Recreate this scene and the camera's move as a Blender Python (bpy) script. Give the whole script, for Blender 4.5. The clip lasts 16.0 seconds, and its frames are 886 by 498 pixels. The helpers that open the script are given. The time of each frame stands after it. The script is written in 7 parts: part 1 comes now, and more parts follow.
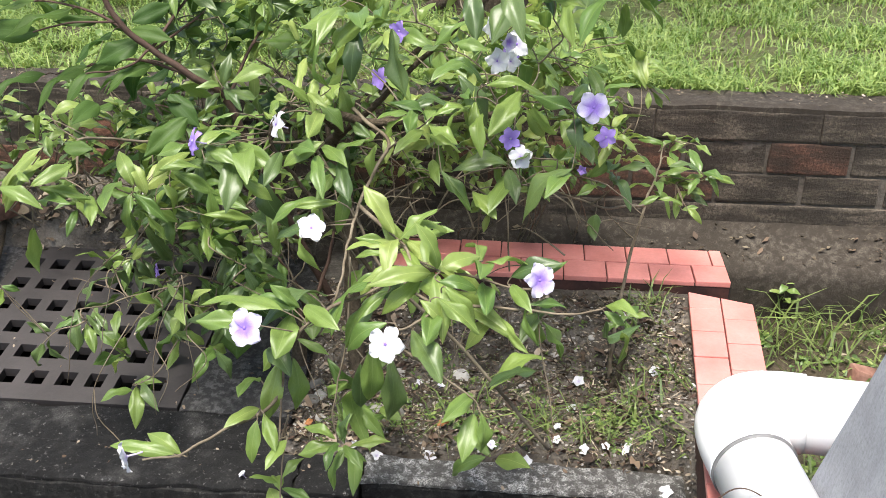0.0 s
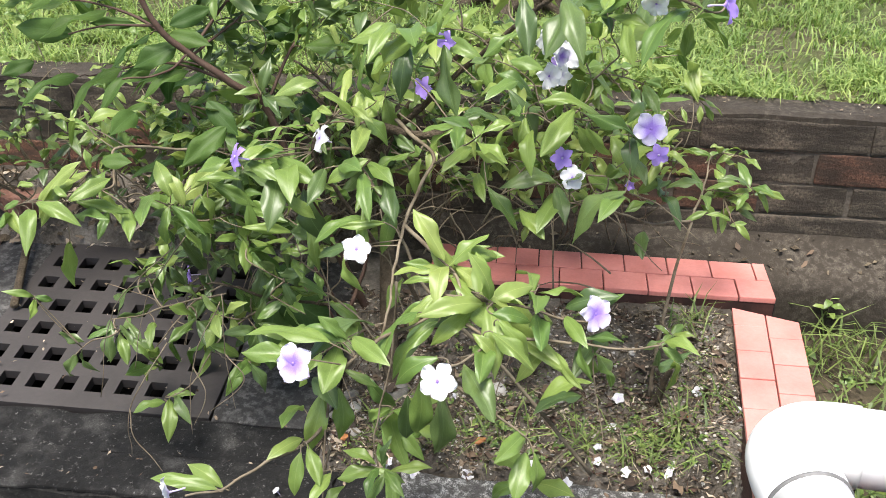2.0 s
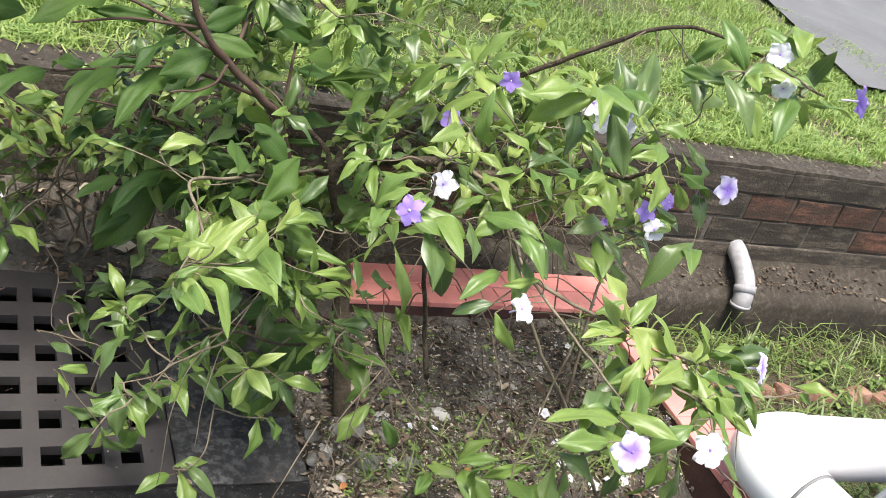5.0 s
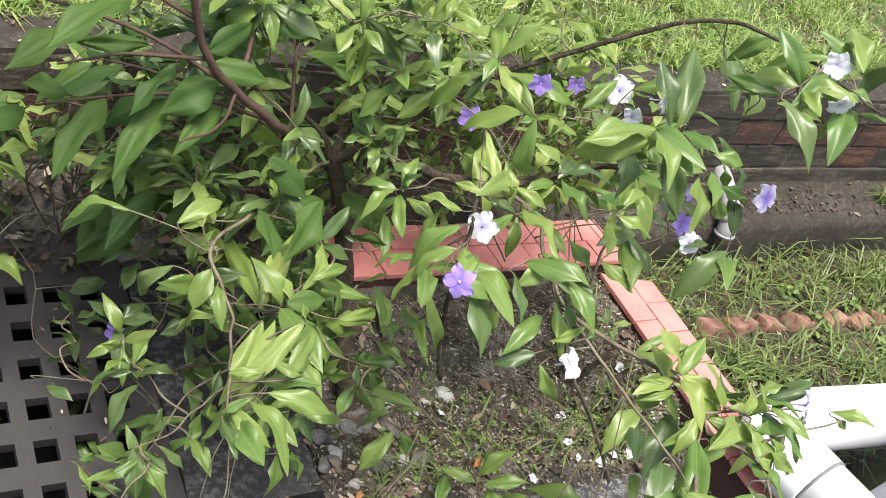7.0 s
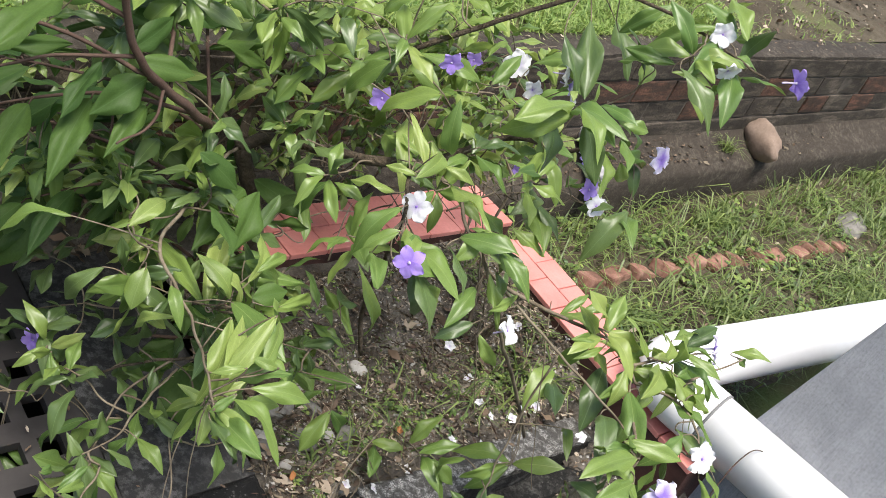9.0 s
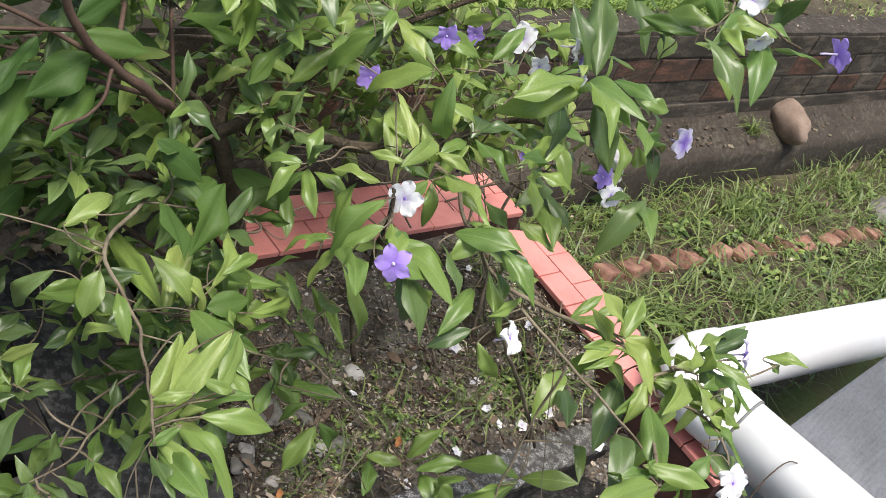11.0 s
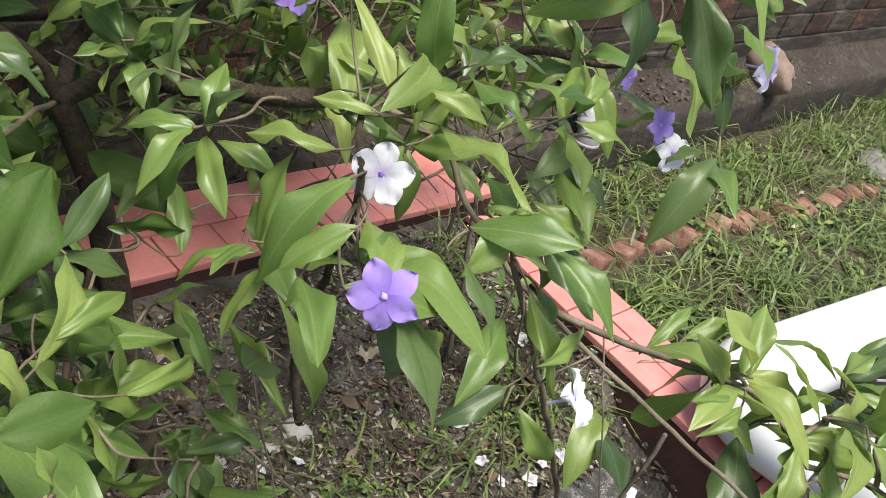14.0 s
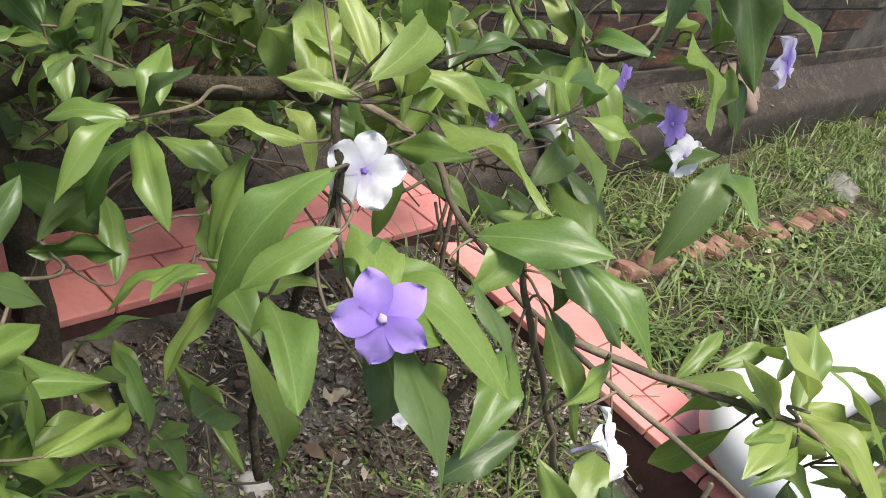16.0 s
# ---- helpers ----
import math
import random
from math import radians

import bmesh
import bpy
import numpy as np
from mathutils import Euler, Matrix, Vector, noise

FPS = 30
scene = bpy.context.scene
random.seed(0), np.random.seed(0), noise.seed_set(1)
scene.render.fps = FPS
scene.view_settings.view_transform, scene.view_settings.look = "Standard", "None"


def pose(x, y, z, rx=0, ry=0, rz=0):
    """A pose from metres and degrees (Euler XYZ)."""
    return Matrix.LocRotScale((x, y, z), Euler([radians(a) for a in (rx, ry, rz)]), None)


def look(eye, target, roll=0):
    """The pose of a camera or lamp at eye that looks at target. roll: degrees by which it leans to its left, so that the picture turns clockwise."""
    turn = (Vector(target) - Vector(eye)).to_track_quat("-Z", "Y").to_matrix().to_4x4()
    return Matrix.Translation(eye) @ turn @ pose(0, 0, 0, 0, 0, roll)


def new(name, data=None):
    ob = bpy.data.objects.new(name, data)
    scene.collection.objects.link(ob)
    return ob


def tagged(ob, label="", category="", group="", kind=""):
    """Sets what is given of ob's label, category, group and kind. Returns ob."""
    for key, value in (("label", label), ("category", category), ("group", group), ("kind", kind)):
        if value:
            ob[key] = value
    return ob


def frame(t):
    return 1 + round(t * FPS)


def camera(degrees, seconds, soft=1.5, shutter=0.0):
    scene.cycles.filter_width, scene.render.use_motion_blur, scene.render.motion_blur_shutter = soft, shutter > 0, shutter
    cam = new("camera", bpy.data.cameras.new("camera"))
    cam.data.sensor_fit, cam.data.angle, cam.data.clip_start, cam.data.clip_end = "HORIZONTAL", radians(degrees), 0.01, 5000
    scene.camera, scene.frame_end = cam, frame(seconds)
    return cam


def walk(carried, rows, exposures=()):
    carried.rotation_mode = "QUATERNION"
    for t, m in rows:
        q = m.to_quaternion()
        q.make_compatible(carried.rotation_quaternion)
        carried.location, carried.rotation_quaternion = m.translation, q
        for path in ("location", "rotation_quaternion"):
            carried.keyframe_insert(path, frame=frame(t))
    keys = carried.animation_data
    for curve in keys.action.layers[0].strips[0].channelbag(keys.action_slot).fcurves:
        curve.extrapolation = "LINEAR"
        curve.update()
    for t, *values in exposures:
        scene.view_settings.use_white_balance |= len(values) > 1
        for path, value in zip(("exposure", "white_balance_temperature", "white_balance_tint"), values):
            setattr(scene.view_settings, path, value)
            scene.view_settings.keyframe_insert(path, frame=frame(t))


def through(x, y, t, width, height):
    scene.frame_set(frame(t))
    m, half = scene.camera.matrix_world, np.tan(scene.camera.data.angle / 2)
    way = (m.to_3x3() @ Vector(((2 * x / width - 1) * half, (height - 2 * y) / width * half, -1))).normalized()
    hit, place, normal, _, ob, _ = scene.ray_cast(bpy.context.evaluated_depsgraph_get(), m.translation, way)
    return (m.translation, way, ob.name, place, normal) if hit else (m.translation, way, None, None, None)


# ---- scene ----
cam = camera(48.0, 16.0, 0.9)
# seconds, eye in metres, turn in degrees
ROWS = [
    (0, -0.0434, -0.3303, 1.4095, 62.883, -0.335, 5.029),
    (0.5, -0.0582, -0.3204, 1.4033, 61.649, -1.129, 6.458),
    (1, -0.0792, -0.3071, 1.3973, 60.784, -2.176, 7.118),
    (1.5, -0.0827, -0.3130, 1.4353, 61.878, -0.943, 7.499),
    (2, -0.1138, -0.2454, 1.4543, 61.528, -0.927, 6.219),
    (2.5, -0.2159, -0.2362, 1.4330, 60.943, -2.519, 7.147),
    (3, -0.5151, -0.2287, 1.4480, 61.725, -6.824, 0.007),
    (3.5, -0.9863, -0.2012, 1.4080, 63.029, -9.875, -15.129),
    (4, -1.1783, -0.1620, 1.3635, 63.379, -12.893, -17.776),
    (4.5, -1.2510, -0.0572, 1.3487, 64.043, -14.504, -20.875),
    (4.7, -1.2713, -0.0181, 1.3660, 63.780, -15.525, -21.397),
    (6.8, -1.3932, 0.4558, 1.5803, 54.286, -18.297, -26.929),
    (7, -1.4042, 0.4471, 1.5872, 53.744, -18.326, -26.895),
    (7.5, -1.4640, 0.4120, 1.5824, 54.551, -18.335, -30.484),
    (8, -1.5125, 0.4322, 1.6037, 55.448, -18.650, -34.754),
    (8.5, -1.5387, 0.4773, 1.5932, 55.104, -20.107, -36.691),
    (9, -1.5671, 0.5181, 1.5827, 55.146, -20.587, -37.746),
    (9.2, -1.6063, 0.5323, 1.5869, 55.014, -20.599, -38.744),
    (11.3, -1.3530, 0.6251, 1.4757, 54.041, -19.057, -36.603),
    (11.5, -1.3176, 0.6426, 1.4546, 54.124, -18.725, -36.287),
    (12, -1.2385, 0.7035, 1.4002, 53.591, -18.613, -35.318),
    (12.5, -1.1645, 0.7472, 1.3459, 53.800, -18.089, -35.687),
    (13, -1.1449, 0.8409, 1.2781, 55.688, -17.953, -40.222),
    (13.5, -1.1181, 0.9345, 1.2060, 55.600, -18.117, -43.956),
    (14, -1.0700, 0.9861, 1.1560, 55.735, -18.763, -43.882),
    (14.5, -1.0282, 1.0119, 1.1228, 57.489, -19.421, -45.465),
    (15, -0.9955, 1.0498, 1.0730, 57.649, -18.659, -45.346),
    (15.5, -0.9796, 1.0820, 1.0409, 58.624, -18.452, -45.775),
    (16, -0.9830, 1.0745, 1.0460, 59.059, -19.326, -47.185),
]
walk(cam, [(t, pose(x, y, z, rx, ry, rz)) for t, x, y, z, rx, ry, rz in ROWS],
     exposures=[(0.0, 1.28), (2.5, 1.29), (4.5, 1.33), (7.0, 1.2), (9.0, 0.97), (11.5, 0.82), (13.0, 0.83), (16.0, 0.86)])

# ---- light ----
world = bpy.data.worlds.new("world")
scene.world = world
world.use_nodes = True
wn = world.node_tree
sky = wn.nodes.new("ShaderNodeTexSky")
sky.sky_type = "NISHITA"
sky.sun_disc = False
sky.sun_elevation = radians(72)
sky.sun_rotation = radians(200)
sky.dust_density = 3.0
sky.air_density = 1.0
sky.ozone_density = 1.0
wn.links.new(sky.outputs["Color"], wn.nodes["Background"].inputs["Color"])
wn.nodes["Background"].inputs["Strength"].default_value = 0.125
sun_data = bpy.data.lights.new("sun", "SUN")
sun_data.energy = 3.4
sun_data.angle = radians(26)
sun_data.color = (1.0, 0.95, 0.88)
sun = new("sun", sun_data)
sun.matrix_world = look((-0.6, -0.6, 6.0), (0, 1.2, 0))


# ---- materials ----
def material(name, rough=0.6, spec=0.5):
    m = bpy.data.materials.new(name)
    m.use_nodes = True
    b = m.node_tree.nodes["Principled BSDF"]
    b.inputs["Roughness"].default_value = rough
    b.inputs["Specular IOR Level"].default_value = spec
    return m, m.node_tree, b


def ramp(nt, src, stops):
    r = nt.nodes.new("ShaderNodeValToRGB")
    el = r.color_ramp.elements
    while len(el) < len(stops):
        el.new(0.5)
    for e, (p, c) in zip(el, stops):
        e.position, e.color = p, (*c, 1)
    nt.links.new(src, r.inputs["Fac"])
    return r.outputs["Color"]


def noise_tex(nt, scale, detail=6, rough=0.6, coord="Object", stretch=None):
    co = nt.nodes.new("ShaderNodeTexCoord").outputs[coord]
    if stretch:
        mp = nt.nodes.new("ShaderNodeMapping")
        mp.inputs["Scale"].default_value = stretch
        nt.links.new(co, mp.inputs["Vector"])
        co = mp.outputs["Vector"]
    n = nt.nodes.new("ShaderNodeTexNoise")
    n.inputs["Scale"].default_value = scale
    n.inputs["Detail"].default_value = detail
    n.inputs["Roughness"].default_value = rough
    nt.links.new(co, n.inputs["Vector"])
    return n.outputs["Fac"]


def mix(nt, a, b, fac, mode="MIX"):
    m = nt.nodes.new("ShaderNodeMix")
    m.data_type, m.blend_type = "RGBA", mode
    for socket, v in ((m.inputs["Factor"], fac), (m.inputs[6], a), (m.inputs[7], b)):
        if isinstance(v, (int, float)):
            socket.default_value = v
        elif isinstance(v, tuple):
            socket.default_value = (*v, 1)
        else:
            nt.links.new(v, socket)
    return m.outputs[2]


def bump(nt, b, height, strength=0.4, dist=0.01):
    n = nt.nodes.new("ShaderNodeBump")
    n.inputs["Strength"].default_value = strength
    n.inputs["Distance"].default_value = dist
    nt.links.new(height, n.inputs["Height"])
    nt.links.new(n.outputs["Normal"], b.inputs["Normal"])


def two_scale(name, big, small, stops_big, stops_small, fac=0.5, rough=0.8, spec=0.3, bumps=0.5, dist=0.008, mode="MULTIPLY"):
    m, nt, b = material(name, rough, spec)
    n1, n2 = noise_tex(nt, big), noise_tex(nt, small, 8, 0.7)
    c = mix(nt, ramp(nt, n1, stops_big), ramp(nt, n2, stops_small), fac, mode)
    nt.links.new(c, b.inputs["Base Color"])
    bump(nt, b, n2, bumps, dist)
    return m


GREY = lambda v, w=0.0: (v * (1 + w), v, v * (1 - w))
MAT = {}
def grainy(name, patches, grains, lichen, rough=0.92, relief=0.014, grain=420, amount=0.9, specks=0.0, blotch=55):
    """Old concrete: broad patches, a granular speckle, and black growth with a shape of its own."""
    m, nt, b = material(name, rough, 0.25)
    big, mid, fine = noise_tex(nt, 7, 5), noise_tex(nt, blotch, 6, 0.65), noise_tex(nt, grain, 3, 0.7)
    c = mix(nt, ramp(nt, big, patches), ramp(nt, fine, grains), amount, "MULTIPLY")
    c = mix(nt, c, lichen, ramp(nt, mid, [(0.46, GREY(0.88)), (0.60, GREY(0.0))]))
    if specks:
        c = mix(nt, c, (0.30, 0.29, 0.275), ramp(nt, noise_tex(nt, 95, 4, 0.75), [(0.60, GREY(0.0)), (0.72, GREY(specks))]))
    nt.links.new(c, b.inputs["Base Color"])
    h = nt.nodes.new("ShaderNodeMath")
    h.operation = "MULTIPLY_ADD"
    h.inputs[1].default_value = 0.45
    nt.links.new(fine, h.inputs[0])
    nt.links.new(mid, h.inputs[2])
    bump(nt, b, h.outputs[0], 1.0, relief)
    return m


MAT["concrete_dark"] = grainy("weathered_concrete", [(0.34, (0.013, 0.0125, 0.012)), (0.5, (0.026, 0.0251, 0.0239)), (0.68, (0.085, 0.082, 0.077))],
                              [(0.38, GREY(0.35)), (0.5, GREY(0.85)), (0.62, GREY(1.5))], (0.010, 0.0096, 0.0092), 0.78, relief=0.016, specks=0.75, blotch=16)
MAT["ledge"] = grainy("smoothed_cement", [(0.34, (0.044, 0.036, 0.028)), (0.5, (0.066, 0.055, 0.043)), (0.66, (0.098, 0.084, 0.067))],
                      [(0.38, GREY(0.5)), (0.5, GREY(0.9)), (0.62, GREY(1.3))], (0.034, 0.028, 0.021), relief=0.004)
MAT["slab"] = grainy("smooth_grey_slab", [(0.34, (0.055, 0.053, 0.051)), (0.5, (0.085, 0.082, 0.079)), (0.66, (0.130, 0.126, 0.121))],
                     [(0.38, GREY(0.7)), (0.5, GREY(0.95)), (0.62, GREY(1.2))], (0.026, 0.0255, 0.0245), 0.85, relief=0.003)
MAT["screed"] = grainy("granular_screed", [(0.34, (0.24, 0.235, 0.222)), (0.5, (0.41, 0.403, 0.385)), (0.66, (0.58, 0.574, 0.555))],
                       [(0.40, GREY(0.22)), (0.5, GREY(0.8)), (0.60, GREY(1.6))], (0.085, 0.080, 0.073), relief=0.022, grain=330)
MAT["black_concrete"] = grainy("blackened_concrete", [(0.36, (0.018, 0.017, 0.016)), (0.55, (0.038, 0.036, 0.033)), (0.70, (0.115, 0.112, 0.105))],
                               [(0.38, GREY(0.5)), (0.5, GREY(0.9)), (0.62, GREY(1.4))], (0.008, 0.008, 0.0075), 0.7, relief=0.012, specks=0.5)
MAT["gravel"] = grainy("mossy_grit", [(0.36, (0.026, 0.029, 0.015)), (0.5, (0.050, 0.044, 0.035)), (0.66, (0.12, 0.112, 0.096))],
                       [(0.38, GREY(0.4)), (0.5, GREY(0.85)), (0.62, GREY(1.5))], (0.030, 0.031, 0.020), relief=0.02, grain=260)
def streaked(name, low, high, stain):
    """Old wall face: rain streaks, blotches of growth and a coarse grain."""
    m, nt, b = material(name, 0.92, 0.2)
    info = nt.nodes.new("ShaderNodeObjectInfo")
    blot, run, fine = noise_tex(nt, 5, 7, 0.65), noise_tex(nt, 9, 6, 0.6, stretch=(1.0, 1.0, 5.0)), noise_tex(nt, 150, 5, 0.7)
    c = mix(nt, ramp(nt, blot, [(0.32, low), (0.68, high)]), ramp(nt, fine, [(0.36, GREY(0.4)), (0.5, GREY(0.85)), (0.64, GREY(1.4))]), 0.85, "MULTIPLY")
    c = mix(nt, c, stain, ramp(nt, run, [(0.45, GREY(0.75)), (0.58, GREY(0.0))]))
    c = mix(nt, c, ramp(nt, info.outputs["Random"], [(0.0, GREY(0.82)), (1.0, GREY(1.12))]), 0.8, "MULTIPLY")
    nt.links.new(c, b.inputs["Base Color"])
    bump(nt, b, mix(nt, run, fine, 0.6), 0.8, 0.010)
    return m


MAT["wall"] = streaked("stained_blockwork", (0.040, 0.034, 0.026), (0.150, 0.124, 0.096), (0.032, 0.027, 0.022))
MAT["brick"] = streaked("old_red_brick", (0.054, 0.035, 0.026), (0.205, 0.100, 0.068), (0.040, 0.031, 0.024))
MAT["mortar"] = two_scale("old_mortar", 8, 80, [(0.3, (0.050, 0.043, 0.036)), (0.7, (0.155, 0.134, 0.110))], [(0.3, GREY(0.5)), (0.65, GREY(1.0))], 0.8, 0.92, 0.2, 0.8, 0.006)
MAT["tile"] = two_scale("red_clay_tile", 9, 120, [(0.3, (0.55, 0.185, 0.155)), (0.7, (0.66, 0.27, 0.235))],
                        [(0.3, GREY(0.8)), (0.6, GREY(1.0))], 0.6, 0.42, 0.5, 0.15, 0.002)
# a much darker red than the tiles on top
MAT["tile_side"] = two_scale("dark_red_mortar", 12, 90, [(0.3, (0.036, 0.020, 0.017)), (0.7, (0.090, 0.038, 0.031))],
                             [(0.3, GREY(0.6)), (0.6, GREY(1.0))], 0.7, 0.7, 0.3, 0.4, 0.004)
MAT["soil"] = two_scale("dark_garden_soil", 9, 110, [(0.3, (0.070, 0.059, 0.048)), (0.5, (0.155, 0.134, 0.110)), (0.72, (0.30, 0.268, 0.228))],
                        [(0.3, GREY(0.45)), (0.65, GREY(1.0))], 0.85, 0.95, 0.2, 1.0, 0.012)
MAT["lawn"] = two_scale("grassy_earth", 3, 60, [(0.33, (0.11, 0.088, 0.062)), (0.48, (0.115, 0.115, 0.052)), (0.66, (0.10, 0.14, 0.042))],
                        [(0.3, GREY(0.6)), (0.65, GREY(1.0))], 0.7, 0.95, 0.2, 0.8, 0.02)
MAT["earth"] = two_scale("bare_brown_earth", 4, 70, [(0.3, (0.060, 0.047, 0.031)), (0.5, (0.098, 0.080, 0.052)), (0.7, (0.150, 0.126, 0.086))], [(0.3, GREY(0.45)), (0.65, GREY(1.0))], 0.8, 0.95, 0.2, 1.0, 0.015)
MAT["road"] = two_scale("worn_grey_asphalt", 2, 60, [(0.3, GREY(0.095)), (0.7, GREY(0.135))], [(0.3, GREY(0.8)), (0.6, GREY(1.0))], 0.7, 0.9, 0.3, 0.4, 0.004)
MAT["iron"] = two_scale("brown_painted_iron", 5, 80, [(0.3, (0.025, 0.0216, 0.0207)), (0.7, (0.043, 0.0371, 0.0355))],
                        [(0.3, GREY(0.75)), (0.6, GREY(1.0))], 0.6, 0.62, 0.5, 0.3, 0.002)
# near-black colour that carries the shade inside the drain
MAT["black"] = two_scale("pit_shade", 5, 80, [(0.3, GREY(0.008)), (0.7, GREY(0.016))], [(0.3, GREY(0.75)), (0.6, GREY(1.0))], 0.6, 0.9, 0.2, 0.3, 0.002)
MAT["pvc"] = two_scale("white_plastic", 3, 40, [(0.3, (0.80, 0.80, 0.80)), (0.7, (0.86, 0.86, 0.86))], [(0.3, GREY(0.93)), (0.6, GREY(1.0))], 0.5, 0.32, 0.5, 0.03, 0.002)
MAT["seal"] = two_scale("grey_glue", 30, 90, [(0.3, GREY(0.10)), (0.7, GREY(0.2))], [(0.3, GREY(0.7)), (0.6, GREY(1.0))], 0.5, 0.6, 0.4, 0.2, 0.002)


def leafy(name, low, high, rib, rough=0.38, through=0.35, veins=0.0, spec=0.5):
    """A leaf or petal: colour varies from one to the next, with a pale midrib, and light shines through."""
    m, nt, b = material(name, rough, spec)
    info, geo = nt.nodes.new("ShaderNodeObjectInfo"), nt.nodes.new("ShaderNodeNewGeometry")
    add = nt.nodes.new("ShaderNodeMath")
    add.operation = "ADD"
    nt.links.new(info.outputs["Random"], add.inputs[0])
    nt.links.new(geo.outputs["Random Per Island"], add.inputs[1])
    fr = nt.nodes.new("ShaderNodeMath")
    fr.operation = "FRACT"
    nt.links.new(add.outputs[0], fr.inputs[0])
    c = ramp(nt, fr.outputs[0], [(0.0, low), (0.55, tuple((p + q) / 2 for p, q in zip(low, high))), (1.0, high)])
    n = noise_tex(nt, 30, 4)
    c = mix(nt, c, ramp(nt, n, [(0.3, GREY(0.72)), (0.65, GREY(1.0))]), 0.7, "MULTIPLY")
    uv = nt.nodes.new("ShaderNodeUVMap")
    sep = nt.nodes.new("ShaderNodeSeparateXYZ")
    nt.links.new(uv.outputs["UV"], sep.inputs[0])
    off = nt.nodes.new("ShaderNodeMath")
    off.operation = "SUBTRACT"
    off.inputs[1].default_value = 0.5
    nt.links.new(sep.outputs["X"], off.inputs[0])
    ab = nt.nodes.new("ShaderNodeMath")
    ab.operation = "ABSOLUTE"
    nt.links.new(off.outputs[0], ab.inputs[0])
    ribs = ramp(nt, ab.outputs[0], [(0.006, (0.55, 0.55, 0.55)), (0.020, (0, 0, 0))])
    if veins:
        w = nt.nodes.new("ShaderNodeMath")
        w.operation = "MULTIPLY_ADD"
        w.inputs[1].default_value = -1.1
        nt.links.new(ab.outputs[0], w.inputs[0])
        nt.links.new(sep.outputs["Y"], w.inputs[2])
        s = nt.nodes.new("ShaderNodeMath")
        s.operation = "MULTIPLY"
        s.inputs[1].default_value = 44.0
        nt.links.new(w.outputs[0], s.inputs[0])
        sn = nt.nodes.new("ShaderNodeMath")
        sn.operation = "SINE"
        nt.links.new(s.outputs[0], sn.inputs[0])
        side = ramp(nt, sn.outputs[0], [(0.70, (0, 0, 0)), (1.0, GREY(veins * 0.6))])
        ribs = mix(nt, ribs, side, 1.0, "ADD")
        swell = nt.nodes.new("ShaderNodeMath")
        swell.operation = "MULTIPLY_ADD"
        swell.inputs[1].default_value = -0.5 * veins
        nt.links.new(sn.outputs[0], swell.inputs[0])
        nt.links.new(n, swell.inputs[2])
    c = mix(nt, c, rib, ribs)
    nt.links.new(c, b.inputs["Base Color"])
    bump(nt, b, swell.outputs[0] if veins else n, 0.12 if veins else 0.10, 0.003)
    tr = nt.nodes.new("ShaderNodeBsdfTranslucent")
    nt.links.new(mix(nt, c, (1.0, 1.0, 0.80), 1.0, "MULTIPLY"), tr.inputs["Color"])
    mx = nt.nodes.new("ShaderNodeMixShader")
    mx.inputs["Fac"].default_value = through
    nt.links.new(b.outputs[0], mx.inputs[1])
    nt.links.new(tr.outputs[0], mx.inputs[2])
    nt.links.new(mx.outputs[0], nt.nodes["Material Output"].inputs["Surface"])
    return m


MAT["leaf_dark"] = leafy("mature_leaf", (0.066, 0.112, 0.036), (0.124, 0.184, 0.056), (0.16, 0.24, 0.09), 0.35, 0.28, 0.10, 0.48)
MAT["leaf_mid"] = leafy("green_leaf", (0.108, 0.194, 0.045), (0.224, 0.314, 0.073), (0.25, 0.33, 0.11), 0.36, 0.36, 0.06, 0.48)
MAT["leaf_young"] = leafy("young_leaf", (0.206, 0.300, 0.074), (0.334, 0.413, 0.114), (0.40, 0.46, 0.16), 0.37, 0.42, 0.04, 0.48)
MAT["leaf_broad"] = leafy("broad_dark_leaf", (0.044, 0.096, 0.024), (0.096, 0.166, 0.036), (0.10, 0.17, 0.06), 0.50, 0.42, 0.20, 0.22)
MAT["grass"] = leafy("grass_blade", (0.14, 0.25, 0.045), (0.39, 0.48, 0.14), (0.2, 0.3, 0.08), 0.5, 0.35)
MAT["rough_grass"] = leafy("coarse_grass_blade", (0.076, 0.126, 0.030), (0.240, 0.305, 0.092), (0.2, 0.3, 0.08), 0.5, 0.3)
MAT["straw"] = leafy("dry_leaf", (0.16, 0.11, 0.07), (0.52, 0.44, 0.34), (0.3, 0.24, 0.15), 0.8, 0.1)
MAT["dead_leaf"] = leafy("brown_dead_leaf", (0.050, 0.033, 0.022), (0.17, 0.115, 0.075), (0.12, 0.08, 0.05), 0.8, 0.08)
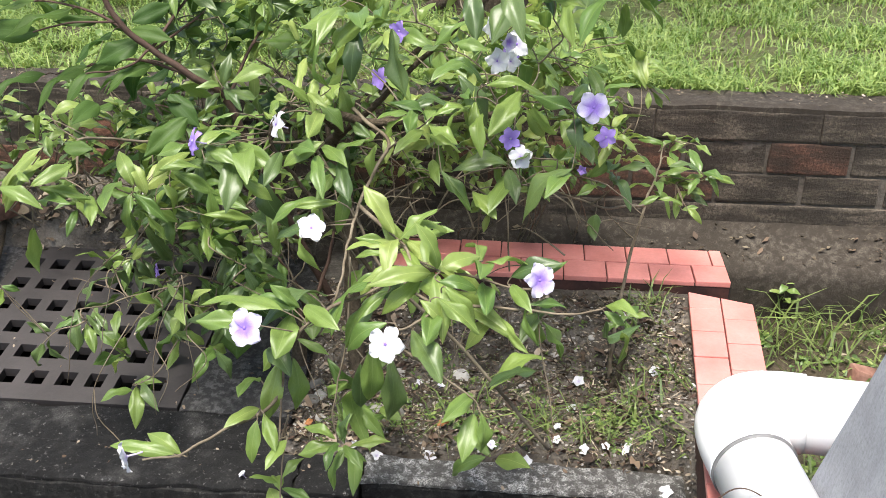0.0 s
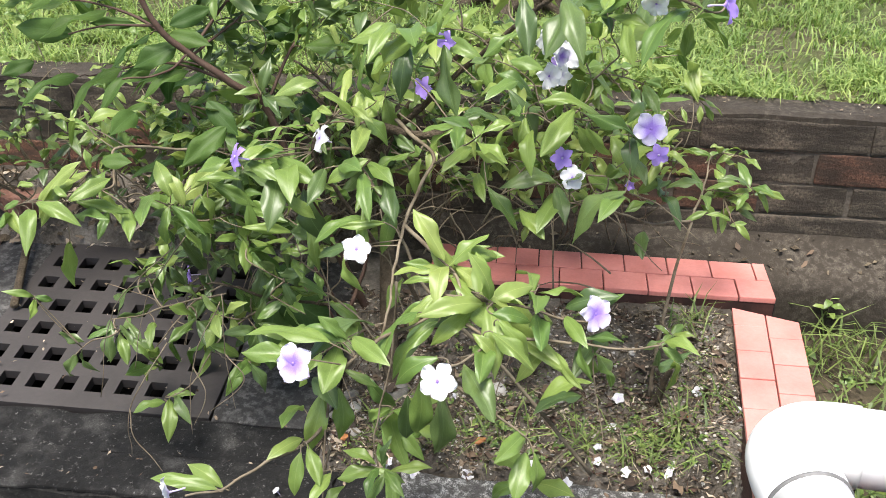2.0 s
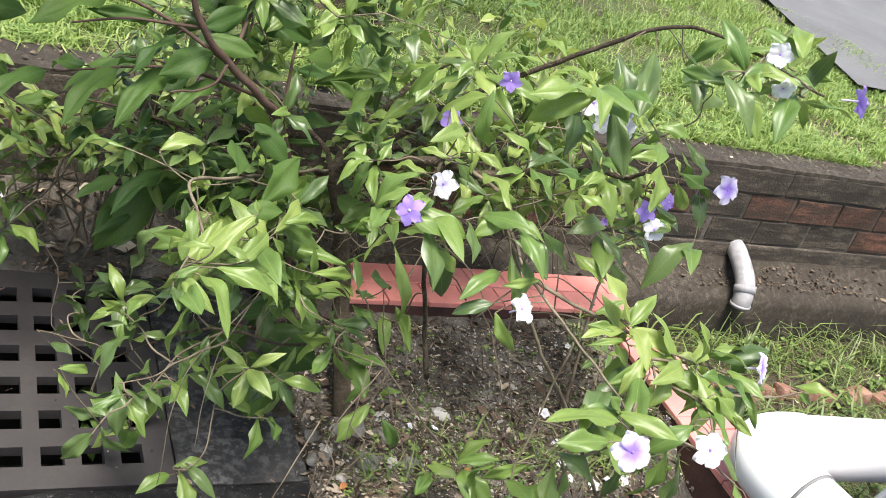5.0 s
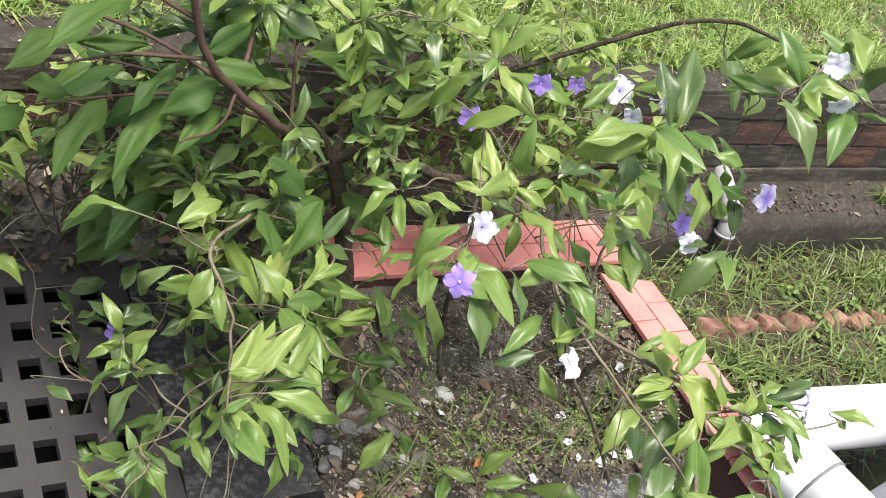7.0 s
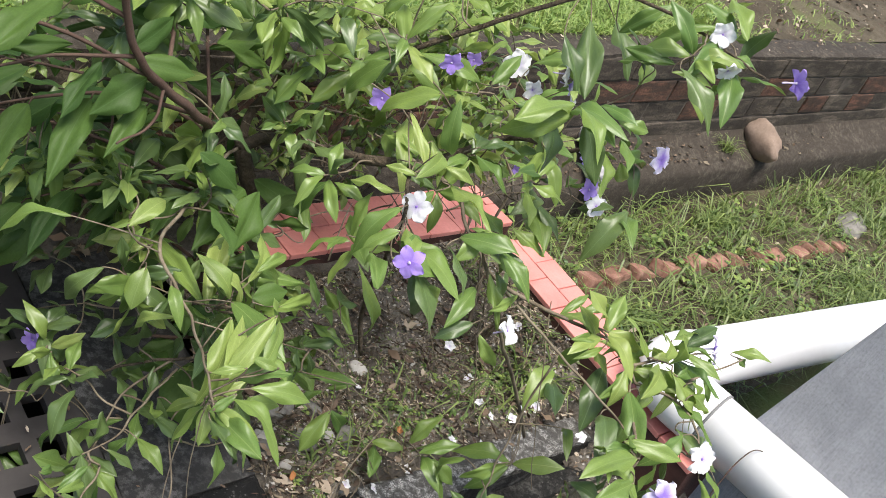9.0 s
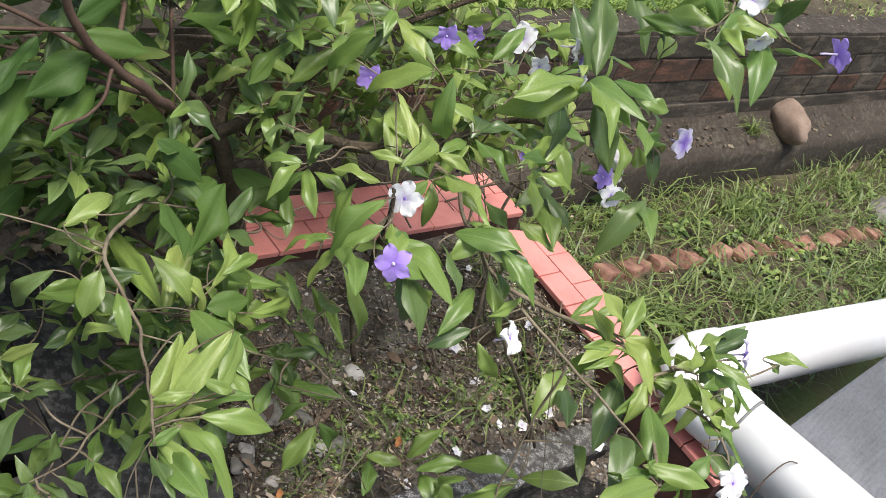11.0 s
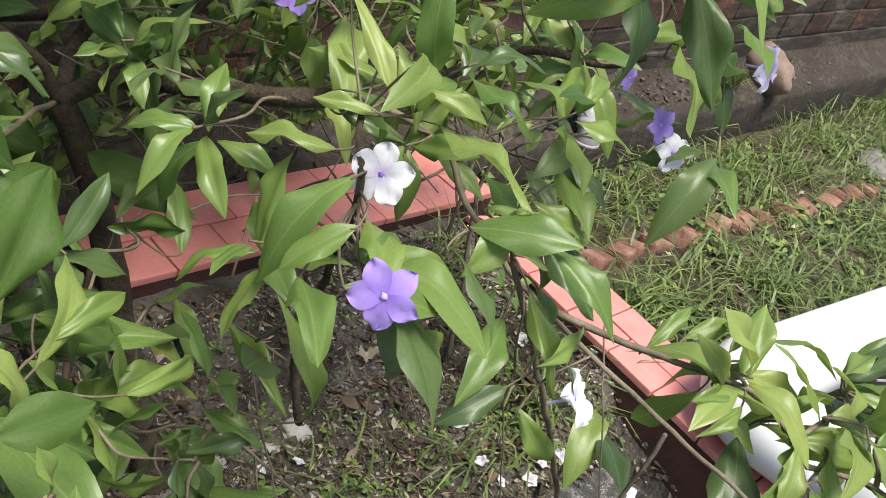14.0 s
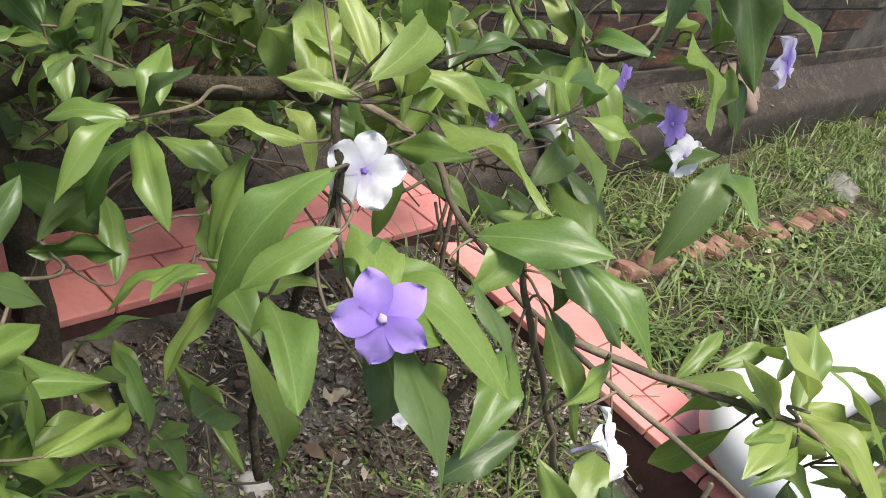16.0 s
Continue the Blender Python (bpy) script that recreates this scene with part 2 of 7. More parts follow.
def petal(name, heart, edge, start, end):
    """A petal whose colour runs from its heart to its edge, thin enough for light to shine through."""
    m, nt, b = material(name, 0.6, 0.3)
    sep = nt.nodes.new("ShaderNodeSeparateXYZ")
    nt.links.new(nt.nodes.new("ShaderNodeUVMap").outputs["UV"], sep.inputs[0])
    n = noise_tex(nt, 140, 3)
    blur = nt.nodes.new("ShaderNodeMath")
    blur.operation = "MULTIPLY_ADD"
    blur.inputs[1].default_value = 0.5
    nt.links.new(n, blur.inputs[0])
    nt.links.new(sep.outputs["Y"], blur.inputs[2])
    c = ramp(nt, blur.outputs[0], [(start, heart), (end, edge)])
    c = mix(nt, c, ramp(nt, noise_tex(nt, 60, 3), [(0.3, GREY(0.86)), (0.6, GREY(1.0))]), 0.6, "MULTIPLY")
    nt.links.new(c, b.inputs["Base Color"])
    bump(nt, b, n, 0.15, 0.003)
    tr = nt.nodes.new("ShaderNodeBsdfTranslucent")
    nt.links.new(c, tr.inputs["Color"])
    mx = nt.nodes.new("ShaderNodeMixShader")
    mx.inputs["Fac"].default_value = 0.35
    nt.links.new(b.outputs[0], mx.inputs[1])
    nt.links.new(tr.outputs[0], mx.inputs[2])
    nt.links.new(mx.outputs[0], nt.nodes["Material Output"].inputs["Surface"])
    return m


MAT["petal_white"] = petal("white_petal", (0.60, 0.53, 0.72), (0.82, 0.815, 0.84), 0.30, 0.72)
MAT["petal_pale"] = petal("pale_lilac_petal", (0.36, 0.23, 0.70), (0.76, 0.71, 0.88), 0.50, 1.12)
MAT["petal_purple"] = petal("violet_petal", (0.37, 0.23, 0.72), (0.46, 0.32, 0.80), 0.4, 0.99)
MAT["bark"] = two_scale("brown_bark", 24, 150, [(0.3, (0.060, 0.046, 0.031)), (0.7, (0.185, 0.145, 0.100))], [(0.3, GREY(0.4)), (0.65, GREY(1.0))], 0.85, 0.9, 0.2, 1.0, 0.012)
MAT["twig"] = two_scale("pale_twig", 20, 150, [(0.3, (0.095, 0.072, 0.047)), (0.7, (0.25, 0.21, 0.15))], [(0.3, GREY(0.6)), (0.65, GREY(1.0))], 0.7, 0.85, 0.2, 0.6, 0.003)
MAT["dark_stem"] = two_scale("dark_red_stem", 20, 150, [(0.3, (0.055, 0.030, 0.022)), (0.7, (0.11, 0.07, 0.05))], [(0.3, GREY(0.6)), (0.65, GREY(1.0))], 0.7, 0.8, 0.3, 0.6, 0.003)
MAT["edge_brick"] = two_scale("orange_brick", 14, 90, [(0.34, (0.12, 0.068, 0.05)), (0.5, (0.25, 0.130, 0.095)), (0.7, (0.36, 0.215, 0.165))], [(0.3, GREY(0.6)), (0.65, GREY(1.0))], 0.7, 0.9, 0.2, 0.6, 0.005)
MAT["stone"] = two_scale("river_stone", 10, 80, [(0.3, (0.16, 0.115, 0.085)), (0.7, (0.28, 0.21, 0.165))], [(0.3, GREY(0.7)), (0.65, GREY(1.0))], 0.6, 0.8, 0.3, 0.3, 0.004)
MAT["pale_stone"] = two_scale("pale_stone", 20, 120, [(0.3, (0.30, 0.28, 0.25)), (0.7, (0.48, 0.46, 0.42))], [(0.3, GREY(0.7)), (0.65, GREY(1.0))], 0.6, 0.85, 0.3, 0.4, 0.004)
MAT["rubble"] = two_scale("grey_rubble", 24, 130, [(0.3, (0.10, 0.093, 0.082)), (0.7, (0.24, 0.228, 0.205))], [(0.3, GREY(0.6)), (0.65, GREY(1.0))], 0.7, 0.9, 0.25, 0.6, 0.004)
MAT["fallen"] = leafy("rust_coloured_leaf", (0.30, 0.10, 0.03), (0.46, 0.20, 0.07), (0.36, 0.18, 0.07), 0.7, 0.15)
MAT["old_pvc"] = two_scale("dirty_plastic", 18, 70, [(0.3, (0.20, 0.195, 0.20)), (0.7, (0.42, 0.41, 0.42))], [(0.3, GREY(0.75)), (0.6, GREY(1.0))], 0.6, 0.5, 0.4, 0.15, 0.002)


def brushed():
    """Concrete drawn with a broom: fine upright streaks over grey."""
    m, nt, b = material("brushed_concrete", 0.85, 0.3)
    n1, n2 = noise_tex(nt, 6), noise_tex(nt, 40, 8, 0.7, stretch=(1, 6, 0.25))
    c = mix(nt, ramp(nt, n1, [(0.3, (0.23, 0.235, 0.25)), (0.7, (0.36, 0.365, 0.385))]), ramp(nt, n2, [(0.35, GREY(0.80)), (0.6, GREY(1.0))]), 0.8, "MULTIPLY")
    c = mix(nt, c, ramp(nt, noise_tex(nt, 160, 4, 0.7), [(0.3, GREY(0.72)), (0.5, GREY(1.0)), (0.7, GREY(1.12))]), 0.8, "MULTIPLY")
    nt.links.new(c, b.inputs["Base Color"])
    bump(nt, b, n2, 0.5, 0.004)
    return m


MAT["brushed"] = brushed()


# ---- building helpers ----
def mesh_of(name, bm, mat, smooth=False):
    me = bpy.data.meshes.new(name)
    if smooth:
        for f in bm.faces:
            f.smooth = True
    bm.to_mesh(me)
    bm.free()
    if mat:
        me.materials.append(mat)
    return me


BASE = {}


def under(ob, parent):
    """Hang ob below parent and keep it where it is."""
    ob.parent = parent
    if parent in BASE:
        ob.matrix_parent_inverse = BASE[parent].inverted()


def part(name, bm, mat, parent=None, label="", smooth=False):
    ob = new(name, mesh_of(name, bm, mat, smooth))
    if parent:
        under(ob, parent)
    if label:
        ob["label"] = label
    return ob


def thing(name, at=(0, 0, 0), label="", category="", group="", kind=""):
    ob = new(name)
    ob.empty_display_size = 0.05
    ob.matrix_world = Matrix.Translation(at)
    BASE[ob] = Matrix.Translation(at)
    return tagged(ob, label, category, group, kind)


def box(x0, x1, y0, y1, z0, z1, bevel=0.0, cuts=0, rough=0.0, seed=0):
    bm = bmesh.new()
    bmesh.ops.create_cube(bm, size=1)
    for v in bm.verts:
        v.co = Vector(((x0 + x1) / 2 + v.co.x * (x1 - x0), (y0 + y1) / 2 + v.co.y * (y1 - y0), (z0 + z1) / 2 + v.co.z * (z1 - z0)))
    if bevel:
        bmesh.ops.bevel(bm, geom=list(bm.edges), offset=bevel, segments=2, affect="EDGES", profile=0.6)
    if cuts:
        bmesh.ops.subdivide_edges(bm, edges=list(bm.edges), cuts=cuts, use_grid_fill=True)
    if rough:
        for v in bm.verts:
            p = v.co * 9 + Vector((seed, 0, 0))
            v.co += Vector((noise.noise(p), noise.noise(p + Vector((31, 0, 0))), noise.noise(p + Vector((0, 57, 0))))) * rough
    return bm


def slab_grid(x0, x1, y0, y1, step, height):
    """A sheet over a rectangle with heights from a function."""
    nx, ny = max(1, round((x1 - x0) / step)), max(1, round((y1 - y0) / step))
    bm = bmesh.new()
    rows = []
    for j in range(ny + 1):
        y = y0 + (y1 - y0) * j / ny
        rows.append([bm.verts.new((x0 + (x1 - x0) * i / nx, y, height(x0 + (x1 - x0) * i / nx, y))) for i in range(nx + 1)])
    for a, b in zip(rows, rows[1:]):
        for i in range(nx):
            bm.faces.new((a[i], a[i + 1], b[i + 1], b[i]))
    return bm


def tube(points, radii, sides=8, cap=True):
    """A tapered tube through points."""
    bm = bmesh.new()
    pts = [Vector(p) for p in points]
    rings = []
    side = Vector((0.31, 0.17, 0.93))
    for i, p in enumerate(pts):
        d = (pts[min(i + 1, len(pts) - 1)] - pts[max(i - 1, 0)]).normalized()
        u = d.cross(side)
        if u.length < 0.05:
            u = d.cross(Vector((1, 0, 0)))
        u.normalize()
        w = d.cross(u)
        side = u.cross(d)
        r = radii[i] if isinstance(radii, (list, tuple)) else radii
        rings.append([bm.verts.new(p + (u * math.cos(6.28319 * k / sides) + w * math.sin(6.28319 * k / sides)) * r) for k in range(sides)])
    for a, b in zip(rings, rings[1:]):
        for k in range(sides):
            bm.faces.new((a[k], a[(k + 1) % sides], b[(k + 1) % sides], b[k]))
    if cap:
        bm.faces.new(rings[0][::-1])
        bm.faces.new(rings[-1])
    return bm


def smooth_path(points, n=6):
    """More points along a Catmull-Rom curve."""
    p = [Vector(q) for q in points]
    p = [2 * p[0] - p[1]] + p + [2 * p[-1] - p[-2]]
    out = []
    for i in range(1, len(p) - 2):
        for k in range(n):
            t = k / n
            out.append(0.5 * (2 * p[i] + (p[i + 1] - p[i - 1]) * t + (2 * p[i - 1] - 5 * p[i] + 4 * p[i + 1] - p[i + 2]) * t * t
                              + (3 * p[i] - p[i - 1] - 3 * p[i + 1] + p[i + 2]) * t ** 3))
    out.append(p[-2])
    return out


# ---- the setting ----
WALL_Y, WALL_TOP, LOW = 2.30, 0.54, -0.045


def ground_height(x, y):
    wob = 0.012 * noise.noise(Vector((x * 2.1, y * 2.1, 0)))
    if y < 1.30:
        return -0.105 + 0.3 * wob
    if 1.45 < y < 2.30 and -1.62 < x < -0.66:
        return -0.66
    if y < 2.36:
        return LOW + wob - (0.06 if x < 0.41 else 0)
    return WALL_TOP - 0.02 + 0.035 * min(y - 2.4, 8) + 2.0 * wob


bm = bmesh.new()
ys = [-60, -8, 0, 0.6, 1.0, 1.2, 1.295, 1.305] + [1.36 + 0.1 * i for i in range(10)] + [2.355, 2.365, 2.42] + [2.5 + 0.12 * i for i in range(22)] + [5.4, 6, 7, 9, 13, 20, 40, 80]
xs = [-80, -30, -12, -6, -4, -3] + [-2.6 + 0.13 * i for i in range(42)] + [3.2, 4, 5, 7, 10, 16, 30, 80]
grid = [[bm.verts.new((x, y, ground_height(x, y))) for x in xs] for y in ys]
for a, b in zip(grid, grid[1:]):
    for i in range(len(xs) - 1):
        bm.faces.new((a[i], a[i + 1], b[i + 1], b[i]))
ground = tagged(part("ground", bm, MAT["lawn"], smooth=True), "uneven earth and lawn on two levels", "ground", kind="structure")

# road beyond the lawn
bm = slab_grid(0.0, 40, 3.36, 11.0, 0.5, lambda x, y: WALL_TOP + 0.014 + 0.035 * min(y - 2.4, 8))
for v in bm.verts:
    v.co.x += 2.53 + 0.404 * (v.co.y - 3.38)
tagged(part("road", bm, MAT["road"]), "pale grey worn road beyond the lawn", "road", kind="structure")


# bare earth between the wall and the road
bm = slab_grid(0.0, 6.0, 2.45, 3.34, 0.06, lambda x, y: 0.0)
for v in bm.verts:
    v.co.x += 1.72 + (1.5 * (v.co.y - 2.45) + 0.08 * noise.noise(Vector((3, v.co.y * 6, 1)))) * (1 - v.co.x / 6.0)
    v.co.z = ground_height(v.co.x, v.co.y) + 0.006 + 0.004 * noise.noise(v.co * 14)
tagged(part("bare_earth", bm, MAT["earth"], smooth=True), "bare brown earth between the wall and the road", "ground", kind="structure")

# bare brown earth showing between the tufts beside the bed
bm = slab_grid(0.56, 4.0, 1.30, 2.155, 0.05, lambda x, y: ground_height(x, y) + 0.005 + 0.008 * noise.noise(Vector((x * 9, y * 9, 6))))
tagged(part("bare_earth", bm, MAT["earth"], smooth=True), "bare brown earth under the rough grass", "ground", kind="structure")

# strip of mossy grit in front of the kerb
bm = slab_grid(-3.0, 0.36, 0.2, 1.30, 0.024, lambda x, y: -0.088 + 0.008 * noise.noise(Vector((x * 9, y * 9, 1))) + 0.005 * noise.noise(Vector((x * 37, y * 37, 4))))
tagged(part("front_strip", bm, MAT["gravel"], smooth=True), "mossy grit and earth in front of the kerb", "ground", kind="structure")
def worn(x0, x1, y0, y1, z0, z1, rough, step=0.018):
    """A block whose top is a fine uneven sheet with ragged edges, closed by sides."""
    nx, ny = max(2, round((x1 - x0) / step)), max(2, round((y1 - y0) / step))
    bm = bmesh.new()
    rows = []
    for j in range(ny + 1):
        row = []
        for i in range(nx + 1):
            x, y = x0 + (x1 - x0) * i / nx, y0 + (y1 - y0) * j / ny
            rim = i in (0, nx) or j in (0, ny)
            p = Vector((x * 11, y * 11, z1 * 40))
            n1, n2 = noise.noise(p), noise.noise(p * 4.3)
            dz = rough * (0.6 * n1 + 0.45 * n2) - (rough * (0.9 + 0.8 * n2) if rim else 0)
            row.append(bm.verts.new((x + (rough * n2 if rim else 0), y + (rough * (n1 + 0.6 * n2) if rim else 0), z1 + dz)))
        rows.append(row)
    for a, b in zip(rows, rows[1:]):
        for i in range(nx):
            bm.faces.new((a[i], a[i + 1], b[i + 1], b[i]))
    loop = rows[0] + [r[-1] for r in rows[1:]] + rows[-1][-2::-1] + [r[0] for r in rows[-2:0:-1]]
    low = [bm.verts.new((v.co.x, v.co.y, z0)) for v in loop]
    for k in range(len(loop)):
        n = (k + 1) % len(loop)
        bm.faces.new((loop[n], loop[k], low[k], low[n]))
    return bm


# retaining wall: a rough core, with its blocks and bricks standing proud of the joints
bm = box(-9, 9, WALL_Y + 0.005, WALL_Y + 0.11, -0.4, WALL_TOP - 0.022)
wall = tagged(part("wall_north", bm, MAT["mortar"]), "dark stained low retaining wall of blocks and bricks", "wall", kind="structure")
part("coping", worn(-9, 9, WALL_Y + 0.002, WALL_Y + 0.14, WALL_TOP - 0.024, WALL_TOP - 0.004, 0.007, 0.024), MAT["ledge"], wall, "thin rough cement skin on top of the wall")
part("plaster_base", box(-9, 9, WALL_Y - 0.004, WALL_Y + 0.02, -0.3, 0.243, 0.006), MAT["wall"], wall, "dark plaster at the foot of the wall")
PROFILE = ((2.298, -0.4), (2.298, 0.192), (2.272, 0.163), (2.235, 0.141), (2.195, 0.127), (2.172, 0.118), (2.158, 0.104), (2.152, 0.084), (2.156, -0.02), (2.160, -0.4))


def ledge_height(x, y):
    for (ya, za), (yb, zb) in zip(PROFILE[1:6], PROFILE[2:7]):
        if yb <= y <= ya:
            return zb + (za - zb) * (y - yb) / (ya - yb)
    return 0.192


bm = bmesh.new()
rows = []
for i in range(240):
    x = -0.62 + 0.026 * i if i < 150 else 3.28 + (i - 150) * 0.065
    wob = [noise.noise(Vector((x * 5, k * 3.1, 2))) * 0.006 + noise.noise(Vector((x * 21, k * 3.1, 7))) * 0.003 for k in range(len(PROFILE))]
    rows.append([bm.verts.new((x, min(2.298, y + w), z + (w if 0 < k < 8 else 0))) for k, ((y, z), w) in enumerate(zip(PROFILE, wob))])
for a, b in zip(rows, rows[1:]):
    for k in range(len(PROFILE) - 1):
        bm.faces.new((a[k], a[k + 1], b[k + 1], b[k]))
bm.faces.new(rows[0])
bm.faces.new(rows[-1][::-1])
bmesh.ops.recalc_face_normals(bm, faces=bm.faces)
part("footing_ledge", bm, MAT["ledge"], wall, "worn cement ledge along the foot of the wall", True)

# front kerb in lengths: a blackened body under a granular screed
for x0, x1, yf, top, mat in ((-2.6, -0.503, 1.283, -0.014, "concrete_dark"), (-0.497, -0.364, 1.287, -0.012, "concrete_dark"), (-0.358, 0.335, 1.325, -0.004, "screed")):
    kerb = thing("kerb", ((x0 + x1) / 2, 1.34, -0.2), "rough concrete kerb with a blackened face in front of the bed", "kerb", "kerb lengths", "structure")
    part("body", worn(x0, x1, yf, 1.405, -0.4, top - 0.014, 0.006, 0.012), MAT["black_concrete"], kerb, "black stained face of the kerb")
    part("screed", worn(x0, x1, yf + 0.002, 1.416, top - 0.0145, top, 0.008, 0.011), MAT[mat], kerb, "rough grey screed on top of the kerb")
part("footing", worn(-0.47, 0.335, 1.262, 1.323, -0.4, -0.066, 0.005), MAT["black_concrete"], kerb, "dark ledge under the kerb")

# sloping slab round the drain, in four strips about the opening
SLOPE = math.atan2(0.07, 0.705)
slab = thing("drain_slab", (-1.14, 1.42, -0.01), "dark weathered concrete slab sloping round a drain", "slab", kind="structure")
tilt = Matrix.Translation((0, 1.525, -0.004)) @ Matrix.Rotation(SLOPE, 4, "X")


def tilted(bm):
    bmesh.ops.transform(bm, matrix=tilt, verts=bm.verts)
    return bm


G_X0, G_X1, G_LEN = -1.49, -0.825, 0.70
part("slab_strip", tilted(worn(-2.6, -0.555, -0.118, 0.0, -0.30, 0.004, 0.008, 0.012)), MAT["concrete_dark"], slab)
part("slab_strip", tilted(worn(-2.6, -0.60, G_LEN, G_LEN + 0.07, -0.30, 0.002, 0.003)), MAT["slab"], slab)
part("slab_strip", tilted(worn(G_X1, -0.555, 0.0, G_LEN - 0.001, -0.30, 0.002, 0.003)), MAT["slab"], slab)
part("slab_strip", tilted(worn(-2.6, G_X0, 0.0, G_LEN - 0.001, -0.30, 0.002, 0.003)), MAT["slab"], slab)
part("pit", box(-1.6, -0.76, 1.50, 2.26, -0.62, -0.55), MAT["black"], slab, "bottom of the drain, blackened to stand for shade")


# added black boxes paint the shade seen through the grate's holes
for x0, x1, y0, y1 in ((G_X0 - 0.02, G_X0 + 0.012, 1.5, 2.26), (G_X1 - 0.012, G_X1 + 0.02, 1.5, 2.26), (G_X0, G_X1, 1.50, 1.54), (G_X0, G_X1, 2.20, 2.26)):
    part("pit_lining", box(x0, x1, y0, y1, -0.56, -0.032), MAT["black"], slab, "added black side of the drain, standing for shade")


def grate_plate():
    """One plate with rows of square holes cut through it."""
    px, py, hx, hy = 0.0745, 0.0980, 0.043, 0.050
    cx = [G_X1 - 0.085 - px * i for i in range(11)][::-1]
    cy = [0.085 + py * i for i in range(8)]
    cx, cy = [c for c in cx if c - hx / 2 > G_X0 + 0.02], [c for c in cy if c + hy / 2 < G_LEN - 0.01]
    ex = [G_X0 + 0.004] + [e for c in cx for e in (c - hx / 2, c + hx / 2)] + [G_X1 - 0.005]
    ey = [0.004] + [e for c in cy for e in (c - hy / 2, c + hy / 2)] + [G_LEN - 0.005]
    bm = bmesh.new()
    for z in (0.004, -0.02):
        vs = [[bm.verts.new((x, y, z)) for x in ex] for y in ey]
        for j in range(len(ey) - 1):
            for i in range(len(ex) - 1):
                if not (i % 2 and j % 2):
                    q = (vs[j][i], vs[j][i + 1], vs[j + 1][i + 1], vs[j + 1][i])
                    bm.faces.new(q if z > 0 else q[::-1])
    bm.verts.ensure_lookup_table()
    n = len(ex) * len(ey)
    top = lambda i, j: bm.verts[j * len(ex) + i]
    low = lambda i, j: bm.verts[n + j * len(ex) + i]
    for j in range(1, len(ey) - 1, 2):
        for i in range(1, len(ex) - 1, 2):
            ring = ((i, j), (i + 1, j), (i + 1, j + 1), (i, j + 1))
            for a, b in zip(ring, ring[1:] + ring[:1]):
                bm.faces.new((top(*a), low(*a), low(*b), top(*b)))
    edge = [(i, 0) for i in range(len(ex))] + [(len(ex) - 1, j) for j in range(1, len(ey))] + [(i, len(ey) - 1) for i in range(len(ex) - 2, -1, -1)] + [(0, j) for j in range(len(ey) - 2, 0, -1)]
    for a, b in zip(edge, edge[1:] + edge[:1]):
        bm.faces.new((top(*b), low(*b), low(*a), top(*a)))
    return tilted(bm)


grate = thing("drain_grate", (-1.13, 1.53, 0.0), "brown painted iron drain grate with square holes set in the slab", "grate")
part("plate", grate_plate(), MAT["iron"], grate)
for x0, x1, y0, y1 in ((G_X0 + 0.03, G_X1 - 0.03, 0.035, 0.05), (G_X0 + 0.03, G_X1 - 0.03, 0.64, 0.655)):
    part("rib", tilted(box(x0, x1, y0, y1, -0.06, -0.021, 0.002)), MAT["iron"], grate)


# planted bed
def rise(a, b, v):
    t = min(1, max(0, (v - a) / (b - a)))
    return t * t * (3 - 2 * t)


def soil_height(x, y):
    edge = 1.412 + 0.02 * noise.noise(Vector((x * 14, 0, 5))) + 0.01 * noise.noise(Vector((x * 50, 0, 5)))
    z = 0.004 + 0.120 * rise(1.72, 1.93, y) + 0.110 * rise(0.16, 0.36, x) * rise(1.40, 1.52, y) * (1 - 0.35 * rise(1.74, 1.95, y)) - 0.05 * (1 - rise(edge - 0.012, edge + 0.03, y)) - 0.04 * (1 - rise(-0.565, -0.53 + 0.03 * noise.noise(Vector((0, y * 16, 2))), x)) * (1 - rise(1.7, 1.9, y))
    z = min(z, 0.124)
    return z + 0.012 * noise.noise(Vector((x * 7, y * 7, 3))) + 0.006 * noise.noise(Vector((x * 26, y * 26, 9)))


soil = tagged(part("soil_bed", slab_grid(-0.565, 0.402, 1.38, 2.188, 0.011, soil_height), MAT["soil"], smooth=True),
              "dark garden soil littered with twigs and leaves", "soil", kind="structure")

def bank_height(x, y):
    return -0.018 + 0.115 * rise(0.328, 0.372, x) - 0.075 * (1 - rise(1.04, 1.30, y + 1.2 * (x - 0.34))) - 0.03 * (1 - rise(0.31, 0.34, x)) + 0.010 * noise.noise(Vector((x * 24, y * 24, 8)))


bank = tagged(part("soil_bank", slab_grid(0.25, 0.390, 1.02, 1.47, 0.012, bank_height), MAT["soil"], smooth=True), "narrow bank of soil against the edging", "soil", kind="structure")

# tiled edging of the bed
edging = thing("bed_edging", (0.0, 2.04, 0.0), "low edging of red clay tiles round the bed", "edging", kind="structure")
STRIP = Matrix(((1, 0.085, 0, 0.085 * -1.93), (0, 1, 0, 0), (0, 0, 1, 0), (0, 0, 0, 1)))


def skewed(bm, cut=0.0):
    """Lay a piece of the side strip along its slight slant; cut draws the outer far corner back."""
    for v in bm.verts:
        if cut and v.co.y > 1.86:
            v.co.y -= cut * (v.co.x - 0.396) / 0.158
    bmesh.ops.transform(bm, matrix=STRIP, verts=bm.verts)
    return bm


